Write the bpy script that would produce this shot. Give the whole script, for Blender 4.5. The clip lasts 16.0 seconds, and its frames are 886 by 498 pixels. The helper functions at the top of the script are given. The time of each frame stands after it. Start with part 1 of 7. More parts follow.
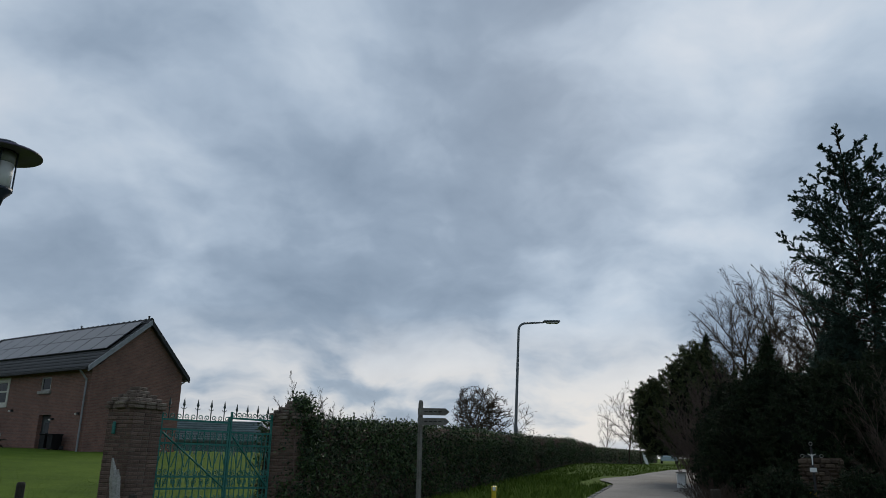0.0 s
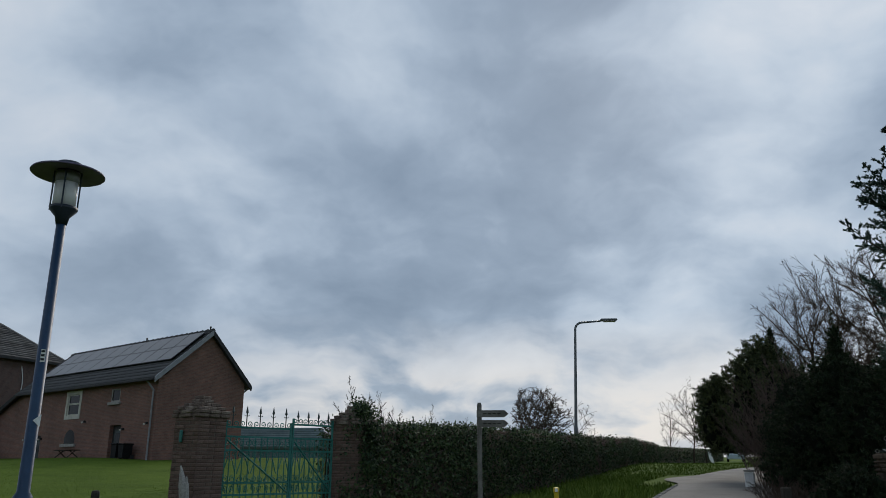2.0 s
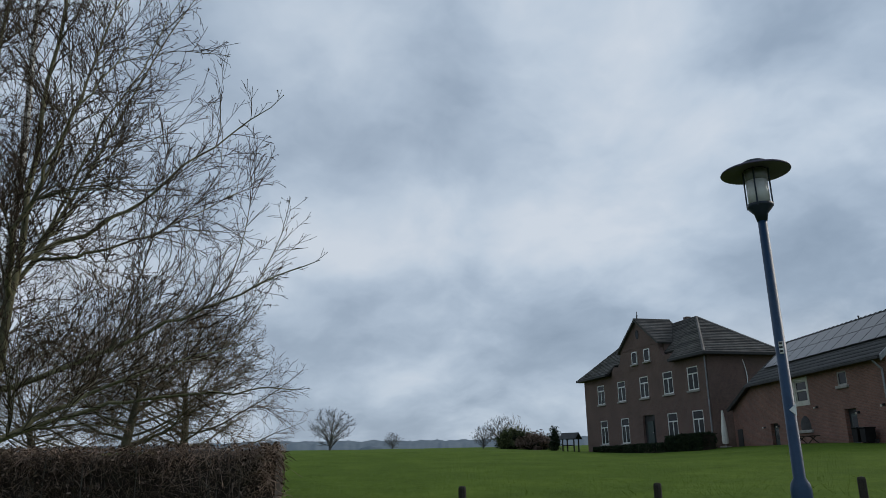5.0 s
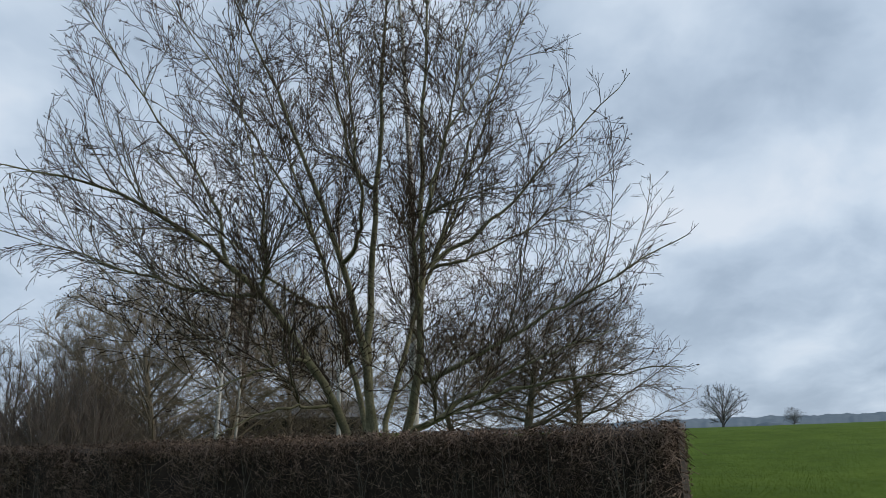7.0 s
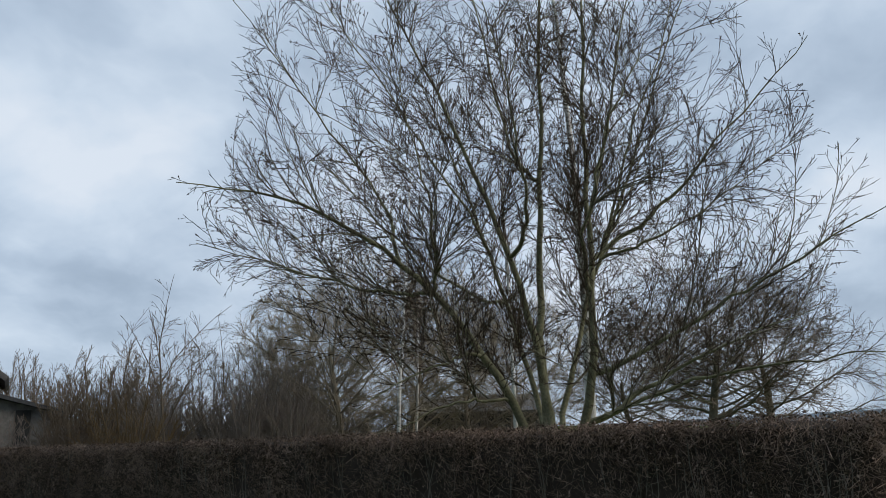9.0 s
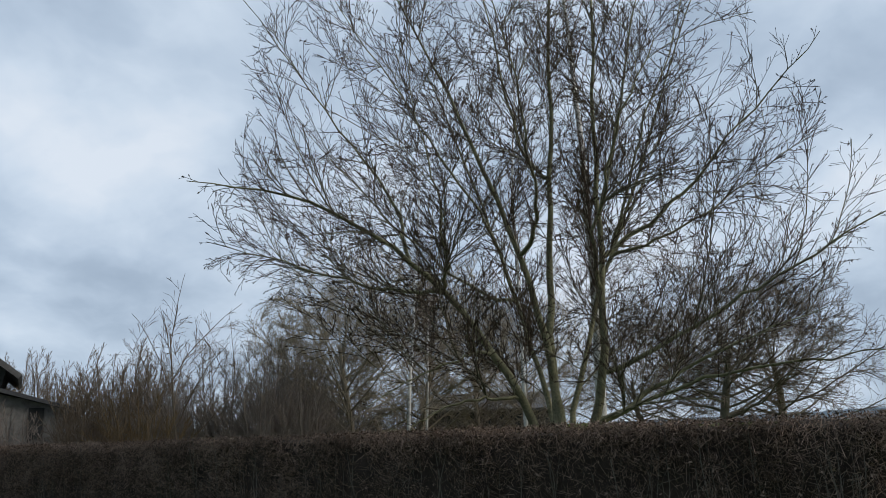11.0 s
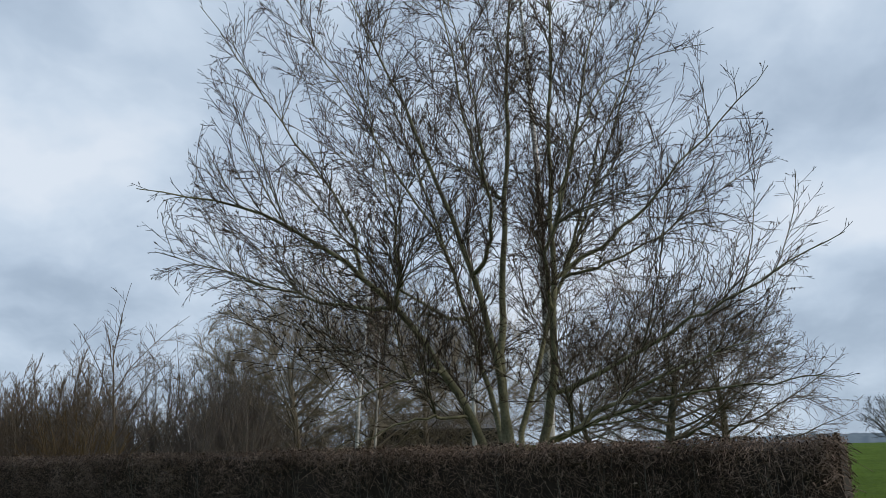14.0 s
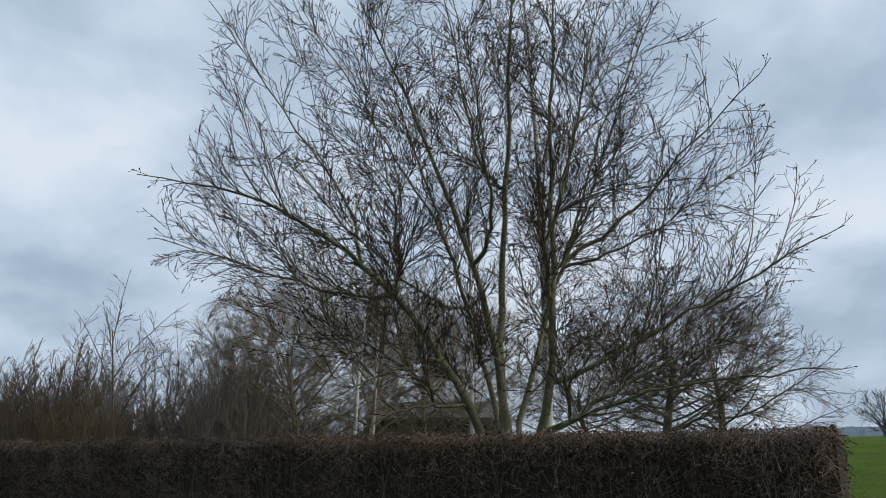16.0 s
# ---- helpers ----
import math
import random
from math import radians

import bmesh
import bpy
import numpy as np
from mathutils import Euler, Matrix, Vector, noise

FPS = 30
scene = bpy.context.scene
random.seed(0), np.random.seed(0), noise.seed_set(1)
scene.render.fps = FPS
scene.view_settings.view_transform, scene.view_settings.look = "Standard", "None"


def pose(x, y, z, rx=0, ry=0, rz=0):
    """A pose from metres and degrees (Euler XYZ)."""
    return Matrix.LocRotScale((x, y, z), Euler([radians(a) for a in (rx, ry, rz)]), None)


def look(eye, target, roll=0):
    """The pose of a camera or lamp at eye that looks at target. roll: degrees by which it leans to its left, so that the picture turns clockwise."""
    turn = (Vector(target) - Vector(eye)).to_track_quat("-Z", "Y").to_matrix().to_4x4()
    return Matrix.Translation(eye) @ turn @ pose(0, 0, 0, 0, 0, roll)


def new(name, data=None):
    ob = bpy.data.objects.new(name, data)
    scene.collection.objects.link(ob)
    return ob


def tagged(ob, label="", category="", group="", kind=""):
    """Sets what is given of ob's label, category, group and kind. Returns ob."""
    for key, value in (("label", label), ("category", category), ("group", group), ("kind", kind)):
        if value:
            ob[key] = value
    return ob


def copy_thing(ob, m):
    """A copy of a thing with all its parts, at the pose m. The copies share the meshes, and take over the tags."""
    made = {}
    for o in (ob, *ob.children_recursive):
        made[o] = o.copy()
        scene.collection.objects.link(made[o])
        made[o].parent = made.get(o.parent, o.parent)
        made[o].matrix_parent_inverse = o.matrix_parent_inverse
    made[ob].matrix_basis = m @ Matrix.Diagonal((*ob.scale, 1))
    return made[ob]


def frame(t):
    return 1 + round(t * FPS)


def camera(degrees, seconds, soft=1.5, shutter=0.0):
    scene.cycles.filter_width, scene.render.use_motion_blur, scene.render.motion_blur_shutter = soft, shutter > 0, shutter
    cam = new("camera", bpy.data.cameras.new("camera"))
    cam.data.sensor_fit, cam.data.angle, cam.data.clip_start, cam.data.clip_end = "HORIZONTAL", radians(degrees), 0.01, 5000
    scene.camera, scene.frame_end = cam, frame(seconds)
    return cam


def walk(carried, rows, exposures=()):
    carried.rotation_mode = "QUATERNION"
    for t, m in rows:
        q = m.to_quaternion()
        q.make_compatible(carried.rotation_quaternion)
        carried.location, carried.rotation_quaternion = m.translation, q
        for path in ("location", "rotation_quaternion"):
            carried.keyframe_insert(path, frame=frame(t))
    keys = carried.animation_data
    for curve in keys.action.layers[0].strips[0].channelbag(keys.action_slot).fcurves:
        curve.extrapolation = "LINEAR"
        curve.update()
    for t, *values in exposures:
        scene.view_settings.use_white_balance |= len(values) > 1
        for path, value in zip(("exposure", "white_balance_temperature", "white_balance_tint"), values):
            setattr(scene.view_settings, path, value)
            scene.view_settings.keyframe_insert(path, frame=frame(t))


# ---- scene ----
cam = camera(60.8, 16.0, soft=0.8)
# seconds, eye, yaw, pitch, roll
ROWS = [
    (0.0, -0.080, 0.246, 1.608, -0.03, 15.98, -1.08),
    (0.5, -0.091, 0.252, 1.609, 0.14, 16.00, -0.88),
    (1.0, -0.089, 0.243, 1.602, 0.48, 16.07, -0.67),
    (1.5, -0.080, 0.264, 1.606, 1.56, 16.09, -0.44),
    (2.0, -0.083, 0.251, 1.605, 4.38, 16.13, -0.14),
    (2.5, -0.083, 0.234, 1.602, 9.87, 16.13, 0.24),
    (3.0, -0.089, 0.204, 1.599, 18.19, 16.18, 0.61),
    (3.5, -0.090, 0.169, 1.597, 28.10, 16.11, 0.78),
    (4.0, -0.164, 0.202, 1.627, 37.98, 15.93, 1.01),
    (4.5, -0.223, 0.179, 1.621, 46.85, 15.73, 0.97),
    (5.0, -0.249, 0.128, 1.619, 54.95, 15.51, 1.00),
    (5.2, -0.254, 0.103, 1.613, 58.10, 15.39, 0.92),
    (7.3, -0.200, -0.001, 1.620, 86.10, 14.60, 1.77),
    (7.5, -0.208, 0.002, 1.614, 87.89, 14.56, 1.80),
    (8.0, -0.195, -0.020, 1.619, 91.52, 14.41, 1.81),
    (8.5, -0.188, -0.030, 1.617, 94.18, 14.42, 1.76),
    (9.0, -0.190, -0.027, 1.619, 95.95, 14.52, 1.67),
    (11.5, -0.201, -0.026, 1.628, 96.71, 14.36, 1.60),
    (12.0, -0.202, -0.031, 1.611, 95.90, 14.69, 1.42),
    (12.5, -0.210, -0.028, 1.611, 94.94, 15.06, 1.20),
    (13.0, -0.220, -0.023, 1.604, 94.04, 15.44, 1.12),
    (13.5, -0.215, -0.021, 1.606, 93.37, 15.65, 0.99),
    (14.0, -0.219, -0.022, 1.611, 92.92, 15.71, 0.87),
    (14.5, -0.222, -0.031, 1.607, 92.66, 15.66, 0.66),
    (15.0, -0.219, -0.027, 1.621, 92.60, 15.39, 0.48),
    (15.5, -0.219, -0.020, 1.604, 92.66, 15.18, 0.30),
    (16.0, -0.219, -0.025, 1.598, 92.74, 14.94, 0.27),
]
EXPOSURES = [(0.0, 0.05), (2.5, 0.05), (4.5, 0.07), (5.0, 0.14), (7.5, 0.40), (16.0, 0.40)]
walk(cam, [(t, pose(x, y, z, 90 + pitch, roll, yaw)) for t, x, y, z, yaw, pitch, roll in ROWS], EXPOSURES)

# ---- sky and light ----
SUN_EL, SUN_AZ = 32.0, -12.0      # height and bearing (left of +y) of the veiled sun
sun = new("sun", bpy.data.lights.new("sun", "SUN"))
sun.data.energy, sun.data.angle, sun.data.color = 1.6, radians(30), (1.0, 0.92, 0.82)
sun.matrix_world = look((0, 0, 50), (0 + 40 * math.sin(radians(SUN_AZ)), -40 * math.cos(radians(SUN_AZ)), 50 - 40 * math.tan(radians(SUN_EL))))


def ramp(tree, fac, stops, mode="LINEAR"):
    n = tree.nodes.new("ShaderNodeValToRGB")
    n.color_ramp.interpolation = mode
    e = n.color_ramp.elements
    while len(e) < len(stops):
        e.new(0.5)
    for el, (p, c) in zip(e, stops):
        el.position, el.color = p, (*c, 1.0)
    tree.links.new(fac, n.inputs[0])
    return n.outputs[0]


def calc(tree, op, a, b=None, c=None, clamp=False):
    n = tree.nodes.new("ShaderNodeMath")
    n.operation, n.use_clamp = op, clamp
    for i, v in enumerate((a, b, c)):
        if v is None:
            continue
        if isinstance(v, (int, float)):
            n.inputs[i].default_value = v
        else:
            tree.links.new(v, n.inputs[i])
    return n.outputs[0]


def blend(tree, fac, a, b, mode="MIX"):
    n = tree.nodes.new("ShaderNodeMix")
    n.data_type, n.blend_type = "RGBA", mode
    for sock, v in ((n.inputs[0], fac), (n.inputs[6], a), (n.inputs[7], b)):
        if isinstance(v, (int, float)):
            sock.default_value = v
        elif isinstance(v, tuple):
            sock.default_value = (*v, 1.0) if len(v) == 3 else v
        else:
            tree.links.new(v, sock)
    return n.outputs[2]


def noise_of(tree, vec, scale, detail=4.0, rough=0.55, distortion=0.0):
    n = tree.nodes.new("ShaderNodeTexNoise")
    n.inputs["Scale"].default_value, n.inputs["Detail"].default_value = scale, detail
    n.inputs["Roughness"].default_value, n.inputs["Distortion"].default_value = rough, distortion
    if vec is not None:
        tree.links.new(vec, n.inputs["Vector"])
    return n.outputs[0]


def build_sky():
    w = bpy.data.worlds.new("overcast_sky")
    scene.world = w
    w.use_nodes = True
    t = w.node_tree
    t.nodes.clear()
    out = t.nodes.new("ShaderNodeOutputWorld")
    bg = t.nodes.new("ShaderNodeBackground")
    t.links.new(bg.outputs[0], out.inputs[0])
    co = t.nodes.new("ShaderNodeTexCoord")
    sep = t.nodes.new("ShaderNodeSeparateXYZ")
    t.links.new(co.outputs["Generated"], sep.inputs[0])
    x, y, z = sep.outputs
    # cloud deck seen in perspective, its coordinates frayed by noise
    frayed = t.nodes.new("ShaderNodeTexNoise")
    frayed.inputs["Scale"].default_value, frayed.inputs["Detail"].default_value = 5.0, 4.0
    t.links.new(co.outputs["Generated"], frayed.inputs["Vector"])
    fs = t.nodes.new("ShaderNodeSeparateColor")
    t.links.new(frayed.outputs[1], fs.inputs[0])
    x = calc(t, "ADD", x, calc(t, "MULTIPLY", calc(t, "SUBTRACT", fs.outputs[0], 0.5), 0.11))
    y = calc(t, "ADD", y, calc(t, "MULTIPLY", calc(t, "SUBTRACT", fs.outputs[1], 0.5), 0.11))
    zf = calc(t, "ADD", z, calc(t, "MULTIPLY", calc(t, "SUBTRACT", fs.outputs[2], 0.5), 0.07))
    h = calc(t, "ADD", calc(t, "MAXIMUM", zf, 0.0), 0.40)
    comb = t.nodes.new("ShaderNodeCombineXYZ")
    t.links.new(calc(t, "DIVIDE", x, h), comb.inputs[0])
    t.links.new(calc(t, "DIVIDE", y, h), comb.inputs[1])
    comb.inputs[2].default_value = CLOUD_SEED
    big = noise_of(t, comb.outputs[0], 1.2, 2.0, 0.5, 0.0)
    mid = noise_of(t, comb.outputs[0], 3.4, 5.0, 0.50, 0.0)
    small = noise_of(t, comb.outputs[0], 9.0, 4.0, 0.50, 0.0)
    mixv = calc(t, "ADD", calc(t, "ADD", calc(t, "MULTIPLY", big, 0.25), calc(t, "MULTIPLY", mid, 0.66)), calc(t, "MULTIPLY", small, 0.15))
    mixv = calc(t, "SUBTRACT", mixv, 0.03)
    # thick banks and thin places in the deck: bearing, height, half width, half height, thickness
    for az, el, aw, eh, gain in CLOUD_BANKS:
        c = Vector((-math.sin(radians(az)) * math.cos(radians(el)), math.cos(radians(az)) * math.cos(radians(el)), math.sin(radians(el))))
        u = Vector((-math.cos(radians(az)), -math.sin(radians(az)), 0.0))
        du = calc(t, "DIVIDE", calc(t, "ADD", calc(t, "MULTIPLY", x, u.x), calc(t, "MULTIPLY", y, u.y)), math.sin(radians(aw)))
        dv = calc(t, "DIVIDE", calc(t, "SUBTRACT", zf, c.z), math.sin(radians(eh)))
        front = calc(t, "GREATER_THAN", calc(t, "ADD", calc(t, "MULTIPLY", x, c.x), calc(t, "MULTIPLY", y, c.y)), 0.0)
        r2 = calc(t, "ADD", calc(t, "MULTIPLY", du, du), calc(t, "MULTIPLY", dv, dv))
        soft = calc(t, "MULTIPLY", calc(t, "EXPONENT", calc(t, "MULTIPLY", r2, -1.0)), front)
        mixv = calc(t, "ADD", mixv, calc(t, "MULTIPLY", soft, gain * 1.2))
    cloud = ramp(t, mixv, [(0.14, (0.15, 0.222, 0.325)), (0.30, (0.205, 0.290, 0.405)), (0.42, (0.295, 0.392, 0.520)), (0.51, (0.420, 0.528, 0.665)), (0.60, (0.57, 0.675, 0.80)), (0.70, (0.72, 0.79, 0.88))])
    # the deck is thinner, so paler, away from the lane
    thin = calc(t, "MULTIPLY", calc(t, "ADD", calc(t, "MULTIPLY", x, -1.0), 0.15), 0.30, clamp=True)
    cloud = blend(t, thin, cloud, (0.51, 0.572, 0.66))
    # brighter, warmer streaks low on the side of the veiled sun
    side = calc(t, "ADD", calc(t, "MULTIPLY", y, math.cos(radians(SUN_AZ))), calc(t, "MULTIPLY", x, -math.sin(radians(SUN_AZ))))
    side = calc(t, "MULTIPLY", calc(t, "SUBTRACT", side, 0.62), 3.0, clamp=True)
    low = calc(t, "MULTIPLY", calc(t, "SUBTRACT", 0.19, zf), 9.0, clamp=True)
    glow = calc(t, "MULTIPLY", calc(t, "MULTIPLY", side, low), ramp(t, mid, [(0.40, (0.05,) * 3), (0.56, (1.0,) * 3)]))
    lit = blend(t, calc(t, "MULTIPLY", glow, 0.85), cloud, (0.92, 0.88, 0.84))
    sky = t.nodes.new("ShaderNodeTexSky")
    sky.sky_type, sky.sun_disc = "NISHITA", False
    sky.sun_elevation, sky.sun_rotation = radians(SUN_EL), radians(-SUN_AZ)
    clear = blend(t, 1.0, sky.outputs[0], (0.1, 0.1, 0.1), "MULTIPLY")
    col = blend(t, 0.95, clear, lit)
    t.links.new(col, bg.inputs[0])
    bg.inputs[1].default_value = SKY_STRENGTH


CLOUD_BANKS = [(8.5, 17.5, 13, 5.5, -0.11), (1.5, 12.5, 12, 2.5, -0.08), (14, 12.0, 8, 3.0, -0.06), (2, 31, 8, 7, -0.07), (-18.7, 29.5, 9, 4, 0.10), (-8.6, 18.5, 5, 3.5, 0.07),
               (32, 22, 8, 8, 0.06), (44, 24, 9, 10, 0.05), (62.5, 17, 7, 4, 0.07), (36.5, 29, 6, 5, 0.05), (57.5, 24, 5, 2.2, -0.09), (50, 33, 10, 7, 0.06), (22, 30, 7, 7, -0.05), (-6, 33, 7, 6, -0.05), (95, 25, 30, 22, 0.05), (123, 19, 6, 3, 0.08), (120, 12, 10, 3.5, -0.07)]
CLOUD_SEED, SKY_STRENGTH = 7.7, 0.84
build_sky()


# ---- materials ----
def material(name, stops, scale=6.0, fine=40.0, rough=0.8, bump=0.3, bump_scale=30.0, metal=0.0, spec=0.3, island=0.0, objrand=0.0, coords="Object"):
    """Two noises drive the colour through a ramp; a third gives relief."""
    m = bpy.data.materials.new(name)
    m.use_nodes = True
    t = m.node_tree
    b = t.nodes["Principled BSDF"]
    co = t.nodes.new("ShaderNodeTexCoord").outputs[coords]
    f = calc(t, "ADD", calc(t, "MULTIPLY", noise_of(t, co, scale, 5.0), 0.6), calc(t, "MULTIPLY", noise_of(t, co, fine, 3.0), 0.4))
    if island:
        g = t.nodes.new("ShaderNodeNewGeometry").outputs["Random Per Island"]
        f = calc(t, "ADD", f, calc(t, "MULTIPLY", calc(t, "SUBTRACT", g, 0.5), island))
    if objrand:
        g = t.nodes.new("ShaderNodeObjectInfo").outputs["Random"]
        f = calc(t, "ADD", f, calc(t, "MULTIPLY", calc(t, "SUBTRACT", g, 0.5), objrand))
    n = len(stops)
    col = ramp(t, f, [(0.3 + 0.4 * i / max(1, n - 1), c) for i, c in enumerate(stops)])
    t.links.new(col, b.inputs["Base Color"])
    b.inputs["Roughness"].default_value, b.inputs["Metallic"].default_value = rough, metal
    b.inputs["Specular IOR Level"].default_value = spec
    if bump:
        bp = t.nodes.new("ShaderNodeBump")
        bp.inputs["Strength"].default_value, bp.inputs["Distance"].default_value = bump, 0.02
        t.links.new(noise_of(t, co, bump_scale, 4.0), bp.inputs["Height"])
        t.links.new(bp.outputs[0], b.inputs["Normal"])
    return m


def brick_material(name, c1, c2, mortar, scale=1.0):
    m = bpy.data.materials.new(name)
    m.use_nodes = True
    t = m.node_tree
    b = t.nodes["Principled BSDF"]
    co = t.nodes.new("ShaderNodeTexCoord").outputs["Object"]
    sep = t.nodes.new("ShaderNodeSeparateXYZ")
    t.links.new(co, sep.inputs[0])
    comb = t.nodes.new("ShaderNodeCombineXYZ")
    t.links.new(calc(t, "ADD", sep.outputs[0], sep.outputs[1]), comb.inputs[0])
    t.links.new(sep.outputs[2], comb.inputs[1])
    br = t.nodes.new("ShaderNodeTexBrick")
    t.links.new(comb.outputs[0], br.inputs["Vector"])
    for k, v in (("Color1", c1), ("Color2", c2), ("Mortar", mortar)):
        br.inputs[k].default_value = (*v, 1)
    br.inputs["Scale"].default_value, br.inputs["Mortar Size"].default_value = scale, 0.014
    br.inputs["Brick Width"].default_value, br.inputs["Row Height"].default_value = 0.23, 0.075
    stain = ramp(t, noise_of(t, co, 0.6, 5.0, 0.6), [(0.3, (0.78, 0.78, 0.79)), (0.65, (1.08, 1.06, 1.03))])
    fine = ramp(t, noise_of(t, co, 5.0, 4.0, 0.6), [(0.3, (0.82, 0.82, 0.83)), (0.7, (1.14, 1.1, 1.07))])
    col = blend(t, 1.0, blend(t, 1.0, br.outputs[0], stain, "MULTIPLY"), fine, "MULTIPLY")
    t.links.new(col, b.inputs["Base Color"])
    b.inputs["Roughness"].default_value = 0.9
    bp = t.nodes.new("ShaderNodeBump")
    bp.inputs["Strength"].default_value, bp.inputs["Distance"].default_value = 0.6, 0.01
    t.links.new(calc(t, "SUBTRACT", 1.0, br.outputs[1]), bp.inputs["Height"])
    t.links.new(bp.outputs[0], b.inputs["Normal"])
    return m


def glass_material(name, tint):
    m = bpy.data.materials.new(name)
    m.use_nodes = True
    b = m.node_tree.nodes["Principled BSDF"]
    b.inputs["Base Color"].default_value = (*tint, 1)
    b.inputs["Roughness"].default_value, b.inputs["Specular IOR Level"].default_value = 0.1, 0.1
    return m


M_GRASS = material("grass_sward", [(0.042, 0.072, 0.009), (0.066, 0.107, 0.013), (0.096, 0.142, 0.020)], 0.5, 5.0, 0.95, 0.6, 14.0, spec=0.04)
M_BLADE = material("grass_blades", [(0.060, 0.094, 0.014), (0.092, 0.138, 0.021), (0.13, 0.175, 0.032)], 0.3, 4.0, 0.8, 0, spec=0.08, island=0.35)
M_ROAD = material("worn_asphalt", [(0.13, 0.122, 0.110), (0.185, 0.174, 0.158), (0.25, 0.236, 0.216)], 0.8, 60.0, 0.9, 0.5, 120.0)
M_KERB = material("pale_kerb_stone", [(0.14, 0.135, 0.12), (0.27, 0.26, 0.235)], 3.0, 30.0, 0.9)
M_BRICK_H = brick_material("house_brick", (0.145, 0.086, 0.071), (0.105, 0.063, 0.054), (0.14, 0.104, 0.09))
M_BRICK_B = brick_material("barn_brick", (0.225, 0.108, 0.080), (0.15, 0.075, 0.057), (0.18, 0.12, 0.098))
M_PBRICK = material("pillar_brick", [(0.080, 0.055, 0.047), (0.130, 0.086, 0.071), (0.20, 0.135, 0.11)], 3.0, 30.0, 0.95, 0.6, 60.0, spec=0.1, objrand=0.18)
M_MORTAR = material("weathered_mortar", [(0.09, 0.070, 0.058), (0.15, 0.12, 0.098)], 6.0, 40.0, 0.95)
M_CAPSTONE = material("lichen_cap_brick", [(0.085, 0.062, 0.051), (0.145, 0.108, 0.086), (0.25, 0.205, 0.165)], 5.0, 40.0, 0.95, 0.7, 60.0, objrand=0.2)
M_TILE = material("grey_roof_tile", [(0.038, 0.036, 0.035), (0.080, 0.075, 0.072), (0.145, 0.138, 0.13)], 1.2, 18.0, 0.7, 0.3, 20.0, island=0.25)
M_TILE_D = material("dark_roof_tile", [(0.03, 0.03, 0.032), (0.06, 0.06, 0.062)], 1.2, 18.0, 0.65, 0.3, 20.0, island=0.2)
M_SOLAR = material("solar_cell", [(0.026, 0.028, 0.036), (0.042, 0.045, 0.055)], 0.4, 3.0, 0.3, 0, spec=0.45)
M_SOLARF = material("solar_frame", [(0.03, 0.03, 0.033), (0.06, 0.06, 0.065)], 3.0, 20.0, 0.4, 0)
M_WHITE = material("white_paint", [(0.55, 0.55, 0.53), (0.82, 0.82, 0.80)], 3.0, 30.0, 0.5, 0.1)
M_CREAM = material("pale_stone_surround", [(0.38, 0.36, 0.31), (0.6, 0.57, 0.5)], 3.0, 30.0, 0.8, 0.2)
M_SILL = material("grey_stone_sill", [(0.2, 0.19, 0.175), (0.38, 0.36, 0.33)], 3.0, 30.0, 0.85)
M_PANE = glass_material("dark_window_pane", (0.012, 0.014, 0.016))
M_DARKDOOR = material("dark_green_door", [(0.010, 0.022, 0.022), (0.022, 0.04, 0.038)], 3.0, 20.0, 0.45, 0.1)
M_DARK = material("dark_trim_and_room_shade", [(0.014, 0.014, 0.015), (0.035, 0.034, 0.034)], 3.0, 20.0, 0.6, 0.1)
M_ZINC = material("zinc_pipe", [(0.16, 0.165, 0.17), (0.3, 0.305, 0.31)], 5.0, 30.0, 0.5, 0.1, metal=0.4)
M_LAMPBLUE = material("blue_lamp_paint", [(0.010, 0.032, 0.070), (0.018, 0.050, 0.105)], 4.0, 40.0, 0.42, 0.1)
M_LAMPDARK = material("dark_lamp_paint", [(0.010, 0.016, 0.026), (0.02, 0.03, 0.045)], 4.0, 40.0, 0.45, 0.1)
M_SHADE = material("grey_lamp_shade", [(0.078, 0.066, 0.112), (0.118, 0.102, 0.165)], 4.0, 40.0, 0.55, 0.1)
M_DIFF = material("milky_diffuser", [(0.5, 0.5, 0.48), (0.66, 0.66, 0.64)], 4.0, 20.0, 0.35, 0)
M_GALV = material("galvanised_pole", [(0.10, 0.11, 0.115), (0.18, 0.19, 0.2)], 4.0, 40.0, 0.55, 0.1, metal=0.3)
M_OAK = material("weathered_sign_wood", [(0.075, 0.069, 0.062), (0.15, 0.14, 0.126), (0.23, 0.215, 0.195)], 6.0, 60.0, 0.9, 0.4, 60.0)
M_POST = material("dark_fence_wood", [(0.02, 0.017, 0.013), (0.055, 0.047, 0.038)], 6.0, 50.0, 0.95, 0.5, 50.0)
M_GREY = material("silvery_dead_wood", [(0.16, 0.15, 0.135), (0.42, 0.40, 0.37)], 5.0, 40.0, 0.95, 0.5, 50.0)
M_SLAT = material("grey_teal_slat", [(0.08, 0.115, 0.118), (0.14, 0.185, 0.187), (0.20, 0.25, 0.25)], 1.2, 12.0, 0.8, 0.2)
M_GATE = material("green_gate_paint", [(0.010, 0.080, 0.068), (0.022, 0.145, 0.122), (0.07, 0.20, 0.17)], 5.0, 40.0, 0.5, 0.2)
M_GATEDARK = material("dark_iron_spike", [(0.02, 0.035, 0.033), (0.06, 0.075, 0.07)], 5.0, 40.0, 0.5, 0.2)
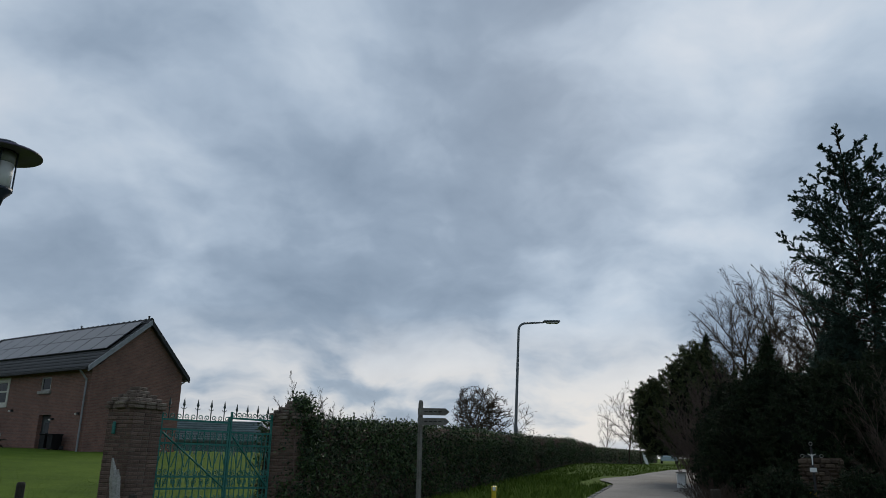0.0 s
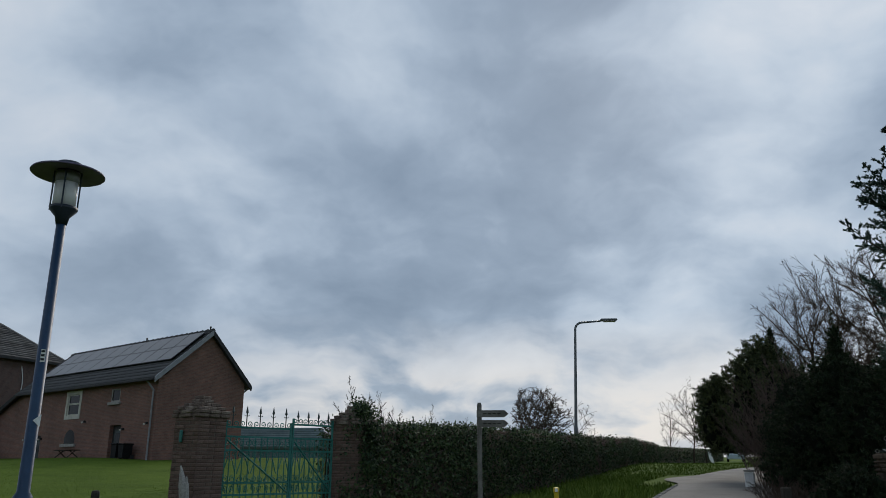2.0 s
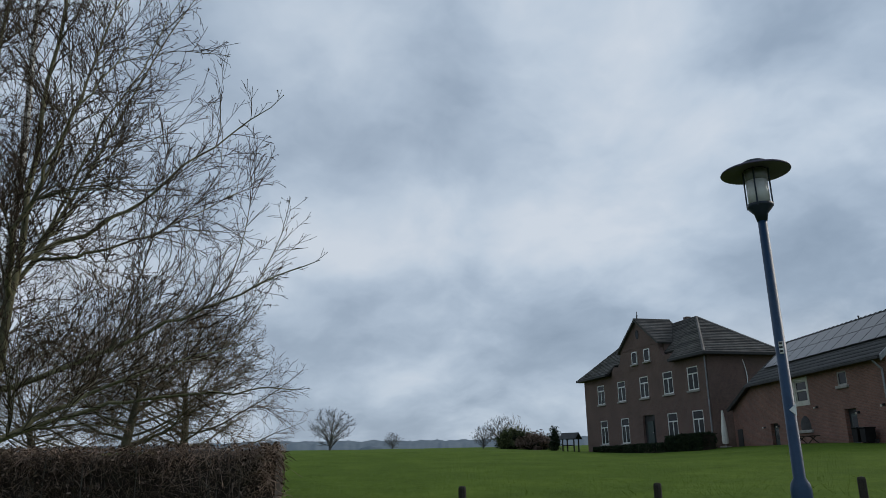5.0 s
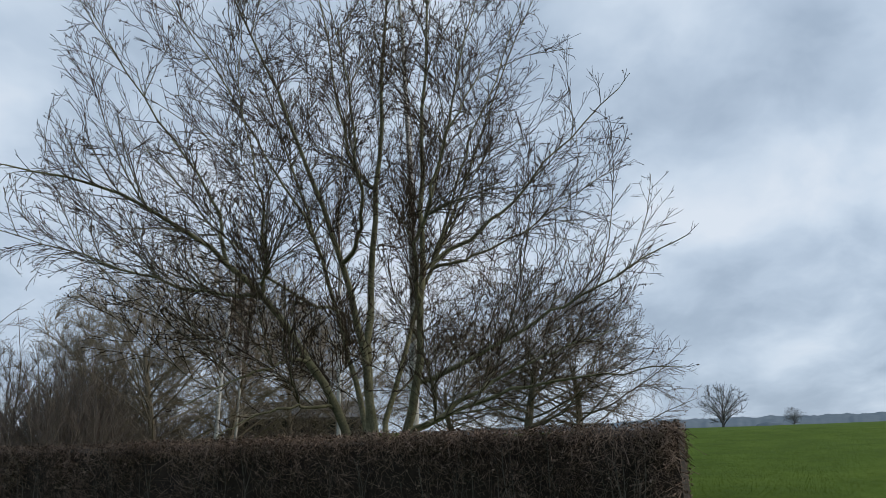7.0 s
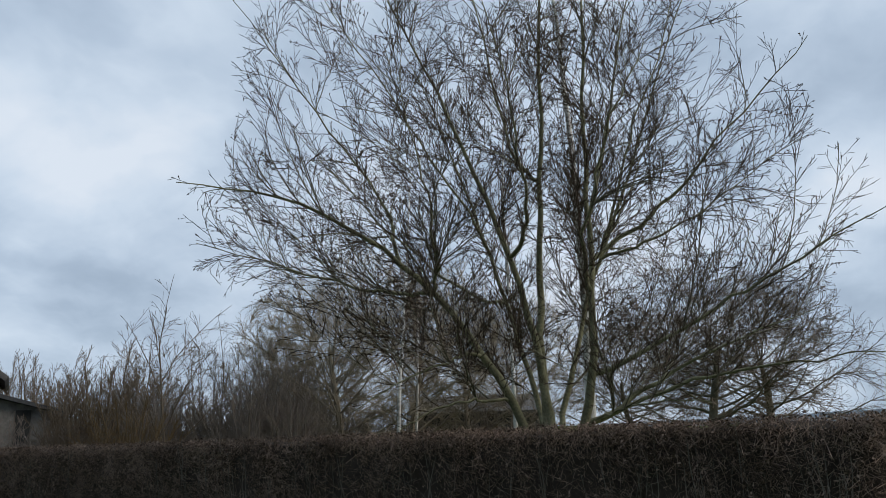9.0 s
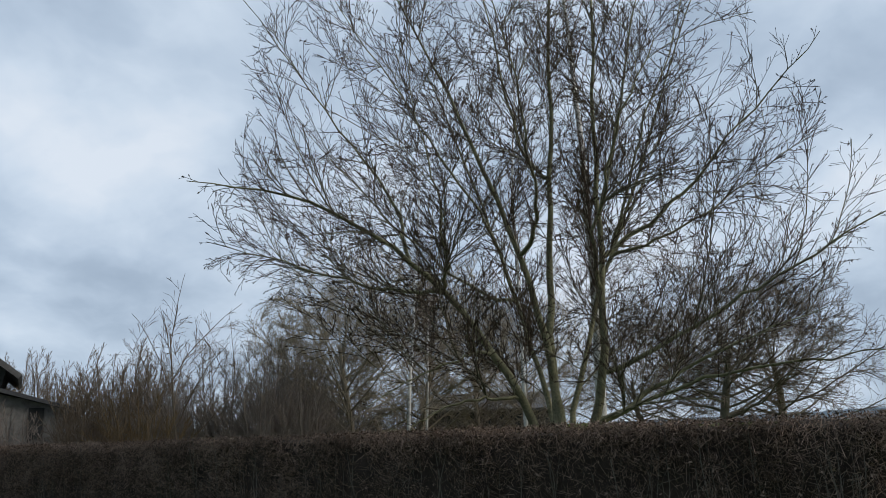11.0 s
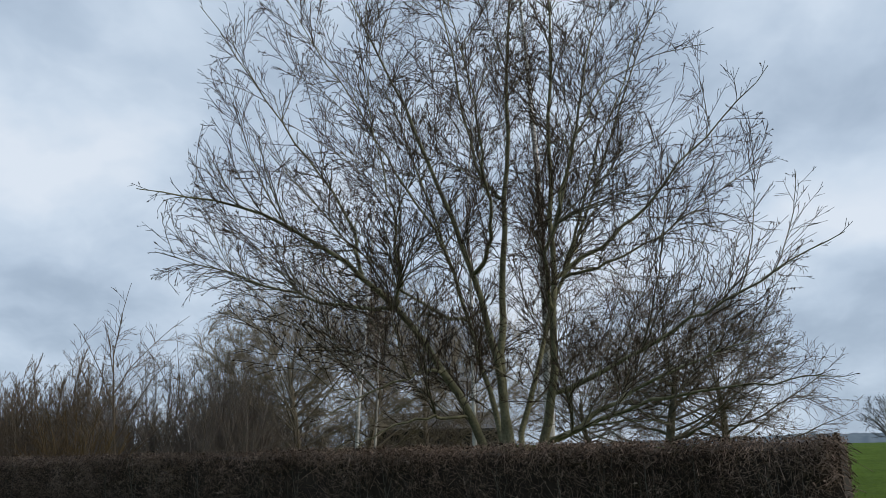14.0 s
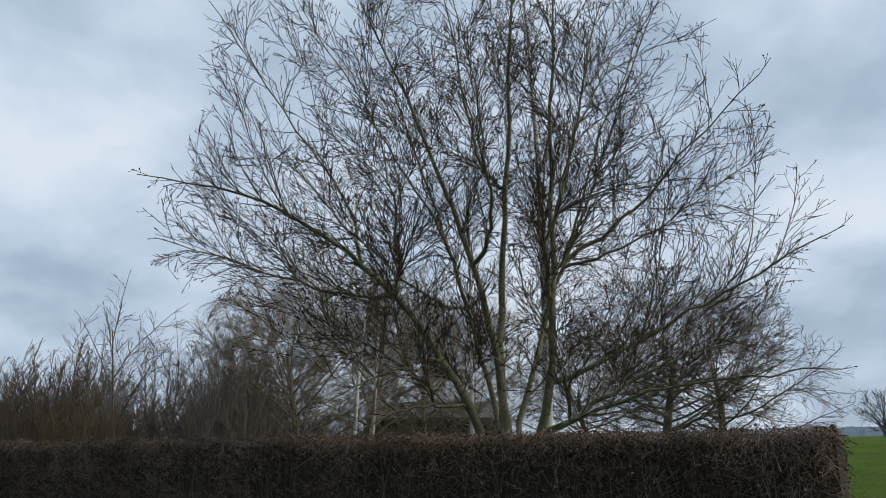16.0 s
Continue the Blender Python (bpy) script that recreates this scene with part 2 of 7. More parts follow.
M_BARK = material("grey_green_bark", [(0.056, 0.052, 0.034), (0.142, 0.134, 0.078), (0.27, 0.25, 0.155)], 2.5, 25.0, 0.95, 0.6, 40.0)
M_TWIG = material("grey_brown_twig", [(0.15, 0.126, 0.092), (0.34, 0.285, 0.21)], 0.6, 20.0, 0.9, 0, spec=0.15)
M_TWIGDARK = material("dark_twig", [(0.030, 0.022, 0.016), (0.076, 0.057, 0.041)], 2.0, 20.0, 0.9, 0, spec=0.15)
M_TWIGMID = material("mid_brown_twig", [(0.076, 0.059, 0.043), (0.19, 0.148, 0.108)], 1.0, 20.0, 0.9, 0, spec=0.15)
# far twigs paled to grey in the colour itself, as haze would do
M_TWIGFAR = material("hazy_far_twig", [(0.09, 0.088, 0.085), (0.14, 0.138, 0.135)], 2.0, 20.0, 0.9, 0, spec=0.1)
M_TWIGRED = material("red_brown_twig", [(0.075, 0.050, 0.040), (0.165, 0.114, 0.090)], 2.0, 20.0, 0.9, 0)
M_RUST = material("rust_orange_twig", [(0.10, 0.064, 0.032), (0.20, 0.135, 0.066)], 2.0, 20.0, 0.9, 0)
M_BRANCH = material("dark_branch_bark", [(0.065, 0.060, 0.043), (0.18, 0.166, 0.118)], 2.0, 20.0, 0.95, 0, spec=0.15)
M_TWIGBROWN = material("dull_brown_twig", [(0.035, 0.026, 0.020), (0.09, 0.066, 0.052)], 1.0, 20.0, 0.9, 0, spec=0.1)
M_TWIGRUSSET = material("dull_russet_twig", [(0.06, 0.045, 0.038), (0.14, 0.104, 0.086)], 1.0, 20.0, 0.9, 0, spec=0.1)
M_TWIGTAN = material("tan_thicket_twig", [(0.12, 0.099, 0.084), (0.25, 0.208, 0.174)], 1.0, 20.0, 0.9, 0, spec=0.15)
M_BIRCH = material("white_birch_bark", [(0.06, 0.055, 0.05), (0.5, 0.48, 0.44), (0.66, 0.64, 0.6)], 4.0, 14.0, 0.85, 0.4)
M_HEDGETWIG = material("brown_hedge_twig", [(0.038, 0.026, 0.019), (0.128, 0.090, 0.067), (0.26, 0.19, 0.147)], 1.3, 12.0, 0.9, 0, spec=0.15, island=0.55)
M_HEDGESTEM = material("grey_hedge_stem", [(0.05, 0.043, 0.034), (0.11, 0.096, 0.078), (0.20, 0.18, 0.15)], 2.0, 25.0, 0.95, 0)
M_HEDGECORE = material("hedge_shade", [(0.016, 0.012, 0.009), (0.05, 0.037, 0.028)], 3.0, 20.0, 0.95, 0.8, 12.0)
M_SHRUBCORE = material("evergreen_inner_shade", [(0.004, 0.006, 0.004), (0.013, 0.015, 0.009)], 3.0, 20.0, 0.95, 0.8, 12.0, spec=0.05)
M_IVY = material("dark_ivy_leaf", [(0.010, 0.022, 0.008), (0.034, 0.062, 0.020), (0.085, 0.125, 0.045)], 0.8, 6.0, 0.6, 0, spec=0.3, island=0.5)
M_YEW = material("dark_yew_leaf", [(0.006, 0.011, 0.006), (0.014, 0.025, 0.011), (0.032, 0.045, 0.020)], 1.0, 10.0, 0.8, 0, spec=0.12, island=0.4)
M_CEDAR = material("blue_green_cedar_leaf", [(0.012, 0.028, 0.020), (0.027, 0.056, 0.040), (0.05, 0.085, 0.06)], 1.0, 10.0, 0.7, 0, island=0.4)
M_LAUREL = material("olive_evergreen_leaf", [(0.018, 0.028, 0.010), (0.042, 0.056, 0.019), (0.088, 0.10, 0.036)], 1.0, 10.0, 0.65, 0, spec=0.2, island=0.5)
M_STONE = material("ochre_wall_stone", [(0.035, 0.024, 0.017), (0.062, 0.043, 0.030), (0.095, 0.068, 0.048)], 4.0, 25.0, 0.95, 0.6, 30.0, objrand=0.4)
M_YELLOW = material("yellow_marker", [(0.5, 0.36, 0.02), (0.7, 0.52, 0.04)], 4.0, 40.0, 0.5, 0)
M_BIN = material("black_bin_plastic", [(0.005, 0.005, 0.006), (0.012, 0.012, 0.013)], 4.0, 40.0, 0.65, 0, spec=0.15)
# haze of the distance is mixed into this pale blue-grey
M_HILL = material("far_wood_in_haze", [(0.13, 0.165, 0.195), (0.17, 0.205, 0.235)], 0.01, 0.06, 1.0, 0, spec=0.0)
M_SHED = material("black_shed_board", [(0.02, 0.02, 0.019), (0.05, 0.048, 0.044)], 2.0, 20.0, 0.9, 0.3)
M_CARBODY = material("pale_blue_car_paint", [(0.35, 0.42, 0.46), (0.42, 0.5, 0.54)], 2.0, 10.0, 0.3, 0)
M_CREAMCLOTH = material("pale_parasol_cloth", [(0.5, 0.48, 0.43), (0.7, 0.68, 0.62)], 3.0, 30.0, 0.9, 0.1)


# ---- building helpers ----
def thing(name, m, label, category, group="", kind=""):
    root = new(name)
    root.matrix_world = m
    return tagged(root, label, category, group, kind)


def mesh_object(name, mesh, mat, parent=None, label="", kind=""):
    ob = new(name, mesh)
    if not mesh.materials:
        mesh.materials.append(mat)
    if parent is not None:
        ob.parent = parent
    return tagged(ob, label, "", "", kind)


def part(name, bm, mat, parent=None, label="", kind="", smooth=False):
    me = bpy.data.meshes.new(name)
    bm.to_mesh(me)
    bm.free()
    if smooth:
        me.polygons.foreach_set("use_smooth", [True] * len(me.polygons))
    return mesh_object(name, me, mat, parent, label, kind)


def raw_mesh(name, verts, faces, smooth=False):
    """Mesh from arrays: verts (n, 3), faces (m, 3 or 4)."""
    verts, faces = np.asarray(verts, np.float32), np.asarray(faces, np.int32)
    me = bpy.data.meshes.new(name)
    k = faces.shape[1]
    me.vertices.add(len(verts))
    me.vertices.foreach_set("co", verts.ravel())
    me.loops.add(faces.size)
    me.loops.foreach_set("vertex_index", faces.ravel())
    me.polygons.add(len(faces))
    me.polygons.foreach_set("loop_start", np.arange(0, faces.size, k, dtype=np.int32))
    me.polygons.foreach_set("loop_total", np.full(len(faces), k, np.int32))
    if smooth:
        me.polygons.foreach_set("use_smooth", [True] * len(faces))
    me.update()
    me.validate()
    return me


def box(bm, x0, x1, y0, y1, z0, z1, bevel=0.0):
    r = bmesh.ops.create_cube(bm, size=1.0, matrix=Matrix.Translation(((x0 + x1) / 2, (y0 + y1) / 2, (z0 + z1) / 2)) @ Matrix.Diagonal((x1 - x0, y1 - y0, z1 - z0, 1)))
    if bevel:
        edges = list({e for v in r["verts"] for e in v.link_edges})
        bmesh.ops.bevel(bm, geom=edges, offset=bevel, segments=1, affect="EDGES")
    return bm


def boxed(*a, bevel=0.0):
    return box(bmesh.new(), *a, bevel=bevel)


def rod(bm, a, b, r0, r1=None, sides=8):
    a, b = Vector(a), Vector(b)
    d = b - a
    m = Matrix.Translation((a + b) / 2) @ d.to_track_quat("Z", "Y").to_matrix().to_4x4()
    bmesh.ops.create_cone(bm, cap_ends=True, segments=sides, radius1=r0, radius2=r0 if r1 is None else r1, depth=d.length, matrix=m)
    return bm


def lathe(profile, sides=24):
    """Surface of revolution about z; profile is (radius, height) pairs."""
    bm = bmesh.new()
    rings = []
    for r, z in profile:
        rings.append([bm.verts.new((max(r, 1e-4) * math.cos(2 * math.pi * i / sides), max(r, 1e-4) * math.sin(2 * math.pi * i / sides), z)) for i in range(sides)])
    for a, b in zip(rings, rings[1:]):
        for i in range(sides):
            bm.faces.new((a[i], a[(i + 1) % sides], b[(i + 1) % sides], b[i]))
    return bm


def prism(points, y0, y1):
    """Solid from an outline in x, z between two depths."""
    bm = bmesh.new()
    a = [bm.verts.new((x, y0, z)) for x, z in points]
    b = [bm.verts.new((x, y1, z)) for x, z in points]
    n = len(points)
    bm.faces.new(a)
    bm.faces.new(b[::-1])
    for i in range(n):
        bm.faces.new((a[i], b[i], b[(i + 1) % n], a[(i + 1) % n]))
    bmesh.ops.recalc_face_normals(bm, faces=bm.faces)
    return bm


def slab(corners, thick):
    """Thick plate from a planar polygon, thickness below it."""
    bm = bmesh.new()
    n = (Vector(corners[1]) - Vector(corners[0])).cross(Vector(corners[2]) - Vector(corners[0])).normalized()
    if n.z < 0:
        n = -n
    a = [bm.verts.new(c) for c in corners]
    b = [bm.verts.new(Vector(c) - n * thick) for c in corners]
    bm.faces.new(a)
    bm.faces.new(b[::-1])
    k = len(corners)
    for i in range(k):
        bm.faces.new((a[i], b[i], b[(i + 1) % k], a[(i + 1) % k]))
    bmesh.ops.recalc_face_normals(bm, faces=bm.faces)
    return bm


def bearing(az, d, z=0.0):
    """A place by its bearing in degrees left of +y and its distance."""
    return Vector((-d * math.sin(radians(az)), d * math.cos(radians(az)), z))


def polar(az, d, z=0.0):
    """The same for bearings from the first, slightly stretched survey."""
    return bearing(30 + (az - 30) * 0.9915, d, z)


def seen(az, d):
    """Bearing and distance from the origin of a place given from the first stand of the walk."""
    q = bearing(az, d) + Vector((-0.09, 0.25, 0.0))
    return math.degrees(math.atan2(-q.x, q.y)), math.hypot(q.x, q.y)


# ---- ground ----
R_TAB = [0, 4, 8, 12, 24, 30, 43, 60, 80, 130, 180, 260, 500, 900, 1400, 1700, 2500, 4200]
Z_TAB = [0, 0.03, 0.15, 0.36, 0.90, 1.18, 1.96, 2.28, 2.42, 3.3, 3.6, 2.5, -6, -2, 20, 34, 30, 25]


def ground_z(x, y):
    r = math.hypot(x, y)
    az = math.degrees(math.atan2(-x, y))
    z = float(np.interp(r, R_TAB, Z_TAB))
    behind = min(1.0, max(0.0, (abs(az - 30) - 75) / 45.0))
    near = z * (1 - 0.75 * behind * min(1.0, max(0.0, (r - 2) / 10)) * (1 if r < 400 else 0.3))
    if r > 260:
        k = min(1.0, max(0.0, (az + 5) / 40.0))
        far = min(1.0, (r - 260) / 800)
        near = near * (1 - far) + far * (near * (0.25 + 0.75 * k)) + far * 4.0 * noise.noise((x * 0.0016, y * 0.0016, 2.0))
    if 30 < r < 110:
        near -= 0.55 * math.exp(-((az - 41) / 6.5) ** 2) * min(1.0, (r - 30) / 18) * min(1.0, (110 - r) / 25)      # dip before the house
    if az < -6 and 36 < r < 140:
        near -= 0.40 * min(1.0, (-6 - az) / 6) * min(1.0, (r - 36) / 20) * min(1.0, (140 - r) / 40)      # the lane side lies lower
    near += 0.05 * noise.noise((x * 0.15, y * 0.15, 0.0)) * min(1.0, r / 12)
    return near


def build_ground():
    radii = list(np.concatenate([np.linspace(0.5, 30, 50), np.geomspace(31, 4200, 70)]))
    n = 300
    verts, faces = [(0, 0, 0)], []
    for r in radii:
        for i in range(n):
            a = 2 * math.pi * i / n
            x, y = r * math.cos(a), r * math.sin(a)
            verts.append((x, y, ground_z(x, y)))
    for k in range(len(radii) - 1):
        for i in range(n):
            a, b = 1 + k * n + i, 1 + k * n + (i + 1) % n
            faces.append((a, a + n, b + n, b))
    for i in range(n):
        faces.append((0, 1 + i, 1 + (i + 1) % n, 1 + (i + 1) % n))
    me = bpy.data.meshes.new("ground")
    me.from_pydata(verts, [], [f if f[2] != f[3] else f[:3] for f in faces])
    me.polygons.foreach_set("use_smooth", [True] * len(me.polygons))
    ob = mesh_object("ground", me, M_GRASS)
    tagged(ob, "gently rising green meadow under short winter grass", "meadow", kind="structure")


build_ground()

# lane: centre line from behind the camera, bending away to the right at the rise
LANE = [(-9.5, -26.0), (-2.6, -4.0), (-1.3, 0.0), (5.5, 21.4), (6.8, 25.2), (7.9, 28.6), (9.9, 32.6), (12.2, 34.9), (16.5, 38.0), (24.0, 42.0), (34.0, 46.0)]


def lane_at(y):
    return float(np.interp(y, [p[1] for p in LANE], [p[0] for p in LANE]))


def build_lane():
    P = np.array(LANE)
    S = np.concatenate([[0], np.cumsum(np.linalg.norm(np.diff(P, axis=0), axis=1))])
    s = np.linspace(0, S[-1], 200)
    cx, cy = np.interp(s, S, P[:, 0]), np.interp(s, S, P[:, 1])
    k = np.ones(9) / 9
    cx[4:-4], cy[4:-4] = np.convolve(cx, k, "valid"), np.convolve(cy, k, "valid")
    tx, ty = np.gradient(cx), np.gradient(cy)
    L = np.hypot(tx, ty)
    nx, ny = -ty / L, tx / L
    verts, faces = [], []
    for i in range(len(s)):
        left = 1.5 + 0.85 * math.exp(-((cy[i] - 28.4) / 1.4) ** 2)      # small pull-in on the left
        for j in range(7):
            o = left - (left + 1.55) * j / 6
            x, y = cx[i] + nx[i] * o, cy[i] + ny[i] * o
            verts.append((x, y, ground_z(x, y) + 0.05 + 0.02 * (1 - abs(j - 3) / 3)))
    for i in range(len(s) - 1):
        for j in range(6):
            a = i * 7 + j
            faces.append((a, a + 1, a + 8, a + 7))
    ob = mesh_object("road", raw_mesh("road", verts, faces, True), M_ROAD)
    tagged(ob, "narrow grey asphalt country lane rising between verges", "road", kind="structure")


build_lane()


# ---- tree growing ----
def tubes(name, groups, mat, parent, label="", kind=""):
    """One mesh of tapered tubes; groups are (points (k, n, 3), radii (k, n)) of lines of equal length."""
    V, F, base = [], [], 0
    for pts, rad in groups:
        if pts.ndim == 2:
            pts, rad = pts[None], rad[None]
        big = float(rad[:, 0].max())
        s = 9 if big > 0.05 else (5 if big > 0.015 else 3)
        d = np.gradient(pts, axis=1)
        d /= np.linalg.norm(d, axis=2)[..., None] + 1e-9
        u = np.cross(d, np.array([0.31, 0.53, 0.79]))
        u /= np.linalg.norm(u, axis=2)[..., None] + 1e-9
        v = np.cross(d, u)
        ang = 2 * np.pi * np.arange(s) / s
        ring = pts[:, :, None, :] + rad[:, :, None, None] * (np.cos(ang)[None, None, :, None] * u[:, :, None, :] + np.sin(ang)[None, None, :, None] * v[:, :, None, :])
        k, n = rad.shape
        V.append(ring.reshape(-1, 3))
        a = base + (np.arange(k)[:, None, None] * n + np.arange(n - 1)[None, :, None]) * s + np.arange(s)[None, None, :]
        c = base + (np.arange(k)[:, None, None] * n + np.arange(n - 1)[None, :, None]) * s + (np.arange(s)[None, None, :] + 1) % s
        F.append(np.stack([a, c, c + s, a + s], -1).reshape(-1, 4))
        base += k * n * s
    me = raw_mesh(name, np.concatenate(V), np.concatenate(F), True)
    return mesh_object(name, me, mat, parent, label, kind)


def curve_line(rng, start, d, length, r0, r1, n, wobble, lift):
    pts = [np.array(start, float)]
    d = np.array(d, float)
    d /= np.linalg.norm(d)
    for k in range(n):
        d = d + rng.normal(0, wobble, 3) + np.array([0, 0, lift])
        d /= np.linalg.norm(d)
        pts.append(pts[-1] + d * length / n)
    return np.array(pts), np.linspace(r0, r1, n + 1)


def fill(rng, parents, targets, seg, wobble, rmin, gain, thin=0.6, base=(0, 0, -1.0), outward=0.8, bend=0.36):
    """Branches that grow from the nearest fitting place of the parent lines to every target point."""
    P = np.concatenate([p[:, 1:].reshape(-1, 3) for p, r in parents]).astype(np.float32)
    D = []
    for p, r in parents:
        d = np.gradient(p, axis=1)[:, 1:]
        D.append((d / (np.linalg.norm(d, axis=2)[..., None] + 1e-9)).reshape(-1, 3))
    D = np.concatenate(D).astype(np.float32)
    R = np.concatenate([r[:, 1:].reshape(-1) for p, r in parents])
    out = P - np.asarray(base, np.float32)
    D = D + outward * out / (np.linalg.norm(out, axis=1)[:, None] + 1e-6)
    D /= np.linalg.norm(D, axis=1)[:, None] + 1e-6
    Q = np.asarray(targets, np.float32)
    best = np.empty(len(Q), int)
    pp, pd = (P * P).sum(1), (P * D).sum(1)
    for i in range(0, len(Q), 800):
        q = Q[i:i + 800]
        dist = np.sqrt(np.maximum((q * q).sum(1)[:, None] + pp[None] - 2 * q @ P.T, 1e-6))
        along = (q @ D.T - pd[None]) / dist
        best[i:i + 800] = np.argmin(dist * (2.7 - 1.7 * along), axis=1)
    s, d, r = P[best].astype(float), D[best].astype(float), R[best]
    Q = Q.astype(float)
    ln = np.linalg.norm(Q - s, axis=1)
    ok = ln > 0.03
    s, d, r, Q, ln = s[ok], d[ok], r[ok], Q[ok], ln[ok]
    c = s + d * (ln * bend)[:, None] + (Q - s) * (0.5 - bend) + rng.normal(0, 1, s.shape) * (ln * 0.12 * bend)[:, None]
    t = np.linspace(0, 1, seg + 1)[None, :, None]
    pts = (1 - t) ** 2 * s[:, None] + 2 * t * (1 - t) * c[:, None] + t * t * Q[:, None]
    jig = rng.normal(0, wobble, pts.shape) * ln[:, None, None]
    jig[:, 0] = 0
    pts = pts + jig
    r0 = np.maximum(rmin, np.minimum(r * thin, rmin + gain * ln))
    return pts, r0[:, None] * (1 - t[..., 0]) + np.minimum(r0, rmin * 0.85)[:, None] * t[..., 0]


def sprouts(rng, parents, spacing, seg, ratio, most, angle, wobble, lift, first, rmin, thin=0.55, least=0.04):
    """Side shoots at even spacing along parent lines, longest near the foot of each and straight but for small kinks."""
    out_p, out_r = [], []
    for pts, rad in parents:
        k, n = rad.shape
        total = np.linalg.norm(np.diff(pts, axis=1), axis=2).sum(1)
        m = np.floor(total * (1 - first) / spacing + rng.uniform(0, 1, k)).astype(int)
        row = np.repeat(np.arange(k), m)
        if not len(row):
            continue
        start = np.concatenate([[0], np.cumsum(m)[:-1]])
        f = first + (0.995 - first) * (np.arange(len(row)) - start[row] + rng.uniform(0, 1, len(row))) / m[row]
        i = f * (n - 1)
        j = np.minimum(i.astype(int), n - 2)
        w = i - j
        a, c = pts[row, j], pts[row, j + 1]
        p = a + (c - a) * w[:, None]
        r0 = np.maximum(rmin, (rad[row, j] * (1 - w) + rad[row, j + 1] * w) * thin)
        ln = np.minimum(least + ratio * total[row] * (1 - f) ** 0.8, most) * rng.uniform(0.5, 1.25, len(row))
        r0 = np.minimum(r0, rmin + 0.008 * ln)
        d = c - a
        d /= np.linalg.norm(d, axis=1)[:, None] + 1e-9
        u = np.cross(d, rng.normal(0, 1, d.shape))
        u /= np.linalg.norm(u, axis=1)[:, None] + 1e-9
        ang = np.radians(angle) * rng.uniform(0.6, 1.35, len(row))[:, None]
        d = d * np.cos(ang) + u * np.sin(ang)
        line = [p]
        for q in range(seg):
            d = d + rng.normal(0, wobble, d.shape) + np.array([0, 0, lift])
            d /= np.linalg.norm(d, axis=1)[:, None]
            line.append(line[-1] + d * (ln / seg)[:, None])
        t = np.linspace(0, 1, seg + 1)[None, :]
        out_p.append(np.stack(line, 1))
        out_r.append(r0[:, None] * (1 - t) + rmin * 0.85 * t)
    return np.concatenate(out_p), np.concatenate(out_r)


def buds(rng, lines, count, size, name, mat, parent, first=0.35):
    """Small pointed buds set close along the outer part of shoots, leaning forward."""
    pts = np.concatenate([p[:, -3:] if p.shape[1] > 2 else np.stack([p[:, 0], p.mean(1), p[:, 1]], 1) for p, r in lines])
    row = rng.integers(0, len(pts), count)
    f = rng.uniform(first, 1, count) * 2
    j = np.minimum(f.astype(int), 1)
    a, c = pts[row, j], pts[row, j + 1]
    p = a + (c - a) * (f - j)[:, None]
    d = (c - a) / (np.linalg.norm(c - a, axis=1)[:, None] + 1e-9)
    d = d + rng.normal(0, 0.4, d.shape)
    d /= np.linalg.norm(d, axis=1)[:, None]
    u = np.cross(d, rng.normal(0, 1, d.shape))
    u /= np.linalg.norm(u, axis=1)[:, None] + 1e-9
    w = np.cross(d, u)
    s = (size * rng.uniform(0.6, 1.4, count))[:, None]
    q = s * 0.20
    m = p + d * s * 0.45
    v = np.stack([p, m + u * q, m - u * q * 0.5 + w * q, m - u * q * 0.5 - w * q, p + d * s], 1).reshape(-1, 3)
    b = np.arange(count)[:, None] * 5
    faces = np.concatenate([b + np.array([t]) for t in ((0, 1, 2), (0, 2, 3), (0, 3, 1), (4, 2, 1), (4, 3, 2), (4, 1, 3))])
    return mesh_object(name, raw_mesh(name, v, faces), mat, parent, kind="stuff")


def leaf_cloud(rng, centres, per, spread, size, aspect=0.6, flat=0.0):
    """Leaf quads scattered round given centres."""
    c = np.repeat(np.asarray(centres, float), per, axis=0)
    n = len(c)
    c = c + rng.normal(0, 1, (n, 3)) * np.asarray(spread)
    a = rng.normal(0, 1, (n, 3))
    a[:, 2] *= (1 - flat)
    a /= np.linalg.norm(a, axis=1)[:, None]
    b = np.cross(a, rng.normal(0, 1, (n, 3)))
    b /= np.linalg.norm(b, axis=1)[:, None] + 1e-9
    s = size * rng.uniform(0.6, 1.4, n)[:, None]
    a, b = a * s, b * s * aspect
    v = np.stack([c - a, c + b * 0.5, c + a, c - b * 0.5], 1).reshape(-1, 3)
    f = np.arange(4 * n).reshape(n, 4)
    return v, f


# ---- farmhouse ----
HOUSE = pose(-35.88, 49.80, 2.3, 0, 0, -20.5)
house = thing("farmhouse", HOUSE, "two-storey brown brick farmhouse with grey hipped tile roof", "house")
HL, HD, HE = 21.85, 6.4, 6.66      # length, depth, eaves height


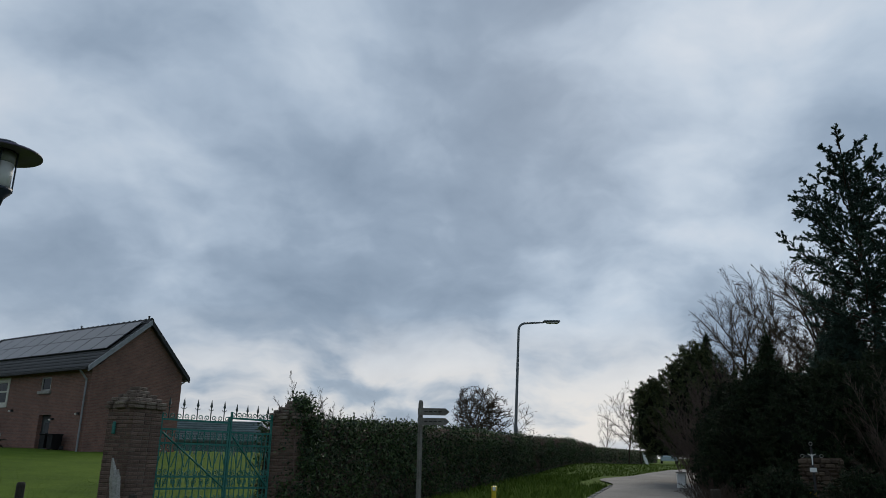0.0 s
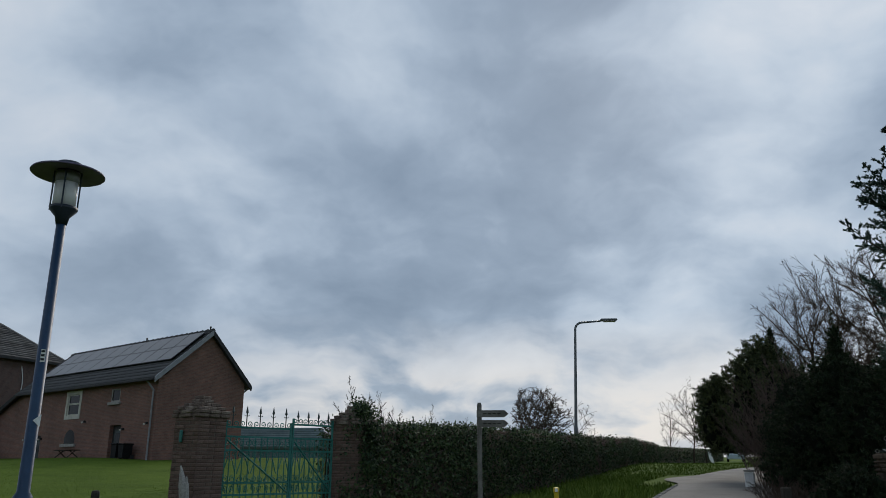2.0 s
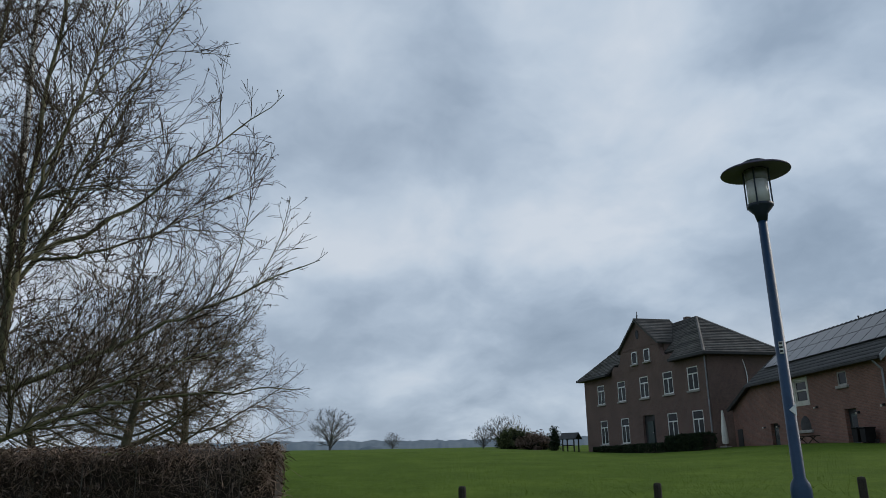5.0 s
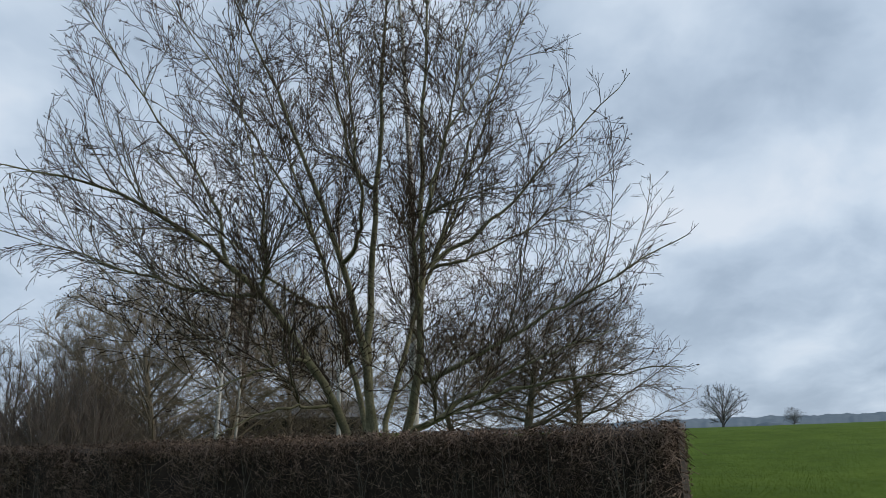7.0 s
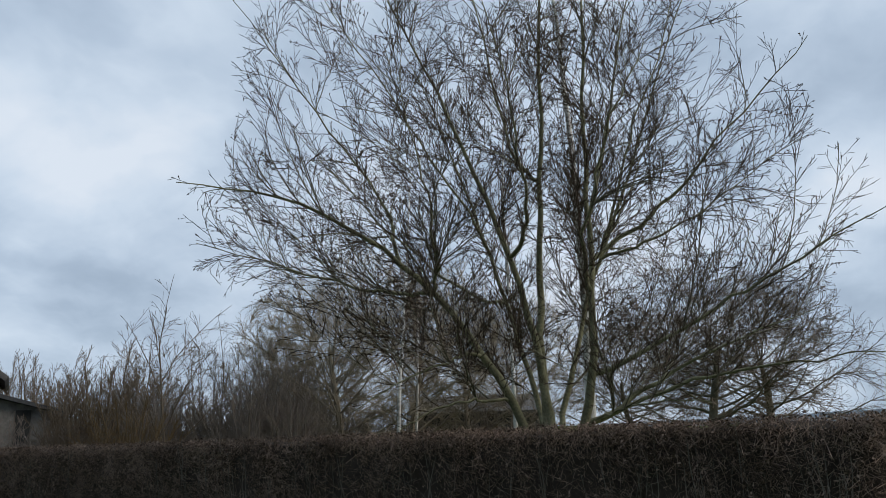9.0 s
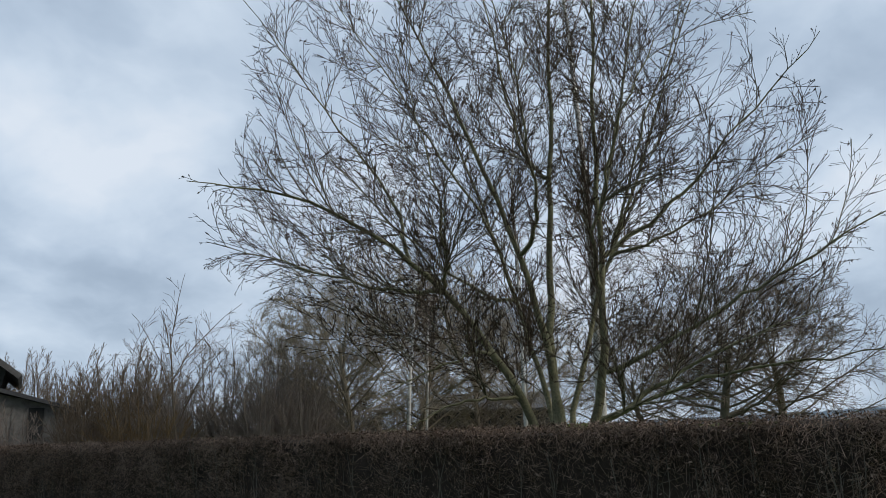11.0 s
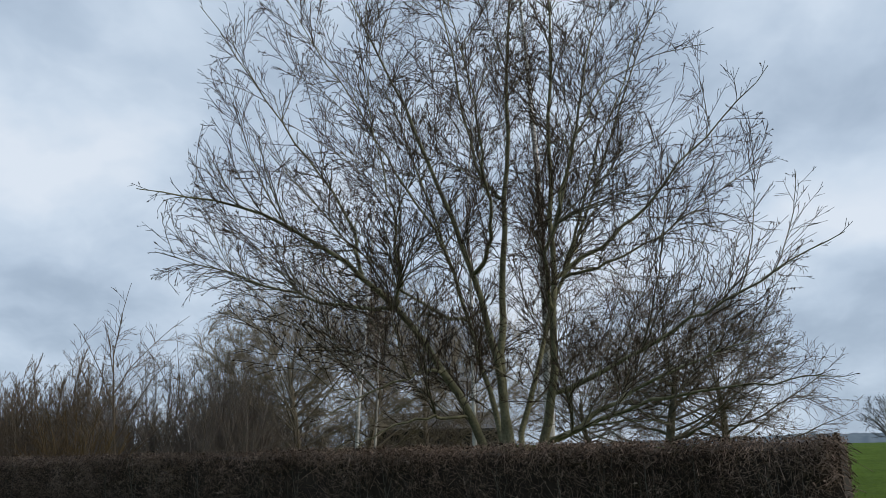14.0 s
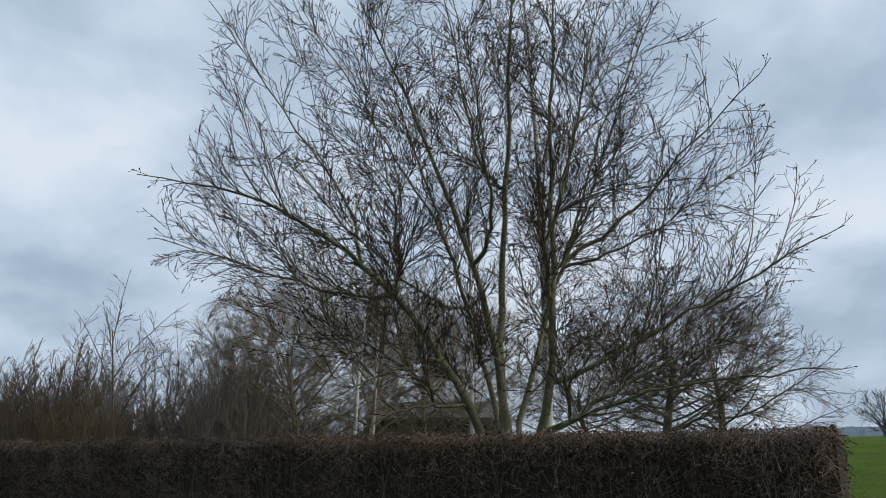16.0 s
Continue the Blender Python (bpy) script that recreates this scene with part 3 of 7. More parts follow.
def tile_courses(quad, n, mat, parent, name="tile_cover", lift=0.07):
    """Overlapping courses of roof tiles on a sloping quad: lower left, lower right, upper right, upper left."""
    a, b, c, d = (Vector(q) for q in quad)
    nrm = (b - a).cross(d - a).normalized()
    if nrm.z < 0:
        nrm = -nrm
    verts, faces = [], []
    for k in range(n):
        f0, f1 = k / n, min(1.0, (k + 1.12) / n)
        p = [a.lerp(d, f0), b.lerp(c, f0), b.lerp(c, f1), a.lerp(d, f1)]
        off = [nrm * lift * 1.6, nrm * lift * 1.6, nrm * lift * 0.3, nrm * lift * 0.3]
        i = len(verts)
        verts += [q + o for q, o in zip(p, off)] + [p[0] + nrm * 0.004, p[1] + nrm * 0.004]
        faces += [(i, i + 1, i + 2, i + 3), (i, i + 4, i + 5, i + 1)]
    return mesh_object(name, raw_mesh(name, [tuple(v) for v in verts], faces), mat, parent, kind="stuff")


def window(parent, x0, x1, z0, z1, mat_frame, transom=0.7, mullion=True, sill=True, face=0.0, surround=None):
    """A window set in a wall whose outer face is y = face: reveal, frame, panes, sill."""
    w = new("window")
    w.parent = parent
    bm = bmesh.new()
    t = 0.09
    y0, y1 = face + 0.02, face + 0.10
    box(bm, x0, x0 + t, y0, y1, z0, z1)
    box(bm, x1 - t, x1, y0, y1, z0, z1)
    box(bm, x0 + t, x1 - t, y0, y1, z1 - t * 0.8, z1)
    box(bm, x0 + t, x1 - t, y0, y1, z0, z0 + t)
    zt = z0 + (z1 - z0) * transom
    if transom:
        box(bm, x0 + t, x1 - t, y0, y1 + 0.003, zt - t / 2, zt + t / 2)
    if mullion:
        box(bm, (x0 + x1) / 2 - t / 2, (x0 + x1) / 2 + t / 2, y0, y1 + 0.002, z0 + t, (zt - t / 2) if transom else z1 - t)
    part("frame", bm, mat_frame, w)
    part("pane", boxed(x0 + t, x1 - t, face + 0.06, face + 0.075, z0 + t, z1 - t * 0.8), M_PANE, w)
    if sill:
        part("sill", boxed(x0 - 0.12, x1 + 0.12, face - 0.12, face + 0.1, z0 - 0.16, z0 - 0.003, bevel=0.015), M_SILL, w)
    if surround:
        bm = bmesh.new()
        s = 0.2
        box(bm, x0 - s, x0, face - 0.03, face + 0.08, z0 - s, z1 + s)
        box(bm, x1, x1 + s, face - 0.03, face + 0.08, z0 - s, z1 + s)
        box(bm, x0, x1, face - 0.03, face + 0.08, z1, z1 + s)
        box(bm, x0, x1, face - 0.03, face + 0.08, z0 - s, z0)
        part("surround", bm, surround, w, "pale stone window surround")
    return w


def wall_with_holes(outline_x0, outline_x1, z0, z1, holes, y0, y1):
    """Wall slab with rectangular openings cut through it, built from blocks between the openings' edges."""
    bm = bmesh.new()
    xs = sorted({outline_x0, outline_x1, *[h[0] for h in holes], *[h[1] for h in holes]})
    for a, b in zip(xs, xs[1:]):
        cuts = sorted([(h[2], h[3]) for h in holes if h[0] < (a + b) / 2 < h[1]])
        z = z0
        for c, d in cuts:
            if c > z:
                box(bm, a, b, y0, y1, z, c)
            z = d
        if z < z1:
            box(bm, a, b, y0, y1, z, z1)
    bmesh.ops.remove_doubles(bm, verts=bm.verts, dist=0.0005)
    return bm


UP = [(x, x + 1.5, 4.13, 5.95) for x in (-18.95, -14.69, -10.5, -6.54, -2.86)]
LOW = [(x, x + 1.5, 0.35, 2.58) for x in (-18.75, -14.5, -6.37, -2.7)]
GATT = [(-11.4, -10.45, 7.2, 8.28), (-9.2, -8.25, 7.2, 8.28)]
DOOR = (-10.45, -8.4, 0.15, 2.62)
part("front_wall", wall_with_holes(-HL, 0, -0.5, HE, UP + LOW + [DOOR], 0, 0.35), M_BRICK_H, house)
part("side_wall", boxed(-0.35, 0, 0.352, HD, -0.5, HE), M_BRICK_H, house)
part("side_wall", boxed(-HL, -HL + 0.35, 0.352, HD, -0.5, HE), M_BRICK_H, house)
part("back_wall", boxed(-HL + 0.352, -0.352, HD - 0.35, HD, -0.5, HE), M_BRICK_H, house)
# added box in a dark colour, in place of the unlit rooms
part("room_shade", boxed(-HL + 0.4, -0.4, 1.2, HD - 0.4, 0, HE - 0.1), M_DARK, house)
for h in UP:
    window(house, *h, M_WHITE)
for h in LOW:
    window(house, *h, M_WHITE)
# gabled centre bay
GX = -10.13
gable = [(GX - 5.5, HE), (GX + 5.5, HE), (GX + 5.45, HE + 0.35), (GX + 4.9, HE + 0.75), (GX + 4.2, HE + 0.62), (GX + 3.75, HE + 0.9), (GX + 3.45, HE + 1.5),
         (GX + 3.4, HE + 2.05), (GX, 11.05), (GX - 3.4, HE + 2.05), (GX - 3.45, HE + 1.5), (GX - 3.75, HE + 0.9), (GX - 4.2, HE + 0.62), (GX - 4.9, HE + 0.75), (GX - 5.45, HE + 0.35)]
part("gable_wall", prism(gable, -0.02, 0.33), M_BRICK_H, house)
part("string_course", boxed(GX - 3.3, GX + 3.3, -0.06, -0.022, HE + 1.88, HE + 1.95), M_BRICK_H, house)
for h in GATT:
    window(house, *h, M_WHITE, transom=0, mullion=False, face=-0.11)
bm = bmesh.new()
bmesh.ops.create_cone(bm, cap_ends=True, segments=20, radius1=0.4, radius2=0.4, depth=0.05, matrix=Matrix.Translation((GX + 0.5 - 0.5, -0.045, 9.75)) @ Matrix.Rotation(radians(90), 4, "X") @ Matrix.Diagonal((0.62, 1, 1, 1)))
part("oval_window", bm, M_PANE, house)
part("finial", lathe([(0.0, 11.85), (0.03, 11.8), (0.03, 11.55), (0.09, 11.45), (0.05, 11.38), (0.06, 11.1), (0.0, 11.1)], 8), M_DARK, house).matrix_parent_inverse = Matrix.Translation((GX, 0.1, 0))
# main hipped roof
EY0, EY1, EX0, EX1, RZ = -0.45, HD + 0.45, -HL - 0.45, 0.45, 10.6
RY, RX0, RX1 = HD / 2, -HL + 5.6, -5.6
ZE = HE + 0.12
front = [(EX0, EY0, ZE), (EX1, EY0, ZE), (RX1, RY, RZ), (RX0, RY, RZ)]
right = [(EX1, EY0, ZE), (EX1, EY1, ZE), (RX1, RY, RZ)]
left = [(EX0, EY1, ZE), (EX0, EY0, ZE), (RX0, RY, RZ)]
back = [(EX1, EY1, ZE), (EX0, EY1, ZE), (RX0, RY, RZ), (RX1, RY, RZ)]
GL, GR, YM = GX - 5.5, GX + 5.5, 0.34
ZM = ZE + (RZ - ZE) * (YM - EY0) / (RY - EY0)
MX = GR + (RX1 - GR) * (YM - EY0) / (RY - EY0)
front_left = [(EX0, EY0, ZE), (GL, EY0, ZE), (GL, RY, RZ), (RX0, RY, RZ)]
front_mid = [(GL, YM, ZM), (MX, YM, ZM), (RX1, RY, RZ), (GL, RY, RZ)]
front_right = [(GR, EY0, ZE), (EX1, EY0, ZE), (RX1, RY, RZ)]
for nm, q in (("front_roof", front_left), ("front_roof", front_mid), ("front_roof", front_right), ("right_roof", right), ("left_roof", left), ("back_roof", back)):
    part(nm, slab(q, 0.12), M_TILE, house)
tile_courses(front_left, 22, M_TILE, house, lift=0.05)
tile_courses(front_mid, 17, M_TILE, house, lift=0.05)
for q in (front_right, right, left):
    tile_courses(q + q[2:], 22, M_TILE, house, lift=0.05)
bm = bmesh.new()
for a, b in ((right[0], right[2]), (right[1], right[2]), (left[1], left[2]), (front[2], front[3])):
    rod(bm, a, b, 0.13, sides=6)
part("ridge_tiles", bm, M_TILE, house)
for g4 in ((EX0 - 0.16, GX - 5.6, EY0 - 0.2, EY0 + 0.0), (GX + 5.6, EX1 + 0.16, EY0 - 0.2, EY0 + 0.0), (EX1 - 0.0, EX1 + 0.16, EY0 + 0.002, EY1), (EX0 - 0.16, EX0 + 0.0, EY0 + 0.002, EY1)):
    part("eaves_gutter", boxed(*g4, HE - 0.06, HE + 0.17, bevel=0.02), M_DARK, house)
for x0, x1 in ((EX0, GL), (GR, EX1)):
    part("soffit", boxed(x0, x1, EY0 + 0.004, -0.004, HE - 0.05, HE + 0.0), M_DARK, house)
# roof of the gabled bay
gr = [(GX + 3.75, -0.28, HE + 1.85), (GX + 3.75, RY + 0.2, HE + 1.85), (GX, RY + 0.2, 11.1), (GX, -0.28, 11.1)]
gl = [(GX - 3.75, RY + 0.2, HE + 1.85), (GX - 3.75, -0.28, HE + 1.85), (GX, -0.28, 11.1), (GX, RY + 0.2, 11.1)]
for q in (gr, gl):
    part("bay_roof", slab(q, 0.12), M_TILE, house)
    tile_courses(q, 14, M_TILE, house, lift=0.05)
part("bay_ridge", rod(bmesh.new(), (GX, -0.28, 11.12), (GX, RY + 0.2, 11.12), 0.12, sides=6), M_TILE, house)
for g2 in (GX + 3.3, GX - 3.6):
    part("bay_cheek", boxed(g2, g2 + 0.3, 0.4, RY, HE + 0.2, HE + 1.8), M_BRICK_H, house)
part("chimney", boxed(-8.1, -7.55, RY + 0.3, RY + 0.8, RZ - 0.5, RZ + 0.45, bevel=0.03), M_BRICK_H, house, "small brick chimney stack")
# front door
door = new("door")
door.parent = house
bm = bmesh.new()
box(bm, DOOR[0], DOOR[1], 0.22, 0.34, DOOR[2], DOOR[3])
part("recess", bm, M_DARK, door)
part("leaf", boxed(-9.95, -8.95, 0.15, 0.215, 0.15, 2.1, bevel=0.01), M_DARKDOOR, door, "dark green panelled door leaf")
part("step", boxed(-10.7, -8.2, -0.5, -0.02, -0.3, 0.14, bevel=0.02), M_SILL, door)
part("handle", lathe([(0.0, 0), (0.04, 0.0), (0.04, 0.05), (0.0, 0.05)], 8), M_WHITE, door).matrix_parent_inverse = Matrix.Translation((-9.02, 0.12, 1.15))
part("downpipe", rod(bmesh.new(), (-0.12, -0.1, -0.4), (-0.12, -0.1, HE - 0.1), 0.055), M_ZINC, house, "grey zinc downpipe")
bm = bmesh.new()
for k in range(6):
    a, b = k / 6, (k + 1) / 6
    rod(bm, (0.06, 3.1 + 0.25 * math.sin(a * 2.2), 6.3 - 1.9 * a), (0.06, 3.1 + 0.25 * math.sin(b * 2.2), 6.3 - 1.9 * b), 0.035, sides=6)
part("wall_cable", bm, M_WHITE, house, "pale curved cable on the side wall")

# ---- barn ----
BARN = pose(-18.34, 39.30, 1.93, 0, 0, -34)
barn = thing("barn", BARN, "red brick barn conversion with solar panels on its roof", "barn")
BX0, BX1, BW, BE, BR, BRY = -15.7, 0.3, 5.5, 4.34, 6.92, 2.95
BW1, BW2 = (-9.3, -7.87, 2.55, 3.8), (-4.36, -3.4, 3.12, 3.86)
BDOOR, BDOOR2, BARCH = (-4.1, -2.95, -0.1, 1.86), (-13.3, -12.2, -0.1, 1.5), (-9.15, -7.95, 0.95, 1.3)
part("front_wall", wall_with_holes(BX0, BX1, -0.5, BE, [BW1, BW2, BDOOR, BDOOR2, BARCH], 0, 0.35), M_BRICK_B, barn)
end = [(0, -0.5), (BW, -0.5), (BW, BE), (BRY, BR), (0, BE)]
for nm, x in (("gable_wall", BX1 - 0.35), ("gable_wall", BX0)):
    bm = bmesh.new()
    a = [bm.verts.new((x, max(y, 0.352) if y < 1 else y, z)) for y, z in end]
    b = [bm.verts.new((x + 0.35, max(y, 0.352) if y < 1 else y, z)) for y, z in end]
    bm.faces.new(a)
    bm.faces.new(b[::-1])
    for i in range(5):
        bm.faces.new((a[i], b[i], b[(i + 1) % 5], a[(i + 1) % 5]))
    bmesh.ops.recalc_face_normals(bm, faces=bm.faces)
    part(nm, bm, M_BRICK_B, barn)
part("back_wall", boxed(BX0 + 0.352, BX1 - 0.352, BW - 0.35, BW, -0.5, BE), M_BRICK_B, barn)
# solid dark filling stands for the shade inside the barn
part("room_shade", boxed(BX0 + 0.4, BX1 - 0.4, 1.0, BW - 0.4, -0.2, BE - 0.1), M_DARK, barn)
RX0_, RX1_ = BX0 - 0.1, BX1 + 0.25
slope = (BR - BE) / BRY
fe, be = -0.35, BW + 0.28
ze = BE - 0.35 * slope + 0.14
rf = [(RX0_, fe, ze), (RX1_, fe, ze), (RX1_, BRY, BR + 0.14), (RX0_, BRY, BR + 0.14)]
rb = [(RX1_, be, ze), (RX0_, be, ze), (RX0_, BRY, BR + 0.14), (RX1_, BRY, BR + 0.14)]
for q in (rf, rb):
    part("roof", slab(q, 0.14), M_TILE_D, barn)
    tile_courses(q, 13, M_TILE_D, barn, lift=0.03)
part("ridge_tiles", rod(bmesh.new(), rf[3], rf[2], 0.11, sides=6), M_TILE_D, barn)
bm = bmesh.new()
for k in range(32):
    x = RX0_ + (RX1_ - RX0_) * (k + 0.5) / 32
    rod(bm, (x - 0.2, BRY, BR + 0.15), (x + 0.2, BRY, BR + 0.18), 0.1, 0.125, 6)
part("ridge_caps", bm, M_TILE_D, barn)
for x in (RX1_ - 0.35, -6.4):
    part("ridge_vent", lathe([(0.0, 0.24), (0.06, 0.24), (0.06, 0.17), (0.04, 0.16), (0.04, 0.0), (0.0, 0.0)], 8), M_DARK, barn).matrix_parent_inverse = Matrix.Translation((x, BRY, BR + 0.18))
for q, nm in ((((RX1_, fe - 0.03, ze - 0.02), (RX1_, BRY, BR + 0.12)), "bargeboard"), (((RX1_, be + 0.03, ze - 0.02), (RX1_, BRY, BR + 0.12)), "bargeboard")):
    a, b = Vector(q[0]), Vector(q[1])
    bm = bmesh.new()
    vs = [bm.verts.new(p) for p in (a + Vector((0.04, 0, 0.06)), b + Vector((0.04, 0, 0.06)), b + Vector((0.04, 0, -0.24)), a + Vector((0.04, 0, -0.24)))]
    ws = [bm.verts.new(p) for p in (a + Vector((-0.05, 0, 0.06)), b + Vector((-0.05, 0, 0.06)), b + Vector((-0.05, 0, -0.24)), a + Vector((-0.05, 0, -0.24)))]
    bm.faces.new(vs)
    bm.faces.new(ws[::-1])
    for i in range(4):
        bm.faces.new((vs[i], ws[i], ws[(i + 1) % 4], vs[(i + 1) % 4]))
    bmesh.ops.recalc_face_normals(bm, faces=bm.faces)
    part(nm, bm, M_ZINC if q[0][1] < 0 else M_DARK, barn)
# solar panels in two rows
up = Vector((0, BRY - fe, BR + 0.14 - ze))
ln = up.length
up.normalize()
nrm = Vector((0, -up.z, up.y))
pw = 1.5
panel_mesh = None
for row in range(2):
    for col in range(10):
        x = RX1_ - 0.35 - pw * (col + 1)
        s0 = ln * (0.335 + 0.305 * row)
        o = Vector((x, fe, ze)) + up * s0 + nrm * 0.16
        if panel_mesh is None:
            b1 = boxed(0, pw - 0.03, 0, ln * 0.3, -0.04, 0.0)
            me = bpy.data.meshes.new("solar_panel")
            b1.to_mesh(me)
            b1.free()
            me.materials.append(M_SOLARF)
            b1 = boxed(0.03, pw - 0.06, 0.03, ln * 0.3 - 0.03, -0.02, 0.006)
            me2 = bpy.data.meshes.new("cell_sheet")
            b1.to_mesh(me2)
            b1.free()
            me2.materials.append(M_SOLAR)
            panel_mesh = (me, me2)
        pa = new("solar_panel", panel_mesh[0])
        pa.parent = barn
        pa.matrix_local = Matrix.Translation(o) @ Matrix(((1, 0, 0), (0, up.y, -up.z), (0, up.z, up.y))).to_4x4()
        ce = new("cell_sheet", panel_mesh[1])
        ce.parent = pa
bm = bmesh.new()
rod(bm, (0.05, -0.09, -0.4), (0.05, -0.09, 3.6), 0.05)
rod(bm, (0.05, -0.09, 3.55), (-0.12, fe - 0.08, ze - 0.14), 0.05)
part("downpipe", bm, M_ZINC, barn, "grey zinc downpipe")
part("gutter_outlet", rod(bmesh.new(), (0.15, be + 0.06, ze - 0.14), (0.15, BW + 0.1, ze - 0.32), 0.05), M_ZINC, barn)
part("gutter", boxed(RX0_, RX1_ - 0.05, fe - 0.14, fe - 0.02, ze - 0.16, ze - 0.03, bevel=0.02), M_DARK, barn)
part("gutter", boxed(RX0_, RX1_ - 0.05, be + 0.02, be + 0.14, ze - 0.16, ze - 0.03, bevel=0.02), M_ZINC, barn)
window(barn, *BW1, M_CREAM, transom=0.55, mullion=False, sill=False, surround=M_CREAM)
window(barn, *BW2, M_SILL, transom=0, mullion=False)
arch = new("window")
arch.parent = barn
bm = prism([(-9.15, 0.95), (-7.95, 0.95), (-7.95, 1.3), (-8.1, 1.55), (-8.35, 1.72), (-8.55, 1.76), (-8.75, 1.72), (-9.0, 1.55), (-9.15, 1.3)], -0.015, 0.2)
part("pane", bm, M_PANE, arch)
part("sill", boxed(-9.4, -7.7, -0.12, -0.017, 0.78, 0.94), M_SILL, arch)
for (x0, x1, z0, z1), glass in ((BDOOR, True), (BDOOR2, False)):
    d = new("door")
    d.parent = barn
    part("recess", boxed(x0, x1, 0.22, 0.34, z0, z1), M_DARK, d)
    part("leaf", boxed(x0 + 0.35, x1 - 0.05, 0.12, 0.2, z0, z1 - 0.25, bevel=0.01), M_DARKDOOR, d, "dark green door leaf")
    part("pane", boxed(x0 + 0.5, x1 - 0.2, 0.105, 0.118, 0.5, z1 - 0.4), M_PANE, d)
for x, z in ((-2.67, 1.62), (-0.34, 1.86), (-12.05, 1.3), (-14.1, 1.3), (-6.9, 2.15)):
    w = new("wall_lamp")
    w.parent = barn
    part("bracket", boxed(x - 0.05, x + 0.05, -0.12, -0.005, z - 0.06, z + 0.06), M_DARK, w)
    part("globe", lathe([(0.0, 0.06), (0.045, 0.045), (0.06, 0.0), (0.045, -0.045), (0.0, -0.06)], 10), M_CREAM, w).matrix_parent_inverse = Matrix.Translation((x, -0.2, z - 0.05))
# lower link building towards the house
part("link_wall", prism([(-19.4, -0.5), (BX0 - 0.002, -0.5), (BX0 - 0.002, 4.12), (-19.4, 2.85)], 0.05, 0.4), M_BRICK_B, barn)
part("link_roof", slab([(-19.6, -0.35, 2.8), (BX0 - 0.1, -0.35, 4.2), (BX0 - 0.1, 4.4, 5.9), (-19.6, 4.4, 4.2)], 0.2), M_TILE_D, barn)
ld = new("door")
ld.parent = barn
part("leaf", boxed(-18.85, -18.0, 0.0, 0.045, -0.1, 1.34, bevel=0.01), M_DARK, ld)

# ---- loose things by the barn ----
def on_barn(x, y, z=0.0):
    return BARN @ Vector((x, y, z))


def drop(x, y):
    return ground_z(x, y)


def wheelie_bin(x, y):
    p = on_barn(x, y)
    root = thing("wheelie_bin", pose(p.x, p.y, drop(p.x, p.y), 0, 0, -34), "black plastic wheelie bin standing against the barn", "bin", "bins by the barn door")
    part("body", prism([(-0.2, 0.06), (0.2, 0.06), (0.25, 0.72), (-0.25, 0.72)], -0.26, 0.26), M_BIN, root)
    part("lid", boxed(-0.28, 0.28, -0.31, 0.31, 0.723, 0.79, bevel=0.025), M_BIN, root)
    for sx in (-0.2, 0.2):
        part("wheel", rod(bmesh.new(), (sx - 0.04, 0.28, 0.11), (sx + 0.04, 0.28, 0.11), 0.11, sides=12), M_DARK, root)
    return root


wheelie_bin(-2.05, -0.5)
wheelie_bin(-1.35, -0.5)
p = on_barn(-6.8, -0.9)
bench = thing("picnic_table", pose(p.x, p.y, drop(p.x, p.y), 0, 0, -34), "dark wooden picnic table against the brick wall", "table")
part("tabletop", boxed(-0.95, 0.95, -0.3, 0.3, 0.38, 0.43, bevel=0.01), M_POST, bench)
for sx in (-1.0, 1.0):
    part("leg", rod(bmesh.new(), (sx * 0.7, -0.3, 0.0), (sx * 0.65, 0.15, 0.38), 0.03, sides=6), M_POST, bench)
    part("leg", rod(bmesh.new(), (sx * 0.7, 0.3, 0.0), (sx * 0.65, -0.15, 0.38), 0.03, sides=6), M_POST, bench)
p = on_barn(-19.0, -0.9)
para = thing("parasol", pose(p.x, p.y, drop(p.x, p.y)), "closed pale cream parasol standing beside the house", "parasol")
part("pole", rod(bmesh.new(), (0, 0, 0), (0, 0, 2.6), 0.03), M_GREY, para)
part("canopy", lathe([(0.0, 2.65), (0.06, 2.6), (0.13, 2.0), (0.2, 1.2), (0.24, 0.45), (0.2, 0.25), (0.05, 0.25)], 12), M_CREAMCLOTH, para)
part("base_plate", boxed(-0.3, 0.3, -0.3, 0.3, 0, 0.08, bevel=0.02), M_SILL, para)

# low shed behind the gate
sp = polar(16.3, 58)
shed = thing("low_shed", pose(sp.x, sp.y, drop(sp.x, sp.y) - 0.05, 0, 0, 8), "low grey-green slatted shed with a long roof", "shed")
part("wall", boxed(-5.5, 3.6, 0, 4, -0.5, 0.9), M_SLAT, shed)
part("roof", slab([(-5.8, -0.3, 0.75), (3.9, -0.3, 0.75), (3.0, 2, 2.25), (-5.8, 2, 2.25)], 0.12), M_SLAT, shed)
part("roof", slab([(3.9, 4.3, 0.75), (-5.8, 4.3, 0.75), (-5.8, 2, 2.25), (3.0, 2, 2.25)], 0.12), M_TILE_D, shed)
tile_courses([(-5.8, -0.3, 0.75), (3.9, -0.3, 0.75), (3.0, 2, 2.25), (-5.8, 2, 2.25)], 9, M_SLAT, shed)

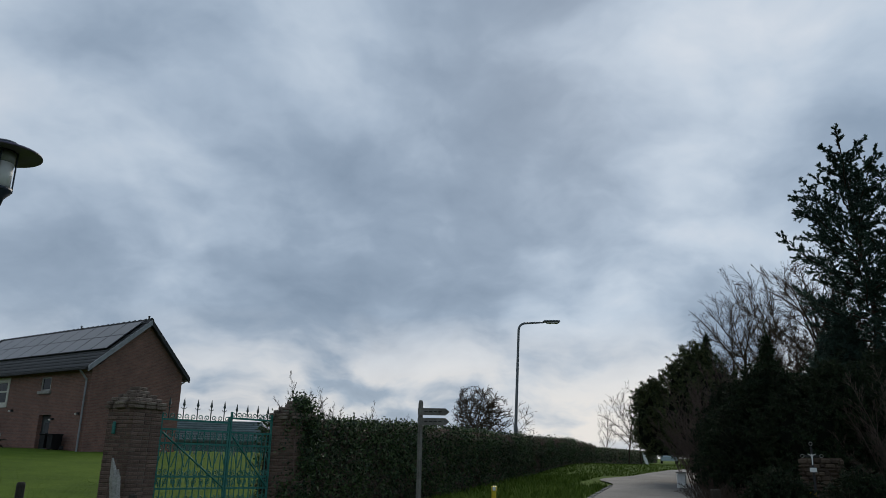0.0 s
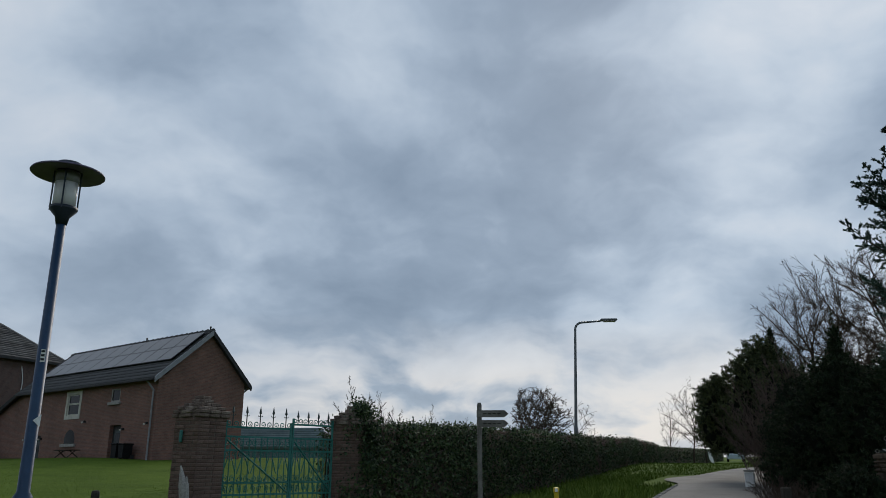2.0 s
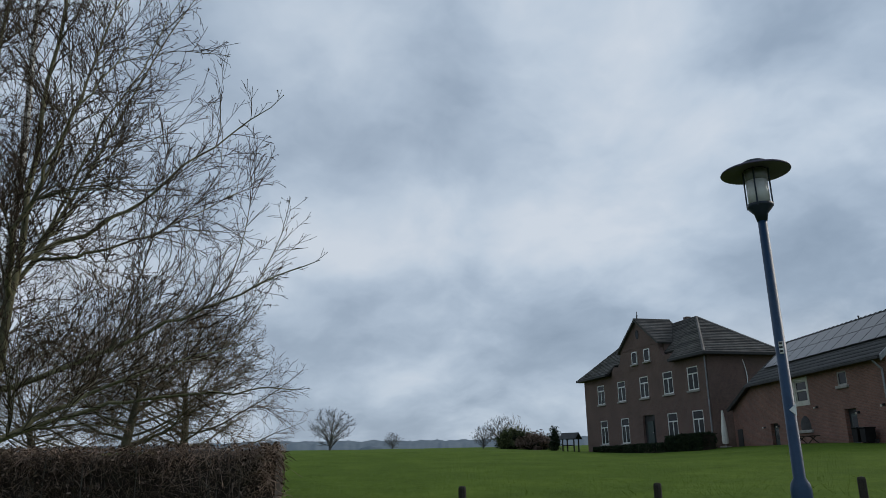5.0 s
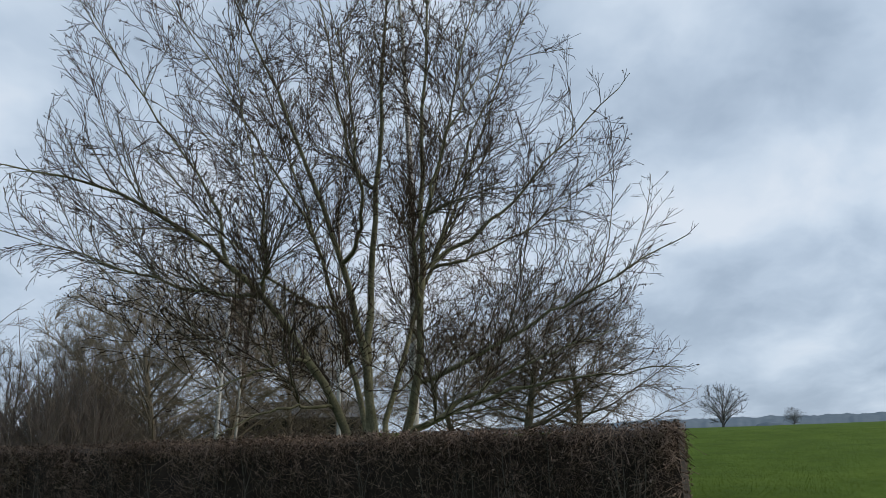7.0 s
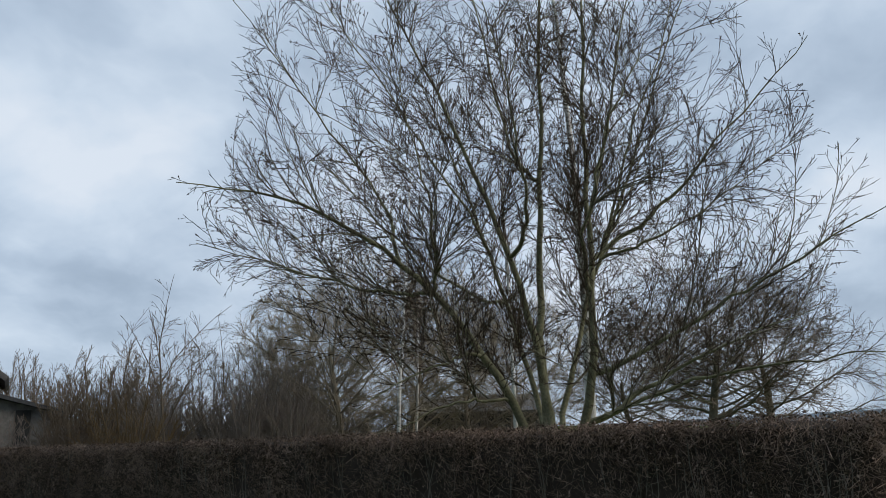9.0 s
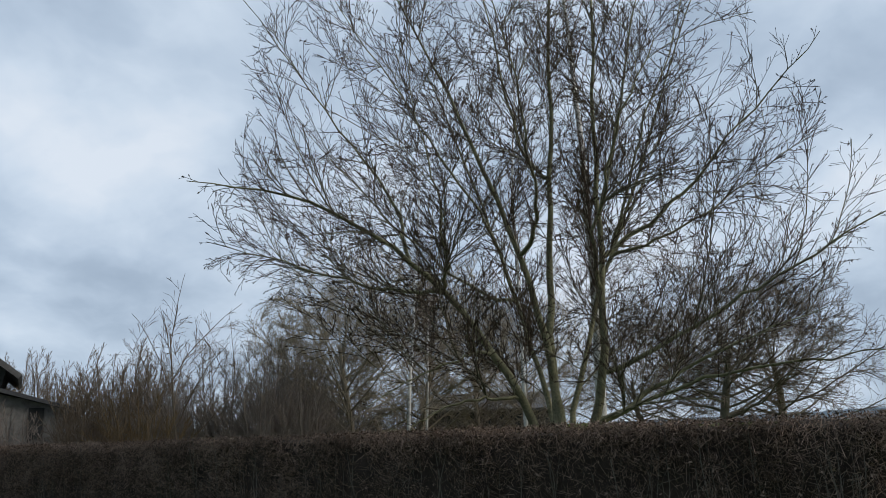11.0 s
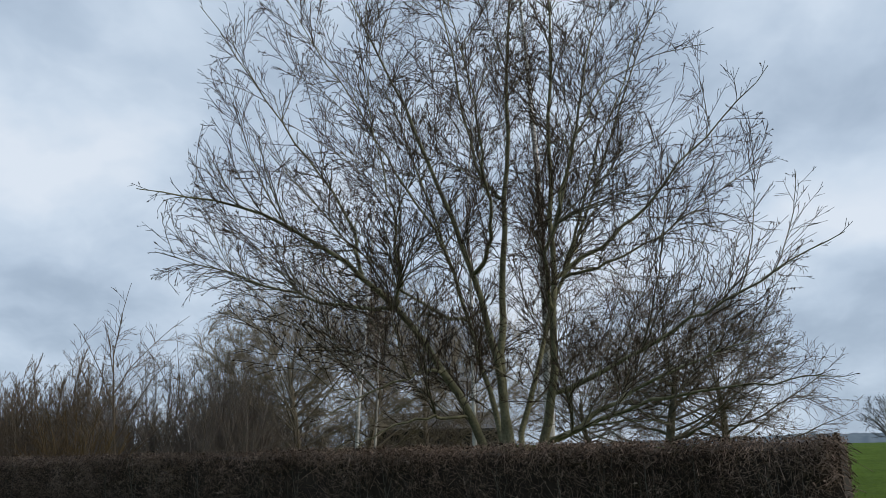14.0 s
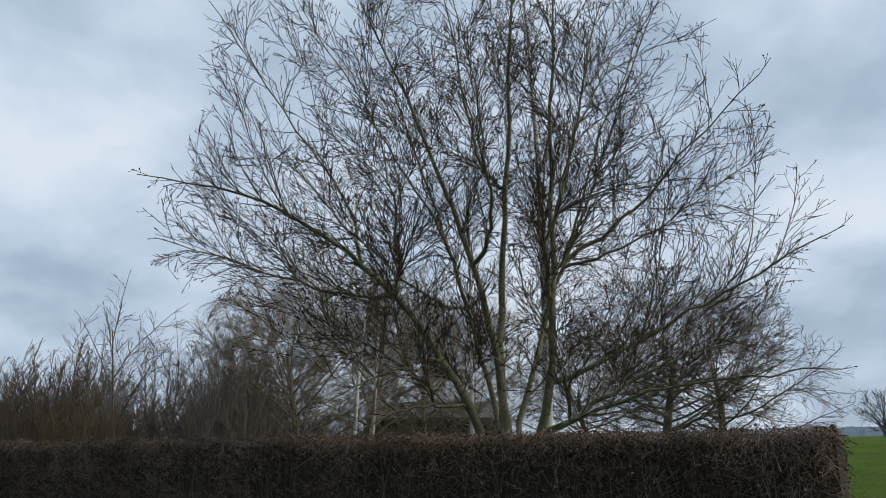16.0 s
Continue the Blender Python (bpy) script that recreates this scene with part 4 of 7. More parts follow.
# ---- street lamp with disc shade ----
lp = bearing(31.9, 7.5)
lamp = thing("street_lamp", pose(lp.x + 0.02, lp.y + 0.012, drop(lp.x, lp.y), 0, 0, 32) @ pose(0, 0, 0, 0, -0.4, 0), "blue-painted post-top street lamp with wide disc shade", "street lamp")
LZ = 4.16 - drop(lp.x, lp.y)
part("pole", lathe([(0.0, -0.3), (0.085, -0.3), (0.085, 1.18), (0.075, 1.23), (0.05, 1.27), (0.040, LZ - 0.48), (0.0, LZ - 0.48)], 20), M_LAMPBLUE, lamp, smooth=True)
part("collar", lathe([(0.0, LZ - 0.49), (0.045, LZ - 0.49), (0.06, LZ - 0.42), (0.115, LZ - 0.355), (0.12, LZ - 0.33), (0.0, LZ - 0.33)], 20), M_LAMPDARK, lamp, smooth=True)
part("diffuser", lathe([(0.0, LZ - 0.328), (0.095, LZ - 0.328), (0.097, LZ - 0.10), (0.0, LZ - 0.10)], 24), M_DIFF, lamp, "milky plastic diffuser cylinder", smooth=True)
part("reflector", lathe([(0.0, LZ - 0.098), (0.098, LZ - 0.098), (0.1, LZ + 0.005), (0.0, LZ + 0.005)], 24), M_ZINC, lamp, smooth=True)
part("shade", lathe([(0.1, LZ + 0.012), (0.22, LZ + 0.004), (0.305, LZ - 0.018), (0.311, LZ - 0.012), (0.305, LZ + 0.0), (0.2, LZ + 0.03), (0.1, LZ + 0.035)], 48), M_SHADE, lamp, "grey disc shade with dark rim", smooth=True)
part("cap", lathe([(0.14, LZ + 0.03), (0.13, LZ + 0.075), (0.1, LZ + 0.095), (0.0, LZ + 0.1)], 24), M_LAMPDARK, lamp, smooth=True)
for a in (80, 170, 260, 350):
    x, y = 0.112 * math.cos(radians(a)), 0.112 * math.sin(radians(a))
    part("rod", rod(bmesh.new(), (x, y, LZ - 0.36), (x, y, LZ + 0.02), 0.008, sides=6), M_LAMPDARK, lamp)
st = part("sticker", boxed(-0.018, 0.018, -0.052, -0.046, 0, 0.105), M_WHITE, lamp, "small white number sticker")
st.matrix_parent_inverse = Matrix.Rotation(radians(4), 4, "Z") @ Matrix.Translation((0, 0, 2.31))
for k in range(3):
    st2 = part("bar", boxed(-0.016, 0.012, -0.0555, -0.0525, 0.012 + 0.034 * k, 0.03 + 0.034 * k), M_DARK, lamp)
    st2.matrix_parent_inverse = Matrix.Rotation(radians(4), 4, "Z") @ Matrix.Translation((0, 0, 2.31))
st = part("sticker", prism([(-0.03, 0.05), (0.03, 0.0), (0.035, 0.1)], -0.052, -0.046), M_WHITE, lamp, "torn white sticker")
st.matrix_parent_inverse = Matrix.Rotation(radians(28), 4, "Z") @ Matrix.Translation((0, 0, 1.78))

# ---- gate and pillars ----
P1, P2 = bearing(21.68, 12.85), bearing(11.1, 14.4)
GANG = 48.7
brick_a = bpy.data.meshes.new("brick")
b1 = boxed(-0.104, 0.104, -0.05, 0.05, -0.0245, 0.0245, bevel=0.007)
b1.to_mesh(brick_a)
b1.free()
brick_a.materials.append(M_PBRICK)
brick_c = bpy.data.meshes.new("cap_brick")
b1 = boxed(-0.1, 0.1, -0.06, 0.06, -0.026, 0.026, bevel=0.009)
b1.to_mesh(brick_c)
b1.free()
brick_c.materials.append(M_CAPSTONE)


def lay(parent, mesh, name, x, y, z, turn, rng, jig=0.004):
    o = new(name, mesh)
    o.parent = parent
    o.matrix_local = pose(x + rng.uniform(-jig, jig), y + rng.uniform(-jig, jig), z, rng.uniform(-1, 1), rng.uniform(-1, 1), turn + rng.uniform(-1.5, 1.5))


def pillar(p, label, seed):
    rng = random.Random(seed)
    g = drop(p.x, p.y) - 0.1
    root = thing("gate_pillar", pose(p.x, p.y, g, 0, 0, 62.8), label, "pillar", "gate pillars")
    top = 2.33 - g
    h = 0.27
    part("core", boxed(-h + 0.003, h - 0.003, -h + 0.003, h - 0.003, 0, top), M_MORTAR, root)
    step = 0.056
    z, k = top - step / 2, 0
    while z > 0.42:
        for side in range(4):
            c, s = math.cos(side * math.pi / 2), math.sin(side * math.pi / 2)
            y = -h + 0.045
            for x in ((-0.17, 0.045) if (side + k) % 2 else (-0.06, 0.165)):
                lay(root, brick_a, "brick", c * x - s * y, s * x + c * y, z, side * 90, rng)
            x = 0.225 if (side + k) % 2 else -0.235
            if side % 2 == 0:
                lay(root, brick_a, "brick", c * x * 0.75 - s * y, s * x * 0.75 + c * y, z, side * 90, rng)
        z -= step
        k += 1
    z = top + 0.03
    for half, rows in ((0.315, 2), (0.255, 1), (0.20, 1), (0.14, 1), (0.09, 1)):
        for r in range(rows):
            m = max(1, round(2 * half / 0.2))
            for side in range(4):
                c, s = math.cos(side * math.pi / 2), math.sin(side * math.pi / 2)
                for i in range(m):
                    x = -half + (i + 0.5) * 2 * half / m
                    y = -half + 0.06
                    if side % 2 and (i == 0 or i == m - 1) and m > 2:
                        continue
                    lay(root, brick_c, "cap_brick", c * x - s * y, s * x + c * y, z, side * 90, rng, 0.008)
            part("cap_fill", boxed(-half + 0.05, half - 0.05, -half + 0.05, half - 0.05, z - 0.028, z + 0.024), M_CAPSTONE, root)
            z += 0.056
    return root


pl1 = pillar(P1, "weathered brown brick gate pillar with stepped cap", 1)
pl2 = pillar(P2, "brown brick gate pillar partly overgrown with ivy", 2)
hb = part("hinge_bracket", boxed(-0.31, -0.28, 0.05, 0.11, 1.66, 1.84, bevel=0.01), M_GATE, pl1, "green iron bracket")
iv = np.random.default_rng(4)
cl = []
while len(cl) < 520:
    a, z = iv.uniform(-2.9, 0.9), iv.uniform(0.2, 2.34)
    reach = 0.30 if z < 2.1 else max(0.05, 0.32 - 0.8 * (z - 2.1))
    # thinner towards the gate side
    if a < -2.25 and z > 0.9 and iv.uniform() < 0.85:
        continue
    cl.append((reach * 1.1 * math.cos(a) + iv.normal(0, 0.05), reach * 1.1 * math.sin(a) + iv.normal(0, 0.05), z))
v, f = leaf_cloud(iv, cl, 22, (0.07, 0.07, 0.07), 0.032, 0.9)
mesh_object("ivy", raw_mesh("ivy", v, f), M_IVY, pl2, "dark ivy on the pillar", "stuff")


def spiral(bm, cx, cz, r, turns, r0, flip=1, start=0.0, y=0.0):
    last = None
    n = int(10 * turns)
    for k in range(n + 1):
        a = start + flip * 2 * math.pi * turns * k / n
        q = r * (1 - 0.75 * k / n)
        p = (cx + q * math.cos(a), y, cz + q * math.sin(a))
        if last:
            rod(bm, last, p, r0, sides=4)
        last = p


def spike(parent, x, z0, z1):
    s = new("spike")
    s.parent = parent
    part("stem", rod(bmesh.new(), (x, 0, z0), (x, 0, z1 - 0.12), 0.009, sides=6), M_GATEDARK, s)
    bm = bmesh.new()
    bmesh.ops.create_cone(bm, cap_ends=True, segments=4, radius1=0.026, radius2=0.002, depth=0.11, matrix=Matrix.Translation((x, 0, z1 - 0.055)))
    bmesh.ops.create_cone(bm, cap_ends=True, segments=4, radius1=0.005, radius2=0.026, depth=0.03, matrix=Matrix.Translation((x, 0, z1 - 0.125)))
    part("point", bm, M_GATEDARK, s, "pale worn spear point")
    bm = bmesh.new()
    for f in (-1, 1):
        for k in range(4):
            a, b = k / 4 * math.pi, (k + 1) / 4 * math.pi
            rod(bm, (x + f * (0.022 - 0.022 * math.cos(a)), 0, z1 - 0.15 - 0.018 * math.sin(a)), (x + f * (0.022 - 0.022 * math.cos(b)), 0, z1 - 0.15 - 0.018 * math.sin(b)), 0.005, sides=4)
    part("curl", bm, M_GATEDARK, s)


def gate_leaf(s0, s1, spikes, tip, toprail, label):
    """One leaf along the line between the pillars, from s0 to s1 metres past the first."""
    u = Vector((math.cos(radians(GANG)), math.sin(radians(GANG)), 0))
    o = P1 + u * s0
    g = drop(o.x, o.y)
    w = s1 - s0
    root = thing("gate_leaf", pose(o.x, o.y, 0, 0, 0, GANG), label, "gate", "gate leaves")
    for x in (0.015, w - 0.015):
        part("stile", boxed(x - 0.015, x + 0.015, -0.015, 0.015, g + 0.05, toprail + 0.1), M_GATE, root)
    for z in (toprail, 2.07, 1.86, 1.36, 1.18, g + 0.15):
        part("rail", boxed(0.032, w - 0.032, -0.015, 0.015, z - 0.015, z + 0.015), M_GATE, root)
    part("brace", rod(bmesh.new(), (0.04, -0.02, 2.02), (w - 0.04, -0.02, 1.2), 0.016, sides=6), M_GATE, root)
    n = spikes
    for k in range(n):
        spike(root, w * (k + 0.5) / n, toprail, tip)
    bars = 2 * n + 1
    for k in range(1, bars):
        x = w * k / bars
        part("bar", rod(bmesh.new(), (x, 0.004, g + 0.15), (x, 0.004, 2.07), 0.010, sides=5), M_GATE, root)
    part("scrollwork", scrolls(w, n, toprail, 2.07, g), M_GATE, root, "curled green ironwork", "stuff")
    for k in range(n):
        x = w * (k + 0.5) / n
        bm = bmesh.new()
        bmesh.ops.create_cone(bm, cap_ends=True, segments=6, radius1=0.004, radius2=0.014, depth=0.05, matrix=Matrix.Translation((x, -0.02, 1.72)))
        part("drop_bead", bm, M_GREY, root, "pale worn drop bead")
    return root


def scrolls(w, n, zt, zm, g):
    bm = bmesh.new()
    st = w / n
    for k in range(n):
        x = st * (k + 0.5)
        for f in (-1, 1):
            spiral(bm, x + f * st * 0.25, zt + 0.055, 0.05, 1.3, 0.0075, f, radians(-90))
            spiral(bm, x + f * st * 0.25, zm + 0.0 - 0.09, 0.06, 1.4, 0.0075, -f, radians(90))
            spiral(bm, x + f * st * 0.25, 1.80, 0.05, 1.4, 0.0075, f, radians(-90))
            spiral(bm, x + f * st * 0.25, 1.42, 0.055, 1.4, 0.0075, f, radians(90))
            spiral(bm, x + f * st * 0.25, 1.28, 0.05, 1.4, 0.0075, -f, radians(-90))
            spiral(bm, x + f * st * 0.25, 1.02, 0.055, 1.4, 0.0075, f, radians(90))
            rod(bm, (x + f * st * 0.45, 0.01, 1.5), (x + f * 0.03, 0.01, 1.75), 0.010, sides=4)
            rod(bm, (x + f * st * 0.45, 0.01, 1.42), (x + f * 0.03, 0.01, 1.2), 0.010, sides=4)
    return bm


gate_leaf(0.42, 1.66, 5, 2.57, 2.22, "tall green wrought-iron gate leaf with spear points")
gate_leaf(1.672, 2.52, 4, 2.54, 2.30, "narrow green wrought-iron gate leaf beside the ivy pillar")

# leaning dead wood by the pillar
dp = bearing(22.3, 12.2)
dw = thing("broken_post", pose(dp.x, dp.y, drop(dp.x, dp.y)), "silvery split wooden post leaning at the pillar", "post")
bm = bmesh.new()
rod(bm, (0.10, 0, -0.1), (-0.03, 0, 1.0), 0.06, 0.075, 7)
rod(bm, (-0.045, 0, 0.995), (-0.10, 0, 1.25), 0.06, 0.012, 5)
rod(bm, (0.0, 0, 0.995), (0.0, 0, 1.10), 0.04, 0.01, 5)
part("shaft", bm, M_GREY, dw)
dp = bearing(21.2, 12.1)
dw2 = thing("wooden_post", pose(dp.x, dp.y, drop(dp.x, dp.y)), "short dark wooden post in front of the pillar", "post", "fence posts")
part("shaft", lathe([(0.06, -0.1), (0.06, 0.72), (0.05, 0.76), (0.0, 0.78)], 9), M_POST, dw2)

# ---- field fence posts ----
fence_dir = Vector((0.656, 0.755, 0))
foot = bearing(49, 11.0) + Vector((-0.25, 0.13, 0))
proto = None
for k in range(-1, 3):
    q = foot + fence_dir * (2.66 * k - 0.885)
    q.z = drop(q.x, q.y)
    if proto is None:
        proto = thing("fence_post", pose(q.x, q.y, q.z), "dark weathered wooden fence post in the grass", "post", "fence posts")
        part("shaft", lathe([(0.055, -0.2), (0.055, 0.9), (0.045, 0.93), (0.0, 0.94)], 9), M_POST, proto)
    else:
        copy_thing(proto, pose(q.x, q.y, q.z, 0, 0, 40 * k))

# ---- finger post ----
sp = bearing(2.05, 12.0)
sign = thing("finger_post", pose(sp.x, sp.y, drop(sp.x, sp.y)), "grey weathered wooden finger post with two arrow boards", "signpost")
SZ = 2.555 - drop(sp.x, sp.y)
part("post", lathe([(0.036, -0.3), (0.036, SZ - 0.04), (0.024, SZ), (0.0, SZ)], 4), M_OAK, sign)
for z in (SZ - 0.17, SZ - 0.315):
    arm = new("arrow_board")
    arm.parent = sign
    part("board", prism([(-0.04, z - 0.052), (0.38, z - 0.052), (0.44, z), (0.38, z + 0.052), (-0.04, z + 0.052)], -0.075, -0.045), M_OAK, arm)
    bm = bmesh.new()
    for k in range(4):
        box(bm, 0.06 + 0.07 * k, 0.11 + 0.07 * k, -0.0785, -0.0755, z - 0.008, z + 0.008)
    part("lettering_bars", bm, M_POST, arm, "faint grey lettering")

# ---- road lamp ----
sp = bearing(-5.15, 30)
sl = thing("road_lamp", pose(sp.x, sp.y, drop(sp.x, sp.y), 0, 0, 0), "tall grey road lamp on a curved arm", "street lamp")
SH = 1.6 + 30 * math.tan(radians(10.4)) - drop(sp.x, sp.y)
bm = bmesh.new()
rod(bm, (0, 0, -0.3), (0, 0, 1.9), 0.085, 0.085, 12)
rod(bm, (0, 0, 1.9), (0.14, 0, SH - 0.3), 0.06, 0.045, 12)
part("pole", bm, M_GALV, sl)
bm = bmesh.new()
last = (0.14, 0, SH - 0.3)
for k in range(1, 7):
    a = k / 6 * math.pi / 2
    p = (0.42 - 0.28 * math.cos(a), 0, SH - 0.3 + 0.28 * math.sin(a))
    rod(bm, last, p, 0.045, 0.043, 10)
    last = p
rod(bm, last, (1.15, 0, SH + 0.03), 0.043, 0.035, 10)
part("arm", bm, M_GALV, sl)
hd = new("lamp_head")
hd.parent = sl
part("housing", boxed(1.12, 1.78, -0.14, 0.14, SH + 0.03, SH + 0.11, bevel=0.03), M_GALV, hd)
part("lens", boxed(1.25, 1.72, -0.11, 0.11, SH - 0.005, SH + 0.027, bevel=0.01), M_CREAM, hd)
bm = bmesh.new()
box(bm, -0.0, 0.0 + 0.06, -0.1, -0.088, 1.1, 1.2)
part("number_plate", bm, M_WHITE, sl)

# yellow marker on the verge
sp = polar(-3.7, 17.0)
mk = thing("marker_post", pose(sp.x, sp.y, drop(sp.x, sp.y)), "short yellow gas marker post in the verge grass", "marker post")
MZ = 1.6 - 17 * math.tan(radians(1.29)) - drop(sp.x, sp.y)
part("shaft", lathe([(0.05, -0.1), (0.05, MZ - 0.12), (0.065, MZ - 0.1), (0.06, MZ - 0.02), (0.0, MZ)], 10), M_YELLOW, mk)
part("plate", boxed(-0.03, 0.03, -0.068, -0.06, MZ - 0.1, MZ - 0.03), M_WHITE, mk)

# ---- hedges ----
def hedge(name, path, width, tops, label, twig_mat, leaf_mat, n_twigs, n_leaves, seed, step=0.5, twig_len=0.22, leaf=0.06, shag=0.1, side=1, bald=None, twig_r=(0.0025, 0.0065), gaps=0.0, stems=0):
    """Clipped hedge along a path of (x, y); tops gives the top height at each path point; side +1: thick growth faces the path's right."""
    rng = np.random.default_rng(seed)
    root = thing(name, Matrix.Identity(4), label, "hedge")
    P = np.array(path, float)
    seg = np.linalg.norm(np.diff(P, axis=0), axis=1)
    S = np.concatenate([[0], np.cumsum(seg)])
    n = int(S[-1] / step) + 2
    s = np.linspace(0, S[-1], n)
    cx, cy, tz = np.interp(s, S, P[:, 0]), np.interp(s, S, P[:, 1]), np.interp(s, S, tops)
    dx, dy = np.gradient(cx), np.gradient(cy)
    L = np.hypot(dx, dy)
    nx, ny = dy / L, -dx / L          # to the right of the path
    hw = width / 2
    prof = [(-1.0, 0.0), (-1.04, 0.35), (-0.98, 0.75), (-0.85, 0.97), (-0.45, 1.0), (0.0, 1.0), (0.45, 1.0), (0.85, 0.97), (0.98, 0.75), (1.04, 0.35), (1.0, 0.0)]
    verts, faces = [], []
    for i in range(n):
        gz = ground_z(cx[i], cy[i])
        for q, f in prof:
            z = gz - 0.1 + (tz[i] - gz + 0.1 - 0.05 - 0.07 * gaps) * f
            k = (hw - 0.10 - 0.16 * gaps) * q * (1 + 0.16 * noise.noise((cx[i] * 1.3, cy[i] * 1.3, z * 1.5)))
            verts.append((cx[i] + nx[i] * k, cy[i] + ny[i] * k, z + 0.05 * noise.noise((cx[i] * 2, cy[i] * 2, 5.0 + q))))
    m = len(prof)
    for i in range(n - 1):
        for j in range(m - 1):
            a = i * m + j
            faces.append((a, a + 1, a + m + 1, a + m))
    # added core sheet, its dark colour standing for the shade inside the hedge
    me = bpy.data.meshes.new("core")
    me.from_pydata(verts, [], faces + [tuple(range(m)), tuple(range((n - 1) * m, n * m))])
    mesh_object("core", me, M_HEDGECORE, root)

    def surface(k):
        t = rng.uniform(0, S[-1], k)
        x, y, z = np.interp(t, s, cx), np.interp(t, s, cy), np.interp(t, s, tz)
        ax, ay = np.interp(t, s, nx), np.interp(t, s, ny)
        g = np.array([ground_z(a, b) for a, b in zip(x[:: max(1, k // 400)], y[:: max(1, k // 400)])])
        g = np.interp(t, np.sort(t[:: max(1, k // 400)]), g[np.argsort(t[:: max(1, k // 400)])])
        u = rng.uniform(0, 1, k)
        face = np.where(u < 0.62, 1.0, np.where(u < 0.72, -1.0, 0.0)) * side
        h = rng.uniform(0, 1, k) ** 0.7
        q = np.where(face != 0, face * (1 + 0.04 * np.sin(h * 3)), rng.uniform(-0.95, 0.95, k))
        zz = np.where(face != 0, g + (z - g) * h, z - 0.03)
        # ends
        e = rng.uniform(0, 1, k) < (0.032 if gaps else 0.04)
        p = np.stack([x + ax * q * hw, y + ay * q * hw, zz], 1)
        tang = np.stack([ay, -ax], 1) * -1
        out = np.stack([ax * face, ay * face, np.where(face == 0, 1.0, 0.15)], 1)
        ends = np.where(rng.uniform(0, 1, k) < 0.5, 0, n - 1)
        for i in np.where(e)[0]:
            j = ends[i]
            q1 = rng.uniform(-1, 1)
            gg = ground_z(cx[j], cy[j])
            p[i] = (cx[j] + nx[j] * q1 * hw, cy[j] + ny[j] * q1 * hw, gg + (tz[j] - gg) * h[i])
            sg = 1 if j else -1
            out[i] = (dx[j] / L[j] * sg, dy[j] / L[j] * sg, 0.15)
        return p, out

    def thinned(p, out):
        """Leaves holes between clumps, more of them low down."""
        if not gaps:
            return p, out
        lump = np.array([noise.noise((a * 1.5, b * 1.5, c * 1.9)) + 0.6 * noise.noise((a * 4.5, b * 4.5, c * 3.5 + 9)) for a, b, c in p])
        keep = rng.uniform(0, 1, len(p)) < np.clip(1.0 - gaps * (1.15 - 0.75 * np.clip(p[:, 2] / tops[0], 0, 1) ** 2 - 1.5 * lump), 0.07, 1)
        return p[keep], out[keep]

    if stems:      # upright stems, bare towards the ground
        t = S[-1] * (0.012 + 0.98 * rng.uniform(0, 1, stems) ** 1.4)
        q = side * rng.uniform(0.45, 0.93, stems) * hw
        x, y, z = (np.interp(t, s, w) for w in (cx, cy, tz))
        foot = np.stack([x + np.interp(t, s, nx) * q, y + np.interp(t, s, ny) * q, np.full(stems, 0.0)], 1)
        rise = (z * rng.uniform(0.55, 1.0, stems))[:, None, None] * np.linspace(0, 1, 7)[None, :, None]
        lean = np.concatenate([rng.normal(0, 0.07, (stems, 1, 2)), np.ones((stems, 1, 1))], 2)
        pts = foot[:, None] + lean * rise
        pts[..., :2] += np.cumsum(rng.normal(0, 0.022, (stems, 7, 2)), axis=1)
        r = rng.uniform(0.004, 0.012, stems)[:, None] * np.linspace(1, 0.45, 7)[None]
        forked = sprouts(rng, [(pts, r)], 0.22, 4, 0.3, 0.3, 48, 0.14, 0.03, 0.15, 0.0026, 0.5, 0.1)
        tubes("stem_mass", [(pts, r), forked], M_HEDGESTEM, root, "grey-brown hedge stems", "stuff")
    if n_twigs:
        p, out = thinned(*surface(n_twigs))
        p = p - out * rng.uniform(0, 0.24 * gaps, len(p))[:, None]
        d = out * 0.7 + rng.normal(0, 0.75, p.shape)
        d[:, 2] = np.abs(d[:, 2]) * 0.9 + 0.1
        d /= np.linalg.norm(d, axis=1)[:, None]
        ln = twig_len * np.where(rng.uniform(0, 1, len(p)) < 0.06 * (gaps > 0), 1.8, 1.0)[:, None] * rng.uniform(0.4, 1.5, len(p))[:, None]
        a = p - d * ln * 0.65 + rng.normal(0, 0.02, p.shape)
        b = p + d * ln * 0.35 * rng.uniform(0.2, 1.4, len(p))[:, None]
        w = np.cross(d, rng.normal(0, 1, p.shape))
        w /= np.linalg.norm(w, axis=1)[:, None]
        w2 = np.cross(d, w)
        r = rng.uniform(*twig_r, len(p))[:, None]
        v = np.stack([a + w * r, a - w * r * 0.5 + w2 * r, a - w * r * 0.5 - w2 * r, b], 1).reshape(-1, 3)
        k = np.arange(len(p))[:, None] * 4
        f = np.concatenate([k + np.array([[0, 1, 3]]), k + np.array([[1, 2, 3]]), k + np.array([[2, 0, 3]])], 0)
        mesh_object("twig_mass", raw_mesh("twig_mass", v, f), twig_mat, root, kind="stuff")
